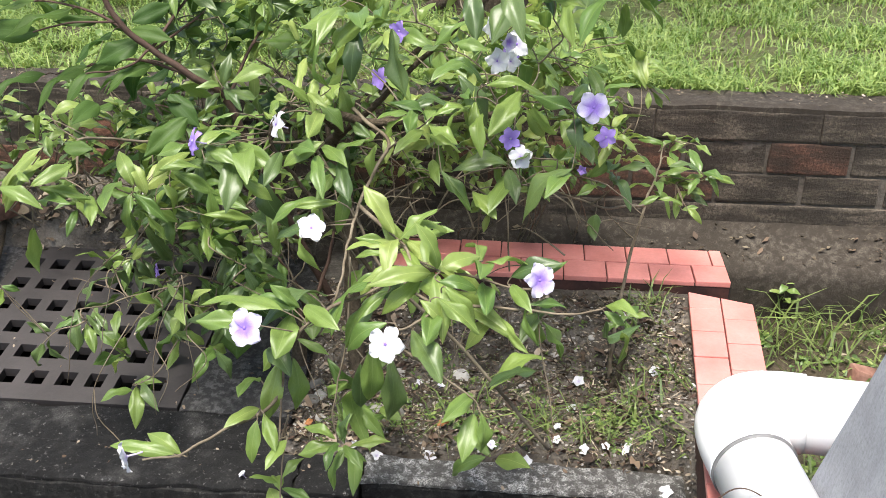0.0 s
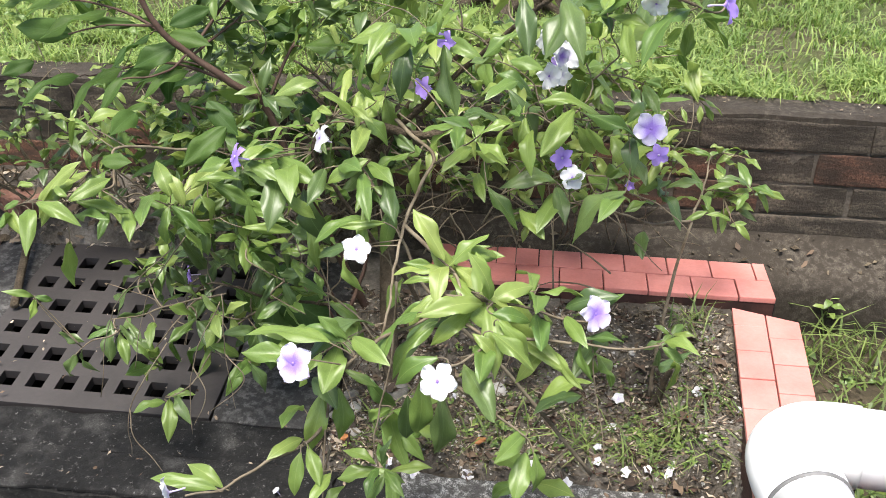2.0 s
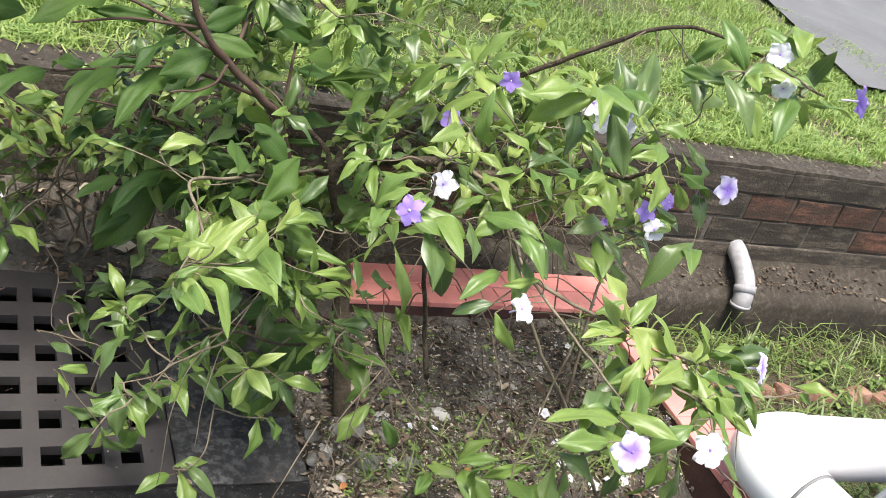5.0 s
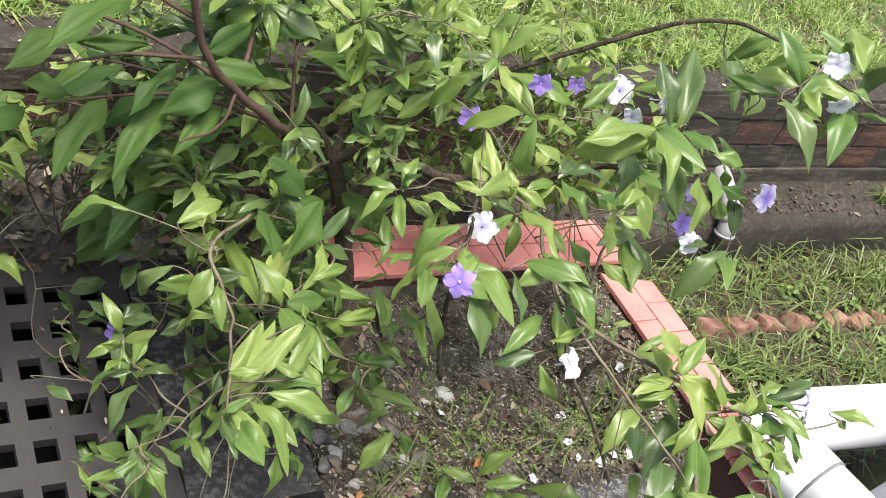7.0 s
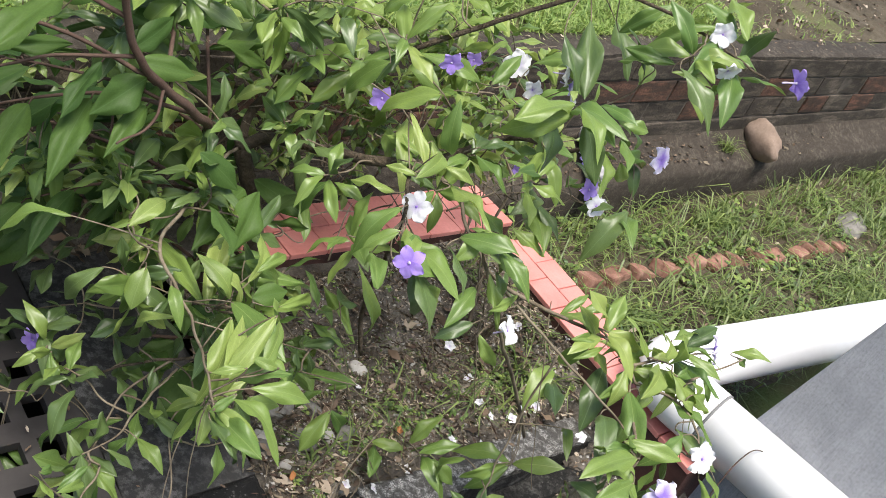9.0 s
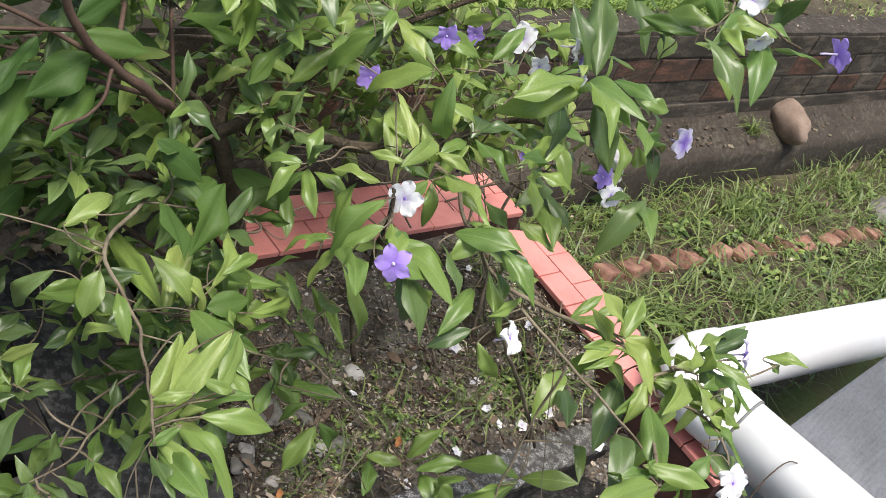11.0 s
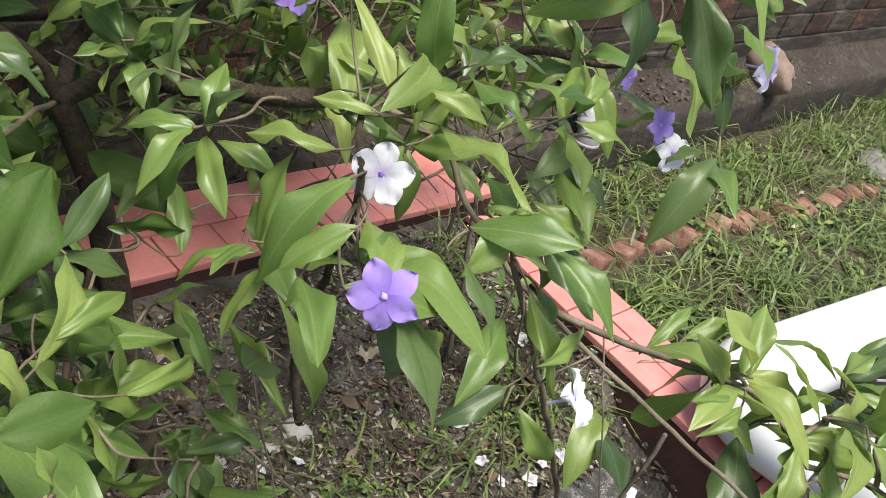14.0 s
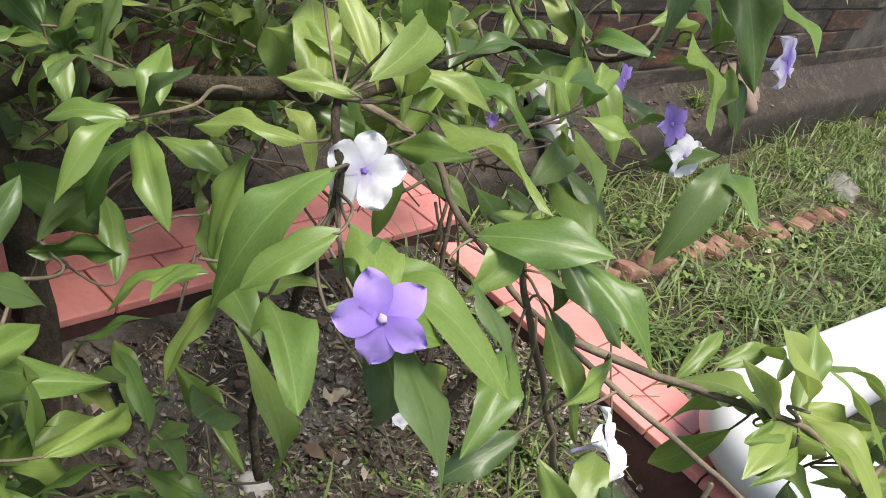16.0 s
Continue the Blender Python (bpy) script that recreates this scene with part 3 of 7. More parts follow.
part("core", box(-0.372, 0.507, 1.975, 2.152, -0.1, 0.153, 0.003), MAT["tile_side"], edging, "dark red mortar under the tiles")
part("core", skewed(box(0.398, 0.550, 1.08, 1.945, -0.1, 0.139, 0.003), 0.05), MAT["tile_side"], edging, "dark red mortar under the tiles")
part("end_face", box(0.5075, 0.5105, 1.979, 2.149, -0.05, 0.150), MAT["concrete_dark"], edging, "bare grey cement at the broken end")


# standing things by the bed
bm = box(0.44, 1.0, 0.1, 1.135, -0.42, 1.45, 0.008)
for v in bm.verts:
    v.co += Vector((0.15, -0.208, 0)) * v.co.z
tagged(part("concrete_post", bm, MAT["brushed"]), "leaning grey brushed concrete post beside the pipe", "post", kind="structure")

# ---- drain pipe ----
R = 0.075
ZP = 0.240
pipe = thing("drain_pipe", (0.40, 1.30, 0.16), "thick white plastic drain pipe with an elbow lying on the edging", "pipe")
ALONG, NEAR = Vector((0.990, -0.131, 0.030)).normalized(), Vector((0.142, -0.990, -0.012)).normalized()
CORNER = Vector((0.374, 1.322, ZP))
bend = [CORNER + NEAR * d for d in (0.185, 0.150, 0.100)] + [CORNER + NEAR * 0.050 + ALONG * 0.012, CORNER + NEAR * 0.012 + ALONG * 0.050] + [CORNER + ALONG * d for d in (0.100, 0.150)]
part("elbow", tube(smooth_path(bend, 6), R * 1.05, 40), MAT["pvc"], pipe, smooth=True)
part("pipe_length", tube([CORNER + NEAR * d for d in (3.0, 1.0, 0.175)], R, 40), MAT["pvc"], pipe, smooth=True)
part("pipe_length", tube([CORNER + ALONG * d for d in (0.14, 0.8, 4.5)], R, 40), MAT["pvc"], pipe, smooth=True)
part("joint_ring", tube([CORNER + NEAR * 0.186, CORNER + NEAR * 0.192], R * 1.052, 40), MAT["seal"], pipe, "thin grey line of glue round the joint", True)

# spout out of the wall
spout = thing("wall_spout", (1.11, 2.3, 0.22), "dirty white plastic spout coming out of the wall over the ledge", "pipe")
part("tube", tube(smooth_path([(1.122, 2.34, 0.235), (1.112, 2.28, 0.225), (1.087, 2.19, 0.195), (1.074, 2.15, 0.172), (1.067, 2.13, 0.14), (1.065, 2.125, 0.112)], 4), 0.032, 18), MAT["old_pvc"], spout, smooth=True)
part("collar", tube([(1.073, 2.147, 0.170), (1.069, 2.134, 0.150)], 0.036, 18), MAT["old_pvc"], spout, smooth=True)
part("rim", tube([(1.065, 2.1255, 0.116), (1.065, 2.1245, 0.106)], 0.035, 18), MAT["old_pvc"], spout, smooth=True)


def pebble(name, at, size, mat, label, category, group="", seed=0, squash=0.6):
    bm = bmesh.new()
    bmesh.ops.create_icosphere(bm, subdivisions=3, radius=1)
    for v in bm.verts:
        p = v.co * 1.1 + Vector((seed * 7.3, 0, 0))
        v.co *= 1 + 0.30 * noise.noise(p) + 0.12 * noise.noise(p * 2.7)
        v.co = Vector((v.co.x * size[0], v.co.y * size[1], v.co.z * size[2]))
    bmesh.ops.rotate(bm, verts=bm.verts, matrix=Matrix.Rotation(seed * 1.3, 3, "Z"))
    bmesh.ops.translate(bm, verts=bm.verts, vec=at)
    return tagged(part(name, bm, mat, smooth=True), label, category, group)


pebble("rock", (2.20, 2.225, 0.186), (0.125, 0.058, 0.072), MAT["stone"], "smooth brown rock leaning on the wall on the ledge", "rock", seed=1)
pebble("rock", (2.62, 1.84, -0.035), (0.11, 0.07, 0.045), MAT["rubble"], "rough grey-brown stone lying in the grass", "rock", seed=5)
for i, (x, y, s) in enumerate(((-0.17, 1.715, 0.026), (-0.02, 1.69, 0.013), (-0.23, 1.705, 0.017), (-0.33, 1.71, 0.022), (-0.36, 1.55, 0.018), (-0.45, 1.66, 0.024), (-0.42, 1.58, 0.014),
                               (0.06, 1.79, 0.012), (-0.22, 1.60, 0.011), (-0.50, 1.60, 0.02), (-0.485, 1.52, 0.015), (0.15, 1.83, 0.011))):
    pebble("stone", (x, y, soil_height(x, y) + s * 0.18), (s, s * 0.8, s * 0.5), MAT["pale_stone"], "small pale stone on the soil", "stone", "stones on the soil", i + 2)

# flat grey rubble in the corner of the bed by the slab
rb = random.Random(17)
for i in range(13):
    x, y, s = rb.uniform(-0.53, -0.30), rb.uniform(1.50, 1.70), rb.uniform(0.014, 0.034)
    pebble("stone", (x, y, soil_height(x, y) + s * 0.15), (s, s * rb.uniform(0.6, 0.85), s * 0.42), MAT["rubble"], "flat grey rubble stone half sunk in the soil", "stone", "rubble stones", i + 20)

# earth banked against the wall behind the drain
def heap_height(x, y):
    slope = min(1.0, max(0.0, (y - 2.165) / 0.135))
    return 0.028 + (0.225 - 0.09 * rise(-0.85, -0.60, x)) * slope ** 0.9 + 0.016 * noise.noise(Vector((x * 8, y * 8, 0))) + 0.007 * noise.noise(Vector((x * 29, y * 29, 3)))


tagged(part("earth_bank", slab_grid(-3.0, -0.58, 2.165, 2.31, 0.016, heap_height), MAT["soil"], smooth=True), "dark earth banked against the foot of the wall", "soil", kind="structure")

# row of bricks set on edge in the grass
br = random.Random(6)
x = 0.80
for i in range(13):
    w = br.uniform(0.085, 0.135)
    bm = box(-w / 2, w / 2, -0.032, 0.032, -0.045, 0.045, 0.010, 2, 0.012, i * 3.1)
    bmesh.ops.rotate(bm, verts=bm.verts, matrix=Matrix.Rotation(radians(br.uniform(-14, 22)), 3, "Y") @ Matrix.Rotation(radians(br.uniform(-10, 10)), 3, "Z") @ Matrix.Rotation(radians(br.uniform(-18, 8)), 3, "X"))
    bmesh.ops.translate(bm, verts=bm.verts, vec=(x + w / 2, 1.858 - 0.075 * (x - 0.80) + br.uniform(-0.010, 0.010), LOW - 0.014 + br.uniform(-0.010, 0.010)))
    tagged(part("edging_brick", bm, MAT["edge_brick"]), "dull red brick half buried on edge in the grass", "brick", "row of edging bricks")
    x += w + br.uniform(0.004, 0.016) + (0.05 if i in (3, 8) else 0.0)
for i, (x, y, a) in enumerate(((-1.75, 2.17, 20), (-1.62, 2.24, -30), (-1.9, 2.22, 60))):
    bm = box(-0.09, 0.09, -0.045, 0.045, -0.025, 0.025, 0.005, 2, 0.005, i * 5.1)
    bmesh.ops.rotate(bm, verts=bm.verts, matrix=Matrix.Rotation(radians(a), 3, "Z"))
    bmesh.ops.translate(bm, verts=bm.verts, vec=(x, y, heap_height(x, y) + 0.012))
    tagged(part("loose_brick", bm, MAT["edge_brick"]), "broken orange brick lying beside the slab", "brick", "loose bricks")


# ---- leaves and flowers: the shared shapes ----
def leaf_mesh(name, mat, droop, fold, wave, shape=1.0, seed=0, rows=14, cols=7, belly=1.06):
    """A leaf one long and one wide, along +y, with its face to +z: elliptic with a short drawn-out tip."""
    verts, faces, uvs = [], [], []
    for j in range(rows):
        t = j / (rows - 1)
        tip = max(0, (t - 0.66) / 0.34)
        foot = max(0, 1 - t / 0.22)
        w = max(0.004, 0.5 * math.sin(math.pi * min(1, 0.012 + 0.988 * t ** belly)) ** (0.74 * shape) * (1 - 0.40 * tip * tip) * (1 - 0.22 * foot * foot))
        for i in range(cols):
            s = 2 * i / (cols - 1) - 1
            z = droop * (0.25 * t - 0.6 * t * t) + fold * (math.sqrt(s * s + 0.02) - 0.14) * w - 0.85 * fold * s ** 4 * w + wave * math.sin(t * 9 + seed + (0 if s > 0 else 1.7)) * s * s * w
            z += 0.05 * wave * math.sin(23 * t + seed) * abs(s)
            verts.append((s * w + 0.05 * droop * math.sin(3 * t + seed) * t * 0.3, t - 0.10 * droop * t * t, z))
            uvs.append((0.5 + s * w, t))
    for j in range(rows - 1):
        for i in range(cols - 1):
            a = j * cols + i
            faces.append((a, a + 1, a + cols + 1, a + cols))
    me = bpy.data.meshes.new(name)
    me.from_pydata(verts, [], faces)
    uv = me.uv_layers.new(name="UVMap")
    for lp in me.loops:
        uv.data[lp.index].uv = uvs[lp.vertex_index]
    for f in me.polygons:
        f.use_smooth = True
    me.materials.append(mat)
    return me, np.array(verts), np.array(faces), np.array(uvs)


FORMS = ((0.65, 0.16, 0.11), (1.10, 0.22, 0.16), (0.40, 0.26, 0.20), (1.45, 0.14, 0.14))
LEAF = {h: [leaf_mesh("leaf", MAT[("leaf_dark", "leaf_mid", "leaf_young")[h]], *f, seed=i) for i, f in enumerate(FORMS)] for h in (0, 1, 2)}
BROAD = [leaf_mesh("broad_leaf", MAT["leaf_broad"], d, f, w, 1.18, i, belly=0.84) for i, (d, f, w) in enumerate(((0.45, 0.22, 0.10), (0.80, 0.34, 0.16), (0.25, 0.28, 0.20)))]
rnd = random.Random(11)


def leaf_pose(base, tip, width, facing):
    """The pose of a leaf from its base to its tip, with its face turned as near as can be to facing."""
    b, t = Vector(base), Vector(tip)
    y = t - b
    ln = y.length
    y.normalize()
    z = Vector(facing)
    z = z - y * z.dot(y)
    if z.length < 0.05:
        z = Vector((0.3, -0.5, 0.8)) - y * Vector((0.3, -0.5, 0.8)).dot(y)
    z.normalize()
    x = y.cross(z)
    return Matrix.Translation(b) @ Matrix((x, y, z)).transposed().to_4x4() @ Matrix.Diagonal((width, ln, ln, 1))


def joined(name, items, parent=None, label="", kind="stuff"):
    """Many leaves of the shared shapes as one mesh: items are (shape, pose)."""
    vs, fs, us, mi, mats = [], [], [], [], []
    n = 0
    for (me, v, f, u), m in items:
        mat = me.materials[0]
        if mat not in mats:
            mats.append(mat)
        a = np.array(m)
        vs.append(v @ a[:3, :3].T + a[:3, 3])
        fs.append(f + n)
        us.append(u[f.reshape(-1)])
        mi += [mats.index(mat)] * len(f)
        n += len(v)
    me = bpy.data.meshes.new(name)
    v, f, u = np.concatenate(vs), np.concatenate(fs), np.concatenate(us)
    me.from_pydata(v.tolist(), [], f.tolist())
    uv = me.uv_layers.new(name="UVMap")
    uv.data.foreach_set("uv", u.astype(np.float32).reshape(-1))
    me.polygons.foreach_set("material_index", np.array(mi, dtype=np.int32))
    me.polygons.foreach_set("use_smooth", np.ones(len(f), dtype=bool))
    for m in mats:
        me.materials.append(m)
    me.update()
    ob = new(name, me)
    if parent:
        under(ob, parent)
    return tagged(ob, label, kind=kind)


# ---- the flowering shrub ----
shrub = thing("flowering_shrub", (-0.36, 1.69, 0.0), "leafy shrub with white, lilac and violet flowers growing in the bed", "shrub")
NODES = []


def limb(points, r0, r1, name="branch", mat="bark", parent=None, nodes=True, n=7):
    pts = smooth_path(points, n)
    rad = [r0 + (r1 - r0) * i / (len(pts) - 1) for i in range(len(pts))]
    for i, p in enumerate(pts):
        q = p * 22
        pts[i] = p + Vector((noise.noise(q), noise.noise(q + Vector((9, 0, 0))), noise.noise(q + Vector((0, 9, 0))))) * 0.004
    ob = part(name, tube(pts, rad, 8 if r0 > 0.006 else 6), MAT[mat], parent or shrub, smooth=True)
    if nodes:
        NODES.extend(pts[2:])
    return ob


FORK = (-0.518, 1.937, 0.521)
limb([(-0.424, 1.714, -0.006), (-0.440, 1.750, 0.093), (-0.455, 1.824, 0.234), (-0.467, 1.875, 0.354), (-0.490, 1.918, 0.453), (-0.518, 1.937, 0.521)], 0.022, 0.0165, "trunk")
limb([(-0.518, 1.937, 0.521), (-0.481, 1.894, 0.573), (-0.474, 1.752, 0.644), (-0.458, 1.606, 0.720), (-0.352, 1.617, 0.699), (-0.237, 1.640, 0.700), (-0.117, 1.663, 0.708), (-0.095, 1.612, 0.741), (-0.068, 1.542, 0.759), (-0.058, 1.501, 0.789)], 0.0125, 0.004)
limb([(-0.518, 1.937, 0.521), (-0.444, 1.922, 0.590), (-0.377, 1.907, 0.657), (-0.328, 1.899, 0.711), (-0.281, 1.887, 0.758), (-0.208, 1.826, 0.840), (-0.138, 1.767, 0.919), (-0.071, 1.707, 0.994), (-0.044, 1.658, 1.038), (0.003, 1.579, 1.073), (0.040, 1.490, 1.076), (0.075, 1.410, 1.068), (0.117, 1.334, 1.054)], 0.0085, 0.0022)
limb([(-0.518, 1.937, 0.521), (-0.478, 1.993, 0.552), (-0.415, 2.022, 0.624), (-0.351, 2.046, 0.692), (-0.304, 2.062, 0.732), (-0.217, 2.094, 0.773)], 0.0105, 0.005)
limb([(-0.518, 1.937, 0.521), (-0.531, 1.968, 0.557), (-0.570, 2.009, 0.586), (-0.625, 2.068, 0.617), (-0.697, 2.139, 0.641), (-0.763, 2.216, 0.647)], 0.007, 0.003)
limb([(-0.518, 1.937, 0.521), (-0.603, 1.864, 0.549), (-0.831, 1.616, 0.636), (-0.931, 1.493, 0.688), (-0.923, 1.444, 0.662), (-0.919, 1.402, 0.641), (-0.957, 1.302, 0.676), (-0.980, 1.241, 0.688), (-1.005, 1.182, 0.699)], 0.0038, 0.0015, mat="twig")
limb([(-0.421, 1.668, 0.722), (-0.357, 1.586, 0.706), (-0.314, 1.544, 0.683), (-0.332, 1.458, 0.655), (-0.343, 1.341, 0.632), (-0.342, 1.223, 0.625), (-0.333, 1.107, 0.619), (-0.334, 1.009, 0.608)], 0.0046, 0.0020, mat="twig")
limb([(-0.343, 1.341, 0.632), (-0.287, 1.265, 0.628), (-0.240, 1.173, 0.639), (-0.221, 1.123, 0.629), (-0.230, 1.079, 0.613)], 0.0042, 0.002, mat="twig")
limb([(-0.331, 0.992, 0.619), (-0.284, 1.042, 0.616), (-0.240, 1.083, 0.621)], 0.003, 0.0018, mat="twig")
limb([(-0.331, 0.992, 0.619), (-0.368, 0.947, 0.605), (-0.409, 0.988, 0.520), (-0.418, 0.978, 0.461), (-0.413, 0.920, 0.396)], 0.0032, 0.0016, "twig", "twig")
limb([(-0.418, 0.978, 0.461), (-0.447, 0.959, 0.433), (-0.497, 0.907, 0.430), (-0.542, 0.838, 0.438), (-0.579, 0.791, 0.462)], 0.0032, 0.0016, "twig", "twig")
limb([(-0.230, 1.079, 0.613), (-0.173, 1.026, 0.610), (-0.201, 0.957, 0.614), (-0.224, 0.934, 0.618)], 0.003, 0.0016, "twig", "twig")
limb([(-0.173, 1.026, 0.610), (-0.104, 1.051, 0.600), (-0.051, 1.062, 0.591), (0.037, 1.067, 0.583), (0.095, 1.059, 0.600)], 0.003, 0.0016, "twig", "twig")
limb([(-0.250, 0.952, 0.593), (-0.191, 0.951, 0.558), (-0.129, 0.937, 0.522), (-0.103, 0.930, 0.504)], 0.0026, 0.0014, "twig", "twig")
limb([(0.193, 1.725, 0.020), (0.200, 1.765, 0.156), (0.226, 1.827, 0.307), (0.251, 1.851, 0.430), (0.288, 1.972, 0.456), (0.313, 2.072, 0.488)], 0.0052, 0.002, "stem", "twig")
limb([(0.251, 1.851, 0.430), (0.144, 1.756, 0.463), (0.051, 1.705, 0.514), (-0.042, 1.530, 0.608)], 0.0034, 0.0018, "stem", "twig")
limb([(0.288, 1.972, 0.456), (0.383, 1.948, 0.458), (0.442, 1.927, 0.472)], 0.002, 0.001, "twig", "twig")
limb([(0.040, 1.346, 0.086), (-0.143, 1.337, 0.330), (-0.293, 1.316, 0.508), (-0.370, 1.353, 0.645), (-0.423, 1.368, 0.729)], 0.0042, 0.0028, "stem", "twig")
limb([(-0.252, 1.099, 0.640), (-0.145, 1.098, 0.631), (-0.026, 1.102, 0.605), (-0.005, 1.078, 0.622)], 0.0028, 0.0014, "twig", "twig")
limb([(-0.322, 1.594, 0.212), (-0.367, 1.597, 0.350), (-0.477, 1.498, 0.583), (-0.532, 1.443, 0.721), (-0.501, 1.494, 0.775)], 0.0055, 0.0032, "stem")
limb([(-0.430, 1.762, 0.080), (-0.545, 1.587, 0.320), (-0.473, 1.541, 0.299), (-0.398, 1.506, 0.217), (-0.304, 1.445, 0.131)], 0.0028, 0.0014, "stem", "twig")
limb([(-0.531, 1.678, 0.248), (-0.649, 1.590, 0.296), (-0.782, 1.590, 0.329), (-0.847, 1.627, 0.295), (-0.922, 1.704, 0.197), (-0.961, 1.807, 0.076)], 0.0038, 0.0014, "stem")
limb([(-0.782, 1.590, 0.329), (-0.868, 1.588, 0.267), (-0.923, 1.547, 0.196), (-0.951, 1.527, 0.161)], 0.0024, 0.0012, "twig", "twig")
limb([(-0.653, 1.594, 0.313), (-0.724, 1.562, 0.268), (-0.786, 1.540, 0.217), (-0.822, 1.439, 0.164), (-0.861, 1.403, 0.149)], 0.0024, 0.0012, "twig", "twig")
limb([(-0.777, 1.580, 0.311), (-0.881, 1.514, 0.314), (-0.941, 1.470, 0.307), (-0.994, 1.462, 0.301)], 0.0024, 0.0012, "twig", "twig")

LEAVES = []
CLEAR = []


def open_to(at, facing):
    """Keep the space that a flower opens into free of leaves."""
    for d in (Vector(facing).normalized(), (Vector(facing).normalized() + Vector((-0.45, -0.45, 0.5))).normalized()):
        CLEAR.extend((Vector(at) + d * s, 0.024 + 0.14 * s) for s in (0.0, 0.04, 0.09, 0.15, 0.22))


for k in range(7):
    at = Vector((-0.430, 1.735, 0.06)).lerp(Vector((-0.505, 1.925, 0.50)), k / 6)
    CLEAR.extend((at + Vector((-0.42, -0.70, 0.58)) * s, 0.045 + 0.03 * s) for s in (0.05, 0.11, 0.18, 0.26, 0.35))


def in_the_way(m):
    c = m @ Vector((0, 0.5, 0))
    return any((c - p).length < r for p, r in CLEAR)


def leaf_between(base, tip, width, hue, facing):
    """A leaf seen from the open side; one much foreshortened is given its length towards that side."""
    b, t, d = Vector(base), Vector(tip), Vector(facing)
    ln, full = (t - b).length, min(0.125, width / 0.37)
    if full > ln:
        reach = math.sqrt(full * full - ln * ln)
        b, t = b - d * reach * 0.5, t + d * reach * 0.5
    f = d * 0.6 + Vector((0, 0, 0.5)) + Vector((rnd.uniform(-1, 1), rnd.uniform(-1, 1), rnd.uniform(-1, 1))) * 0.36
    LEAVES.append((LEAF[hue][rnd.randrange(4)], leaf_pose(b, b.lerp(t, 1.04), min(width * 0.98, 0.37 * max(full, ln)), f)))


leaf_between((-0.988, 1.491, 0.735), (-0.906, 1.519, 0.773), 0.028, 2, (0.40, -0.85, 0.34))
leaf_between((-1.028, 1.569, 0.697), (-1.129, 1.638, 0.680), 0.022, 1, (0.43, -0.83, 0.34))
leaf_between((-0.881, 1.260, 0.743), (-0.891, 1.277, 0.774), 0.015, 2, (0.42, -0.82, 0.38))
leaf_between((-0.892, 1.257, 0.760), (-0.977, 1.212, 0.702), 0.027, 2, (0.45, -0.80, 0.39))
leaf_between((-0.956, 1.205, 0.733), (-0.999, 1.209, 0.738), 0.013, 2, (0.47, -0.79, 0.39))
leaf_between((-0.914, 1.227, 0.696), (-0.852, 1.271, 0.730), 0.028, 2, (0.42, -0.81, 0.40))
leaf_between((-0.903, 1.209, 0.713), (-0.937, 1.214, 0.735), 0.014, 2, (0.44, -0.80, 0.40))
leaf_between((-0.943, 1.179, 0.716), (-0.878, 1.164, 0.705), 0.028, 1, (0.45, -0.79, 0.42))
leaf_between((-0.956, 1.174, 0.705), (-0.942, 1.129, 0.689), 0.028, 1, (0.47, -0.78, 0.42))
leaf_between((-0.976, 1.185, 0.713), (-1.011, 1.178, 0.699), 0.013, 1, (0.48, -0.78, 0.41))
leaf_between((-0.921, 1.259, 0.682), (-0.832, 1.286, 0.653), 0.022, 1, (0.41, -0.81, 0.42))
leaf_between((-0.815, 1.379, 0.646), (-0.848, 1.334, 0.632), 0.044, 1, (0.37, -0.83, 0.42))
leaf_between((-0.849, 1.315, 0.644), (-0.831, 1.271, 0.619), 0.026, 1, (0.38, -0.81, 0.44))
leaf_between((-0.816, 1.437, 0.611), (-0.853, 1.475, 0.679), 0.033, 2, (0.36, -0.84, 0.40))
leaf_between((-0.792, 1.436, 0.594), (-0.819, 1.469, 0.652), 0.029, 2, (0.34, -0.84, 0.41))
leaf_between((-0.815, 1.425, 0.605), (-0.743, 1.413, 0.547), 0.024, 1, (0.33, -0.83, 0.44))
leaf_between((-0.801, 1.389, 0.616), (-0.815, 1.344, 0.558), 0.027, 1, (0.35, -0.82, 0.44))
leaf_between((-0.785, 1.460, 0.620), (-0.717, 1.500, 0.680), 0.027, 2, (0.32, -0.86, 0.40))
leaf_between((-0.775, 1.467, 0.634), (-0.691, 1.483, 0.658), 0.020, 1, (0.31, -0.86, 0.40))
leaf_between((-0.776, 1.490, 0.595), (-0.729, 1.477, 0.541), 0.025, 1, (0.31, -0.85, 0.43))
leaf_between((-0.763, 1.511, 0.617), (-0.667, 1.511, 0.566), 0.030, 1, (0.29, -0.86, 0.42))
leaf_between((-0.629, 1.329, 0.751), (-0.563, 1.362, 0.770), 0.026, 1, (0.27, -0.88, 0.39))
leaf_between((-0.624, 1.328, 0.747), (-0.565, 1.319, 0.726), 0.028, 1, (0.27, -0.88, 0.40))
leaf_between((-0.578, 1.365, 0.740), (-0.508, 1.350, 0.707), 0.036, 1, (0.24, -0.88, 0.40))
leaf_between((-0.568, 1.330, 0.734), (-0.573, 1.281, 0.651), 0.045, 0, (0.26, -0.87, 0.43))
leaf_between((-0.560, 1.320, 0.689), (-0.497, 1.316, 0.650), 0.025, 1, (0.23, -0.87, 0.44))
leaf_between((-0.511, 1.422, 0.866), (-0.572, 1.398, 0.867), 0.028, 2, (0.24, -0.92, 0.32))
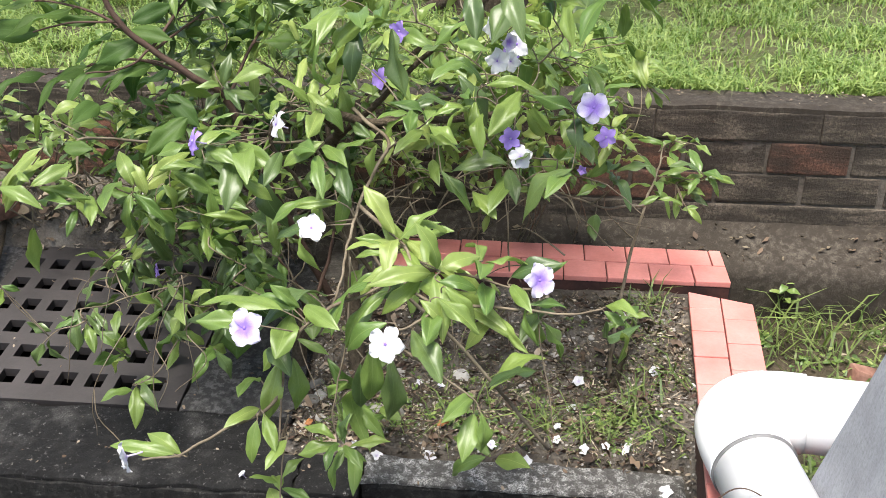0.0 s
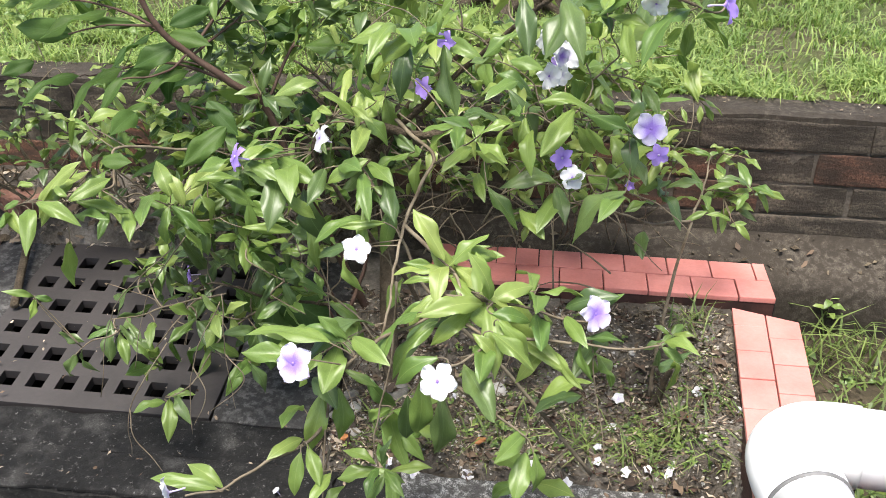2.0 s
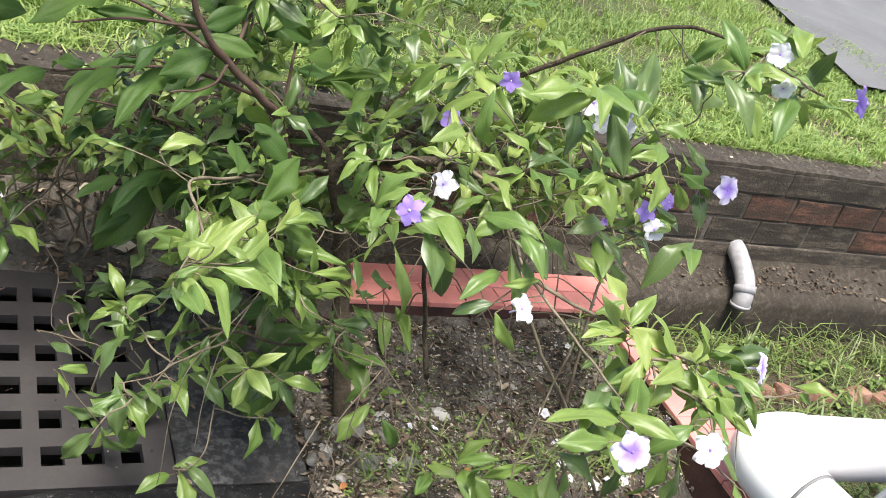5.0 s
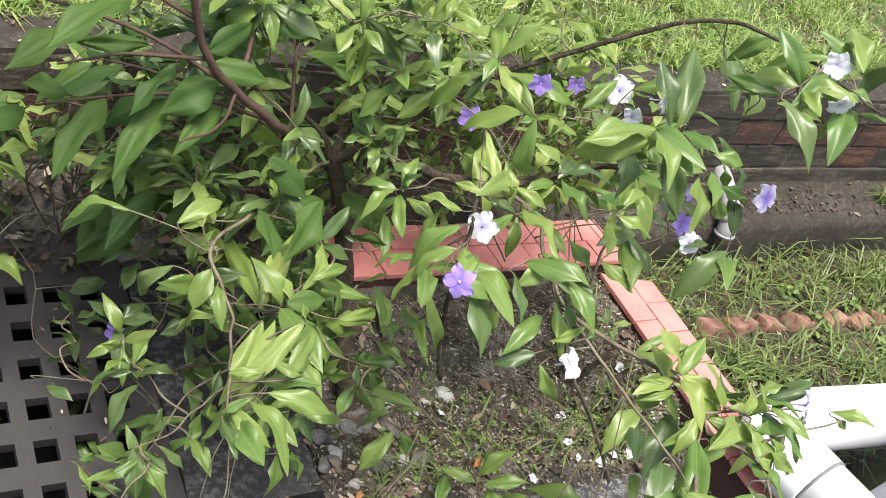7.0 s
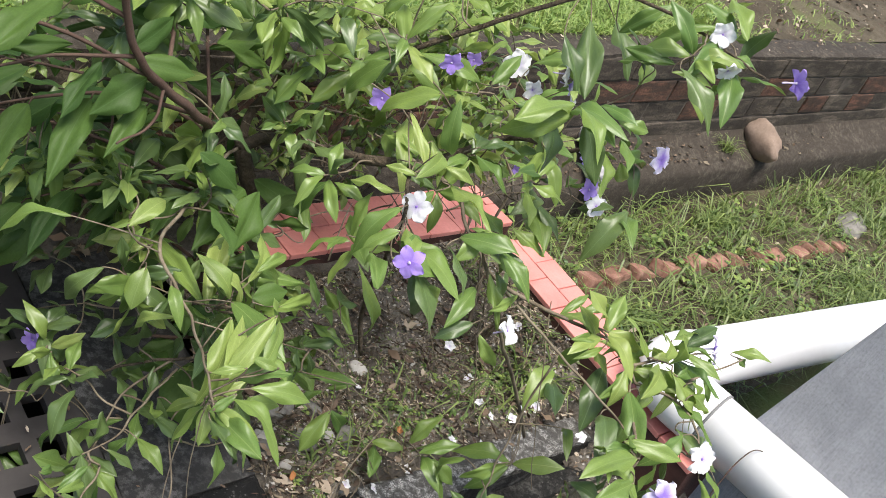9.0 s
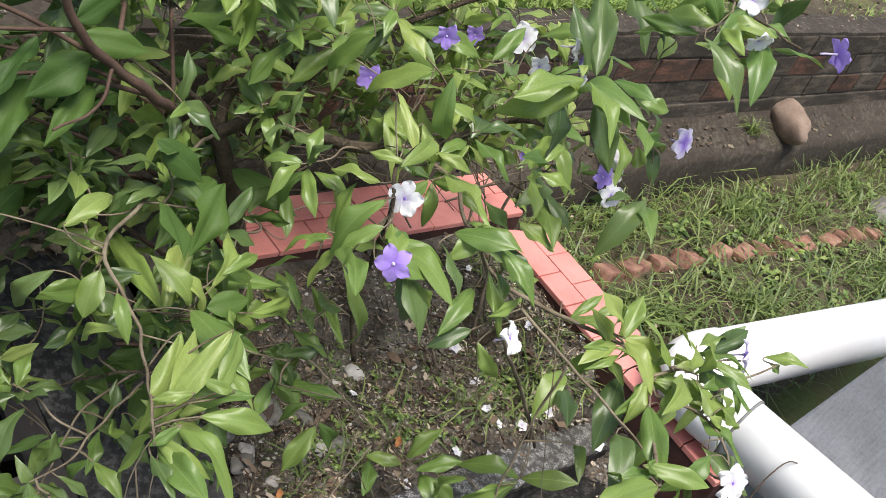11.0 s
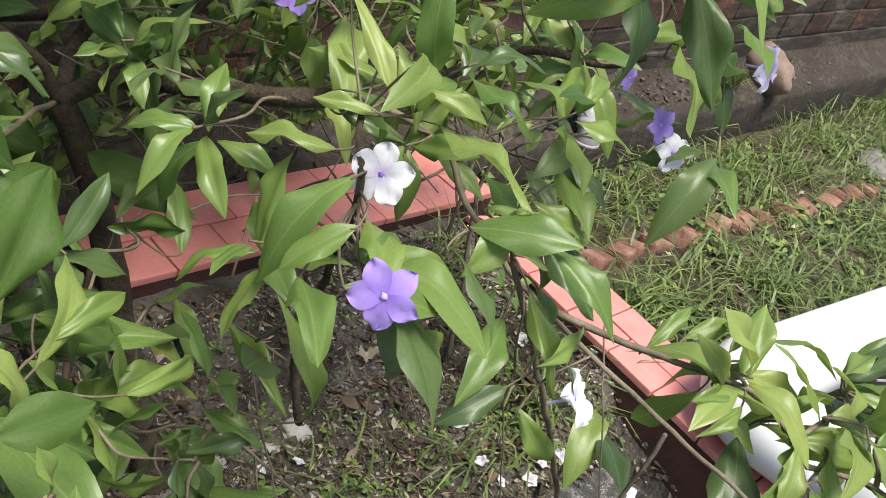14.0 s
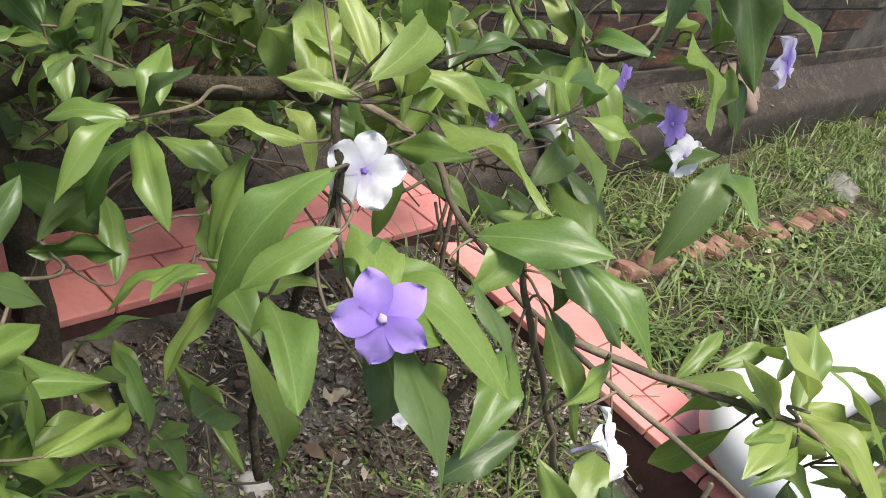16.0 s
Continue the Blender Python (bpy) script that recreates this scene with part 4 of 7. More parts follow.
leaf_between((-0.692, 1.477, 0.535), (-0.586, 1.487, 0.535), 0.023, 1, (0.26, -0.85, 0.45))
leaf_between((-0.354, 1.319, 1.006), (-0.389, 1.279, 0.995), 0.033, 1, (0.16, -0.95, 0.28))
leaf_between((-0.325, 1.345, 0.974), (-0.345, 1.335, 1.025), 0.037, 1, (0.13, -0.95, 0.27))
leaf_between((-0.309, 1.373, 0.959), (-0.285, 1.369, 1.018), 0.023, 1, (0.11, -0.96, 0.28))
leaf_between((-0.229, 1.667, 0.840), (-0.340, 1.686, 0.898), 0.034, 1, (0.08, -0.95, 0.29))
leaf_between((-0.234, 1.636, 0.856), (-0.171, 1.648, 0.917), 0.030, 1, (0.04, -0.96, 0.29))
leaf_between((-0.343, 1.382, 0.959), (-0.356, 1.355, 0.877), 0.037, 0, (0.14, -0.94, 0.31))
leaf_between((-0.401, 1.590, 0.869), (-0.466, 1.679, 0.798), 0.046, 1, (0.16, -0.94, 0.31))
leaf_between((-0.472, 1.663, 0.889), (-0.515, 1.727, 0.792), 0.041, 1, (0.18, -0.94, 0.30))
leaf_between((-0.478, 1.569, 0.847), (-0.486, 1.469, 0.808), 0.021, 2, (0.19, -0.92, 0.33))
leaf_between((-0.450, 1.519, 0.821), (-0.456, 1.461, 0.784), 0.026, 2, (0.18, -0.92, 0.35))
leaf_between((-0.427, 1.641, 0.766), (-0.410, 1.650, 0.685), 0.033, 1, (0.15, -0.92, 0.36))
leaf_between((-0.454, 1.533, 0.765), (-0.395, 1.549, 0.714), 0.033, 1, (0.16, -0.92, 0.37))
leaf_between((-0.430, 1.438, 0.785), (-0.435, 1.374, 0.769), 0.035, 2, (0.18, -0.91, 0.37))
leaf_between((-0.411, 1.364, 0.749), (-0.488, 1.335, 0.715), 0.032, 1, (0.19, -0.89, 0.41))
leaf_between((-0.414, 1.367, 0.741), (-0.368, 1.345, 0.727), 0.030, 1, (0.16, -0.90, 0.41))
leaf_between((-0.408, 1.304, 0.747), (-0.404, 1.255, 0.713), 0.031, 1, (0.17, -0.89, 0.42))
leaf_between((-0.399, 1.335, 0.710), (-0.348, 1.346, 0.679), 0.025, 0, (0.15, -0.89, 0.43))
leaf_between((-0.487, 1.346, 0.734), (-0.502, 1.300, 0.695), 0.030, 0, (0.21, -0.88, 0.42))
leaf_between((-0.369, 1.339, 0.670), (-0.366, 1.283, 0.613), 0.030, 1, (0.14, -0.88, 0.46))
leaf_between((-0.369, 1.283, 0.666), (-0.444, 1.252, 0.668), 0.018, 1, (0.17, -0.87, 0.45))
leaf_between((-0.530, 1.440, 0.537), (-0.593, 1.495, 0.531), 0.051, 0, (0.22, -0.86, 0.46))
leaf_between((-0.330, 1.706, 0.634), (-0.336, 1.632, 0.634), 0.026, 2, (0.10, -0.91, 0.39))
leaf_between((-0.278, 1.733, 0.634), (-0.196, 1.724, 0.630), 0.024, 1, (0.06, -0.92, 0.38))
leaf_between((-0.231, 1.595, 0.629), (-0.220, 1.549, 0.604), 0.026, 1, (0.06, -0.91, 0.42))
leaf_between((-0.208, 1.552, 0.623), (-0.138, 1.498, 0.565), 0.029, 1, (0.03, -0.90, 0.44))
leaf_between((-0.175, 1.553, 0.824), (-0.099, 1.513, 0.742), 0.043, 0, (0.01, -0.94, 0.35))
leaf_between((-0.199, 1.590, 0.844), (-0.120, 1.566, 0.832), 0.027, 1, (0.02, -0.95, 0.32))
leaf_between((-0.157, 1.569, 0.998), (-0.141, 1.524, 0.909), 0.041, 0, (0.02, -0.96, 0.27))
leaf_between((-0.084, 1.346, 1.055), (-0.062, 1.306, 0.999), 0.041, 0, (-0.03, -0.96, 0.26))
leaf_between((-0.051, 1.448, 0.833), (-0.102, 1.407, 0.765), 0.042, 1, (-0.02, -0.93, 0.36))
leaf_between((-0.039, 1.540, 0.765), (0.003, 1.554, 0.694), 0.031, 1, (-0.05, -0.93, 0.37))
leaf_between((-0.140, 1.533, 0.780), (-0.141, 1.488, 0.736), 0.023, 1, (0.01, -0.93, 0.37))
leaf_between((-0.120, 1.489, 0.826), (0.012, 1.474, 0.849), 0.025, 1, (-0.03, -0.94, 0.34))
leaf_between((-0.073, 1.517, 0.658), (-0.157, 1.511, 0.681), 0.039, 0, (0.00, -0.91, 0.41))
leaf_between((-0.052, 1.526, 0.633), (-0.106, 1.481, 0.595), 0.049, 1, (-0.02, -0.90, 0.43))
leaf_between((-0.072, 1.523, 0.645), (-0.050, 1.483, 0.603), 0.033, 0, (-0.03, -0.90, 0.43))
leaf_between((-0.140, 1.487, 0.609), (-0.091, 1.467, 0.566), 0.033, 1, (0.00, -0.89, 0.45))
leaf_between((-0.002, 1.731, 0.579), (0.051, 1.737, 0.553), 0.031, 1, (-0.06, -0.91, 0.41))
leaf_between((0.074, 1.624, 0.995), (0.058, 1.592, 0.914), 0.047, 0, (-0.09, -0.96, 0.26))
leaf_between((0.090, 1.699, 0.806), (0.166, 1.742, 0.782), 0.021, 1, (-0.12, -0.94, 0.32))
leaf_between((0.078, 1.576, 0.841), (0.104, 1.519, 0.812), 0.026, 1, (-0.11, -0.94, 0.33))
leaf_between((0.225, 1.840, 0.718), (0.186, 1.879, 0.789), 0.024, 2, (-0.14, -0.94, 0.31))
leaf_between((0.222, 1.843, 0.722), (0.215, 1.886, 0.796), 0.027, 2, (-0.15, -0.94, 0.31))
leaf_between((0.227, 1.867, 0.759), (0.267, 1.845, 0.772), 0.012, 2, (-0.16, -0.94, 0.31))
leaf_between((0.227, 1.871, 0.766), (0.257, 1.882, 0.781), 0.011, 2, (-0.16, -0.94, 0.30))
leaf_between((0.232, 1.851, 0.709), (0.234, 1.842, 0.671), 0.015, 2, (-0.15, -0.93, 0.34))
leaf_between((0.246, 1.893, 0.695), (0.278, 1.892, 0.656), 0.015, 2, (-0.16, -0.93, 0.34))
leaf_between((0.169, 1.692, 0.759), (0.180, 1.667, 0.736), 0.011, 1, (-0.14, -0.93, 0.34))
leaf_between((0.072, 1.568, 0.695), (0.096, 1.532, 0.674), 0.028, 0, (-0.10, -0.91, 0.39))
leaf_between((0.034, 1.674, 0.697), (0.071, 1.620, 0.645), 0.032, 1, (-0.08, -0.92, 0.38))
leaf_between((0.105, 1.711, 0.555), (0.154, 1.725, 0.591), 0.026, 1, (-0.11, -0.91, 0.41))
leaf_between((0.314, 2.086, 0.495), (0.250, 2.084, 0.516), 0.020, 1, (-0.16, -0.91, 0.37))
leaf_between((0.305, 2.085, 0.480), (0.354, 2.114, 0.519), 0.022, 1, (-0.17, -0.91, 0.37))
leaf_between((0.329, 2.079, 0.478), (0.370, 2.083, 0.517), 0.021, 1, (-0.18, -0.91, 0.37))
leaf_between((0.318, 2.031, 0.483), (0.334, 1.975, 0.477), 0.020, 1, (-0.18, -0.90, 0.39))
leaf_between((0.380, 2.013, 0.525), (0.411, 1.967, 0.523), 0.017, 1, (-0.21, -0.90, 0.38))
leaf_between((0.375, 2.054, 0.512), (0.385, 2.033, 0.546), 0.016, 1, (-0.20, -0.91, 0.37))
leaf_between((0.341, 1.955, 0.442), (0.408, 1.974, 0.470), 0.019, 2, (-0.20, -0.89, 0.40))
leaf_between((0.400, 1.919, 0.486), (0.476, 1.918, 0.470), 0.018, 1, (-0.23, -0.89, 0.40))
leaf_between((0.400, 1.915, 0.482), (0.431, 1.878, 0.456), 0.016, 1, (-0.22, -0.89, 0.41))
leaf_between((0.344, 1.935, 0.447), (0.402, 1.911, 0.443), 0.021, 1, (-0.20, -0.89, 0.41))
leaf_between((0.316, 1.983, 0.427), (0.329, 1.969, 0.470), 0.020, 1, (-0.18, -0.90, 0.41))
leaf_between((0.344, 1.884, 0.417), (0.296, 1.873, 0.452), 0.017, 1, (-0.18, -0.89, 0.43))
leaf_between((0.354, 1.880, 0.414), (0.390, 1.846, 0.396), 0.018, 1, (-0.20, -0.88, 0.44))
leaf_between((0.343, 1.876, 0.410), (0.382, 1.884, 0.417), 0.016, 1, (-0.20, -0.88, 0.43))
leaf_between((0.235, 1.851, 0.426), (0.282, 1.853, 0.458), 0.017, 1, (-0.16, -0.89, 0.43))
leaf_between((-0.993, 1.458, 0.302), (-0.992, 1.412, 0.223), 0.034, 0, (0.39, -0.75, 0.53))
leaf_between((-0.985, 1.449, 0.285), (-1.039, 1.426, 0.276), 0.017, 1, (0.40, -0.75, 0.52))
leaf_between((-0.970, 1.444, 0.278), (-0.946, 1.411, 0.228), 0.026, 1, (0.38, -0.75, 0.54))
leaf_between((-0.955, 1.459, 0.299), (-0.912, 1.424, 0.280), 0.018, 0, (0.37, -0.76, 0.53))
leaf_between((-0.804, 1.575, 0.253), (-0.794, 1.537, 0.182), 0.028, 0, (0.30, -0.79, 0.54))
leaf_between((-0.866, 1.677, 0.110), (-0.974, 1.732, 0.020), 0.025, 1, (0.32, -0.77, 0.55))
leaf_between((-0.866, 1.663, 0.119), (-0.883, 1.703, 0.015), 0.028, 1, (0.30, -0.77, 0.56))
leaf_between((-0.876, 1.411, 0.131), (-0.946, 1.401, 0.126), 0.029, 1, (0.35, -0.73, 0.59))
leaf_between((-0.876, 1.428, 0.137), (-0.820, 1.421, 0.162), 0.022, 1, (0.33, -0.74, 0.58))
leaf_between((-0.861, 1.403, 0.148), (-0.850, 1.355, 0.086), 0.034, 1, (0.33, -0.73, 0.60))
leaf_between((-0.851, 1.412, 0.151), (-0.821, 1.363, 0.135), 0.024, 0, (0.33, -0.74, 0.59))
leaf_between((-0.694, 1.621, 0.372), (-0.712, 1.590, 0.293), 0.038, 0, (0.26, -0.83, 0.50))
leaf_between((-0.698, 1.600, 0.384), (-0.641, 1.584, 0.412), 0.020, 1, (0.25, -0.84, 0.48))
leaf_between((-0.696, 1.609, 0.373), (-0.660, 1.571, 0.366), 0.027, 1, (0.26, -0.83, 0.49))
leaf_between((-0.722, 1.601, 0.432), (-0.692, 1.582, 0.394), 0.022, 1, (0.27, -0.84, 0.47))
leaf_between((-1.072, 1.324, 0.434), (-1.092, 1.283, 0.471), 0.015, 1, (0.46, -0.74, 0.48))
leaf_between((-1.102, 1.374, 0.401), (-1.069, 1.390, 0.385), 0.015, 1, (0.45, -0.75, 0.49))
leaf_between((-1.103, 1.376, 0.393), (-1.092, 1.343, 0.377), 0.018, 1, (0.45, -0.74, 0.49))
leaf_between((-0.550, 0.835, 0.438), (-0.646, 0.825, 0.468), 0.026, 1, (0.31, -0.70, 0.65))
leaf_between((-0.549, 0.856, 0.422), (-0.607, 0.872, 0.463), 0.024, 2, (0.30, -0.71, 0.64))
leaf_between((-0.547, 1.378, 0.404), (-0.612, 1.471, 0.383), 0.025, 1, (0.23, -0.82, 0.52))
leaf_between((-0.374, 0.964, 0.632), (-0.412, 0.962, 0.671), 0.021, 1, (0.19, -0.82, 0.54))
leaf_between((-0.366, 0.959, 0.640), (-0.320, 0.929, 0.628), 0.030, 1, (0.16, -0.81, 0.56))
leaf_between((-0.422, 0.976, 0.630), (-0.454, 0.954, 0.653), 0.025, 1, (0.22, -0.81, 0.54))
leaf_between((-0.385, 0.959, 0.626), (-0.405, 0.932, 0.569), 0.042, 1, (0.19, -0.80, 0.57))
leaf_between((-0.428, 0.963, 0.560), (-0.400, 0.972, 0.520), 0.035, 0, (0.19, -0.78, 0.59))
leaf_between((-0.423, 1.006, 0.505), (-0.442, 0.954, 0.414), 0.036, 1, (0.20, -0.76, 0.62))
leaf_between((-0.404, 1.016, 0.504), (-0.378, 0.979, 0.416), 0.034, 1, (0.17, -0.77, 0.62))
leaf_between((-0.461, 1.008, 0.467), (-0.491, 0.983, 0.470), 0.033, 1, (0.22, -0.76, 0.61))
leaf_between((-0.450, 0.957, 0.444), (-0.495, 0.924, 0.439), 0.025, 2, (0.22, -0.74, 0.63))
leaf_between((-0.437, 0.938, 0.446), (-0.408, 0.884, 0.420), 0.024, 1, (0.20, -0.74, 0.65))
leaf_between((-0.449, 0.937, 0.434), (-0.459, 0.896, 0.375), 0.026, 1, (0.21, -0.73, 0.66))
leaf_between((-0.398, 0.919, 0.412), (-0.421, 0.861, 0.409), 0.022, 1, (0.19, -0.72, 0.66))
leaf_between((-0.432, 1.424, -0.004), (-0.542, 1.476, -0.031), 0.023, 1, (0.16, -0.74, 0.65))
leaf_between((-0.401, 1.289, 0.103), (-0.334, 1.270, 0.095), 0.023, 1, (0.12, -0.74, 0.66))
leaf_between((-0.341, 1.151, 0.367), (-0.402, 1.191, 0.300), 0.023, 1, (0.14, -0.78, 0.61))
leaf_between((-0.349, 1.229, 0.297), (-0.369, 1.307, 0.161), 0.039, 1, (0.13, -0.77, 0.62))
leaf_between((-0.365, 1.276, 0.106), (-0.346, 1.239, 0.074), 0.034, 1, (0.12, -0.74, 0.67))
leaf_between((-0.388, 0.989, 0.559), (-0.334, 0.975, 0.546), 0.015, 1, (0.16, -0.80, 0.58))
leaf_between((-0.249, 1.054, 0.617), (-0.337, 0.997, 0.562), 0.030, 1, (0.12, -0.82, 0.56))
leaf_between((-0.238, 0.957, 0.617), (-0.321, 0.939, 0.587), 0.031, 1, (0.11, -0.81, 0.58))
leaf_between((-0.230, 1.095, 0.633), (-0.319, 1.071, 0.609), 0.027, 1, (0.10, -0.84, 0.53))
leaf_between((-0.247, 1.171, 0.640), (-0.321, 1.170, 0.658), 0.019, 1, (0.10, -0.86, 0.49))
leaf_between((-0.255, 1.153, 0.634), (-0.320, 1.141, 0.642), 0.015, 1, (0.11, -0.86, 0.50))
leaf_between((-0.231, 1.196, 0.659), (-0.158, 1.215, 0.673), 0.021, 1, (0.05, -0.88, 0.48))
leaf_between((-0.234, 1.161, 0.659), (-0.170, 1.133, 0.627), 0.031, 2, (0.05, -0.86, 0.50))
leaf_between((-0.190, 1.095, 0.650), (-0.141, 1.070, 0.656), 0.019, 2, (0.03, -0.86, 0.52))
leaf_between((-0.212, 1.075, 0.636), (-0.152, 1.062, 0.614), 0.033, 1, (0.04, -0.84, 0.53))
leaf_between((-0.198, 1.068, 0.631), (-0.257, 1.034, 0.597), 0.030, 1, (0.07, -0.84, 0.54))
leaf_between((-0.167, 1.049, 0.642), (-0.100, 1.047, 0.644), 0.024, 1, (0.01, -0.85, 0.53))
leaf_between((-0.157, 1.025, 0.647), (-0.092, 0.999, 0.598), 0.025, 1, (0.01, -0.83, 0.55))
leaf_between((-0.193, 1.008, 0.631), (-0.142, 0.978, 0.605), 0.019, 2, (0.04, -0.83, 0.56))
leaf_between((-0.166, 1.008, 0.637), (-0.091, 0.990, 0.589), 0.029, 2, (0.01, -0.83, 0.56))
leaf_between((-0.099, 1.067, 0.636), (-0.086, 1.021, 0.615), 0.031, 1, (-0.01, -0.84, 0.54))
leaf_between((-0.175, 1.003, 0.626), (-0.172, 0.958, 0.592), 0.034, 1, (0.04, -0.82, 0.57))
leaf_between((-0.201, 0.958, 0.608), (-0.149, 0.928, 0.541), 0.042, 0, (0.04, -0.80, 0.59))
leaf_between((-0.264, 0.968, 0.575), (-0.260, 0.937, 0.452), 0.036, 1, (0.10, -0.78, 0.61))
leaf_between((-0.237, 0.960, 0.557), (-0.215, 0.933, 0.416), 0.037, 0, (0.07, -0.77, 0.63))
leaf_between((-0.291, 1.009, 0.505), (-0.291, 0.997, 0.410), 0.031, 0, (0.11, -0.78, 0.62))
leaf_between((-0.103, 0.929, 0.516), (-0.135, 0.888, 0.500), 0.028, 1, (0.00, -0.77, 0.63))
leaf_between((-0.101, 0.914, 0.491), (-0.112, 0.879, 0.429), 0.033, 1, (-0.00, -0.75, 0.66))
leaf_between((-0.090, 0.915, 0.491), (-0.071, 0.884, 0.431), 0.023, 1, (-0.02, -0.76, 0.66))
leaf_between((-0.054, 1.097, 0.632), (0.011, 1.116, 0.658), 0.035, 0, (-0.06, -0.86, 0.51))
leaf_between((-0.053, 1.088, 0.622), (-0.025, 1.047, 0.607), 0.025, 1, (-0.05, -0.84, 0.54))
leaf_between((-0.025, 1.069, 0.594), (0.045, 1.081, 0.604), 0.015, 1, (-0.08, -0.84, 0.54))
leaf_between((-0.011, 1.118, 0.546), (0.011, 1.118, 0.463), 0.019, 1, (-0.07, -0.82, 0.57))
leaf_between((0.002, 1.168, 0.509), (0.060, 1.203, 0.411), 0.024, 1, (-0.08, -0.82, 0.57))
leaf_between((0.101, 1.070, 0.600), (0.136, 1.049, 0.622), 0.023, 1, (-0.15, -0.83, 0.54))
leaf_between((0.098, 1.066, 0.593), (0.135, 1.057, 0.573), 0.016, 1, (-0.15, -0.82, 0.55))
leaf_between((0.123, 1.245, 0.468), (0.149, 1.329, 0.334), 0.026, 0, (-0.13, -0.82, 0.56))
leaf_between((0.152, 1.262, 0.435), (0.192, 1.367, 0.324), 0.020, 1, (-0.15, -0.81, 0.56))
leaf_between((-0.360, 2.109, 0.480), (-0.329, 2.028, 0.436), 0.034, 1, (-0.50, -0.71, 0.50))
leaf_between((-0.290, 2.117, 0.707), (-0.216, 2.065, 0.682), 0.046, 1, (-0.55, -0.73, 0.40))
leaf_between((-0.234, 2.085, 0.763), (-0.237, 2.033, 0.705), 0.035, 1, (-0.57, -0.73, 0.39))
leaf_between((-0.265, 2.035, 0.720), (-0.255, 1.965, 0.703), 0.024, 1, (-0.57, -0.71, 0.41))
leaf_between((-0.164, 2.073, 0.769), (-0.225, 2.142, 0.793), 0.031, 1, (-0.58, -0.73, 0.36))
leaf_between((-0.153, 2.074, 0.757), (-0.091, 2.077, 0.834), 0.044, 1, (-0.60, -0.71, 0.35))
leaf_between((-0.243, 1.850, 0.802), (-0.242, 1.783, 0.764), 0.039, 1, (-0.62, -0.68, 0.40))
leaf_between((-0.044, 1.631, 0.997), (-0.124, 1.511, 0.917), 0.052, 0, (-0.74, -0.59, 0.33))
leaf_between((-0.115, 1.661, 0.882), (-0.082, 1.595, 0.956), 0.026, 1, (-0.72, -0.61, 0.35))
leaf_between((-0.338, 1.371, 0.988), (-0.421, 1.408, 0.959), 0.045, 1, (-0.70, -0.59, 0.39))
leaf_between((-0.326, 1.374, 0.971), (-0.431, 1.419, 0.905), 0.044, 1, (-0.70, -0.59, 0.41))
leaf_between((-0.300, 1.406, 0.970), (-0.277, 1.437, 0.990), 0.014, 2, (-0.72, -0.58, 0.37))
leaf_between((-0.315, 1.374, 0.980), (-0.300, 1.316, 0.973), 0.040, 1, (-0.74, -0.56, 0.38))
leaf_between((-0.281, 1.383, 0.958), (-0.263, 1.309, 0.861), 0.040, 0, (-0.73, -0.54, 0.41))
leaf_between((-0.441, 1.477, 0.822), (-0.457, 1.505, 0.874), 0.034, 1, (-0.63, -0.63, 0.45))
leaf_between((-0.464, 1.547, 0.740), (-0.408, 1.639, 0.798), 0.041, 2, (-0.60, -0.65, 0.47))
leaf_between((-0.424, 1.547, 0.768), (-0.454, 1.633, 0.769), 0.022, 2, (-0.60, -0.65, 0.47))
leaf_between((-0.478, 1.456, 0.798), (-0.477, 1.463, 0.836), 0.029, 1, (-0.62, -0.62, 0.47))
leaf_between((-0.531, 1.485, 0.749), (-0.565, 1.563, 0.733), 0.024, 2, (-0.57, -0.64, 0.51))
leaf_between((-0.585, 1.407, 0.784), (-0.680, 1.409, 0.732), 0.035, 1, (-0.56, -0.62, 0.54))
leaf_between((-0.608, 1.370, 0.770), (-0.662, 1.388, 0.737), 0.024, 1, (-0.57, -0.61, 0.55))
leaf_between((-0.591, 1.372, 0.765), (-0.606, 1.327, 0.769), 0.030, 1, (-0.59, -0.59, 0.54))
leaf_between((-0.457, 1.471, 0.806), (-0.425, 1.419, 0.809), 0.019, 2, (-0.64, -0.60, 0.48))
leaf_between((-0.499, 1.481, 0.784), (-0.541, 1.516, 0.786), 0.017, 2, (-0.59, -0.64, 0.49))
leaf_between((-0.478, 1.361, 0.744), (-0.410, 1.309, 0.759), 0.037, 1, (-0.65, -0.55, 0.52))
leaf_between((0.104, 1.682, 0.485), (0.132, 1.625, 0.452), 0.034, 0, (-0.70, -0.52, 0.49))
leaf_between((-0.501, 1.683, 0.479), (-0.475, 1.751, 0.539), 0.029, 1, (-0.52, -0.65, 0.55))
leaf_between((0.022, 1.607, 0.990), (0.023, 1.539, 1.085), 0.032, 1, (-0.77, -0.57, 0.28))
leaf_between((0.082, 1.446, 1.095), (-0.045, 1.528, 1.028), 0.029, 1, (-0.79, -0.54, 0.28))
leaf_between((0.005, 1.452, 1.013), (-0.062, 1.523, 1.008), 0.029, 1, (-0.77, -0.55, 0.31))
leaf_between((-0.001, 1.489, 0.991), (-0.037, 1.543, 0.973), 0.015, 1, (-0.77, -0.56, 0.32))
leaf_between((-0.010, 1.441, 1.003), (0.050, 1.382, 1.018), 0.023, 1, (-0.80, -0.51, 0.31))
leaf_between((0.013, 1.419, 1.016), (0.026, 1.353, 0.963), 0.035, 1, (-0.80, -0.50, 0.32))
leaf_between((0.094, 1.464, 1.146), (0.112, 1.407, 1.108), 0.042, 1, (-0.82, -0.51, 0.24))
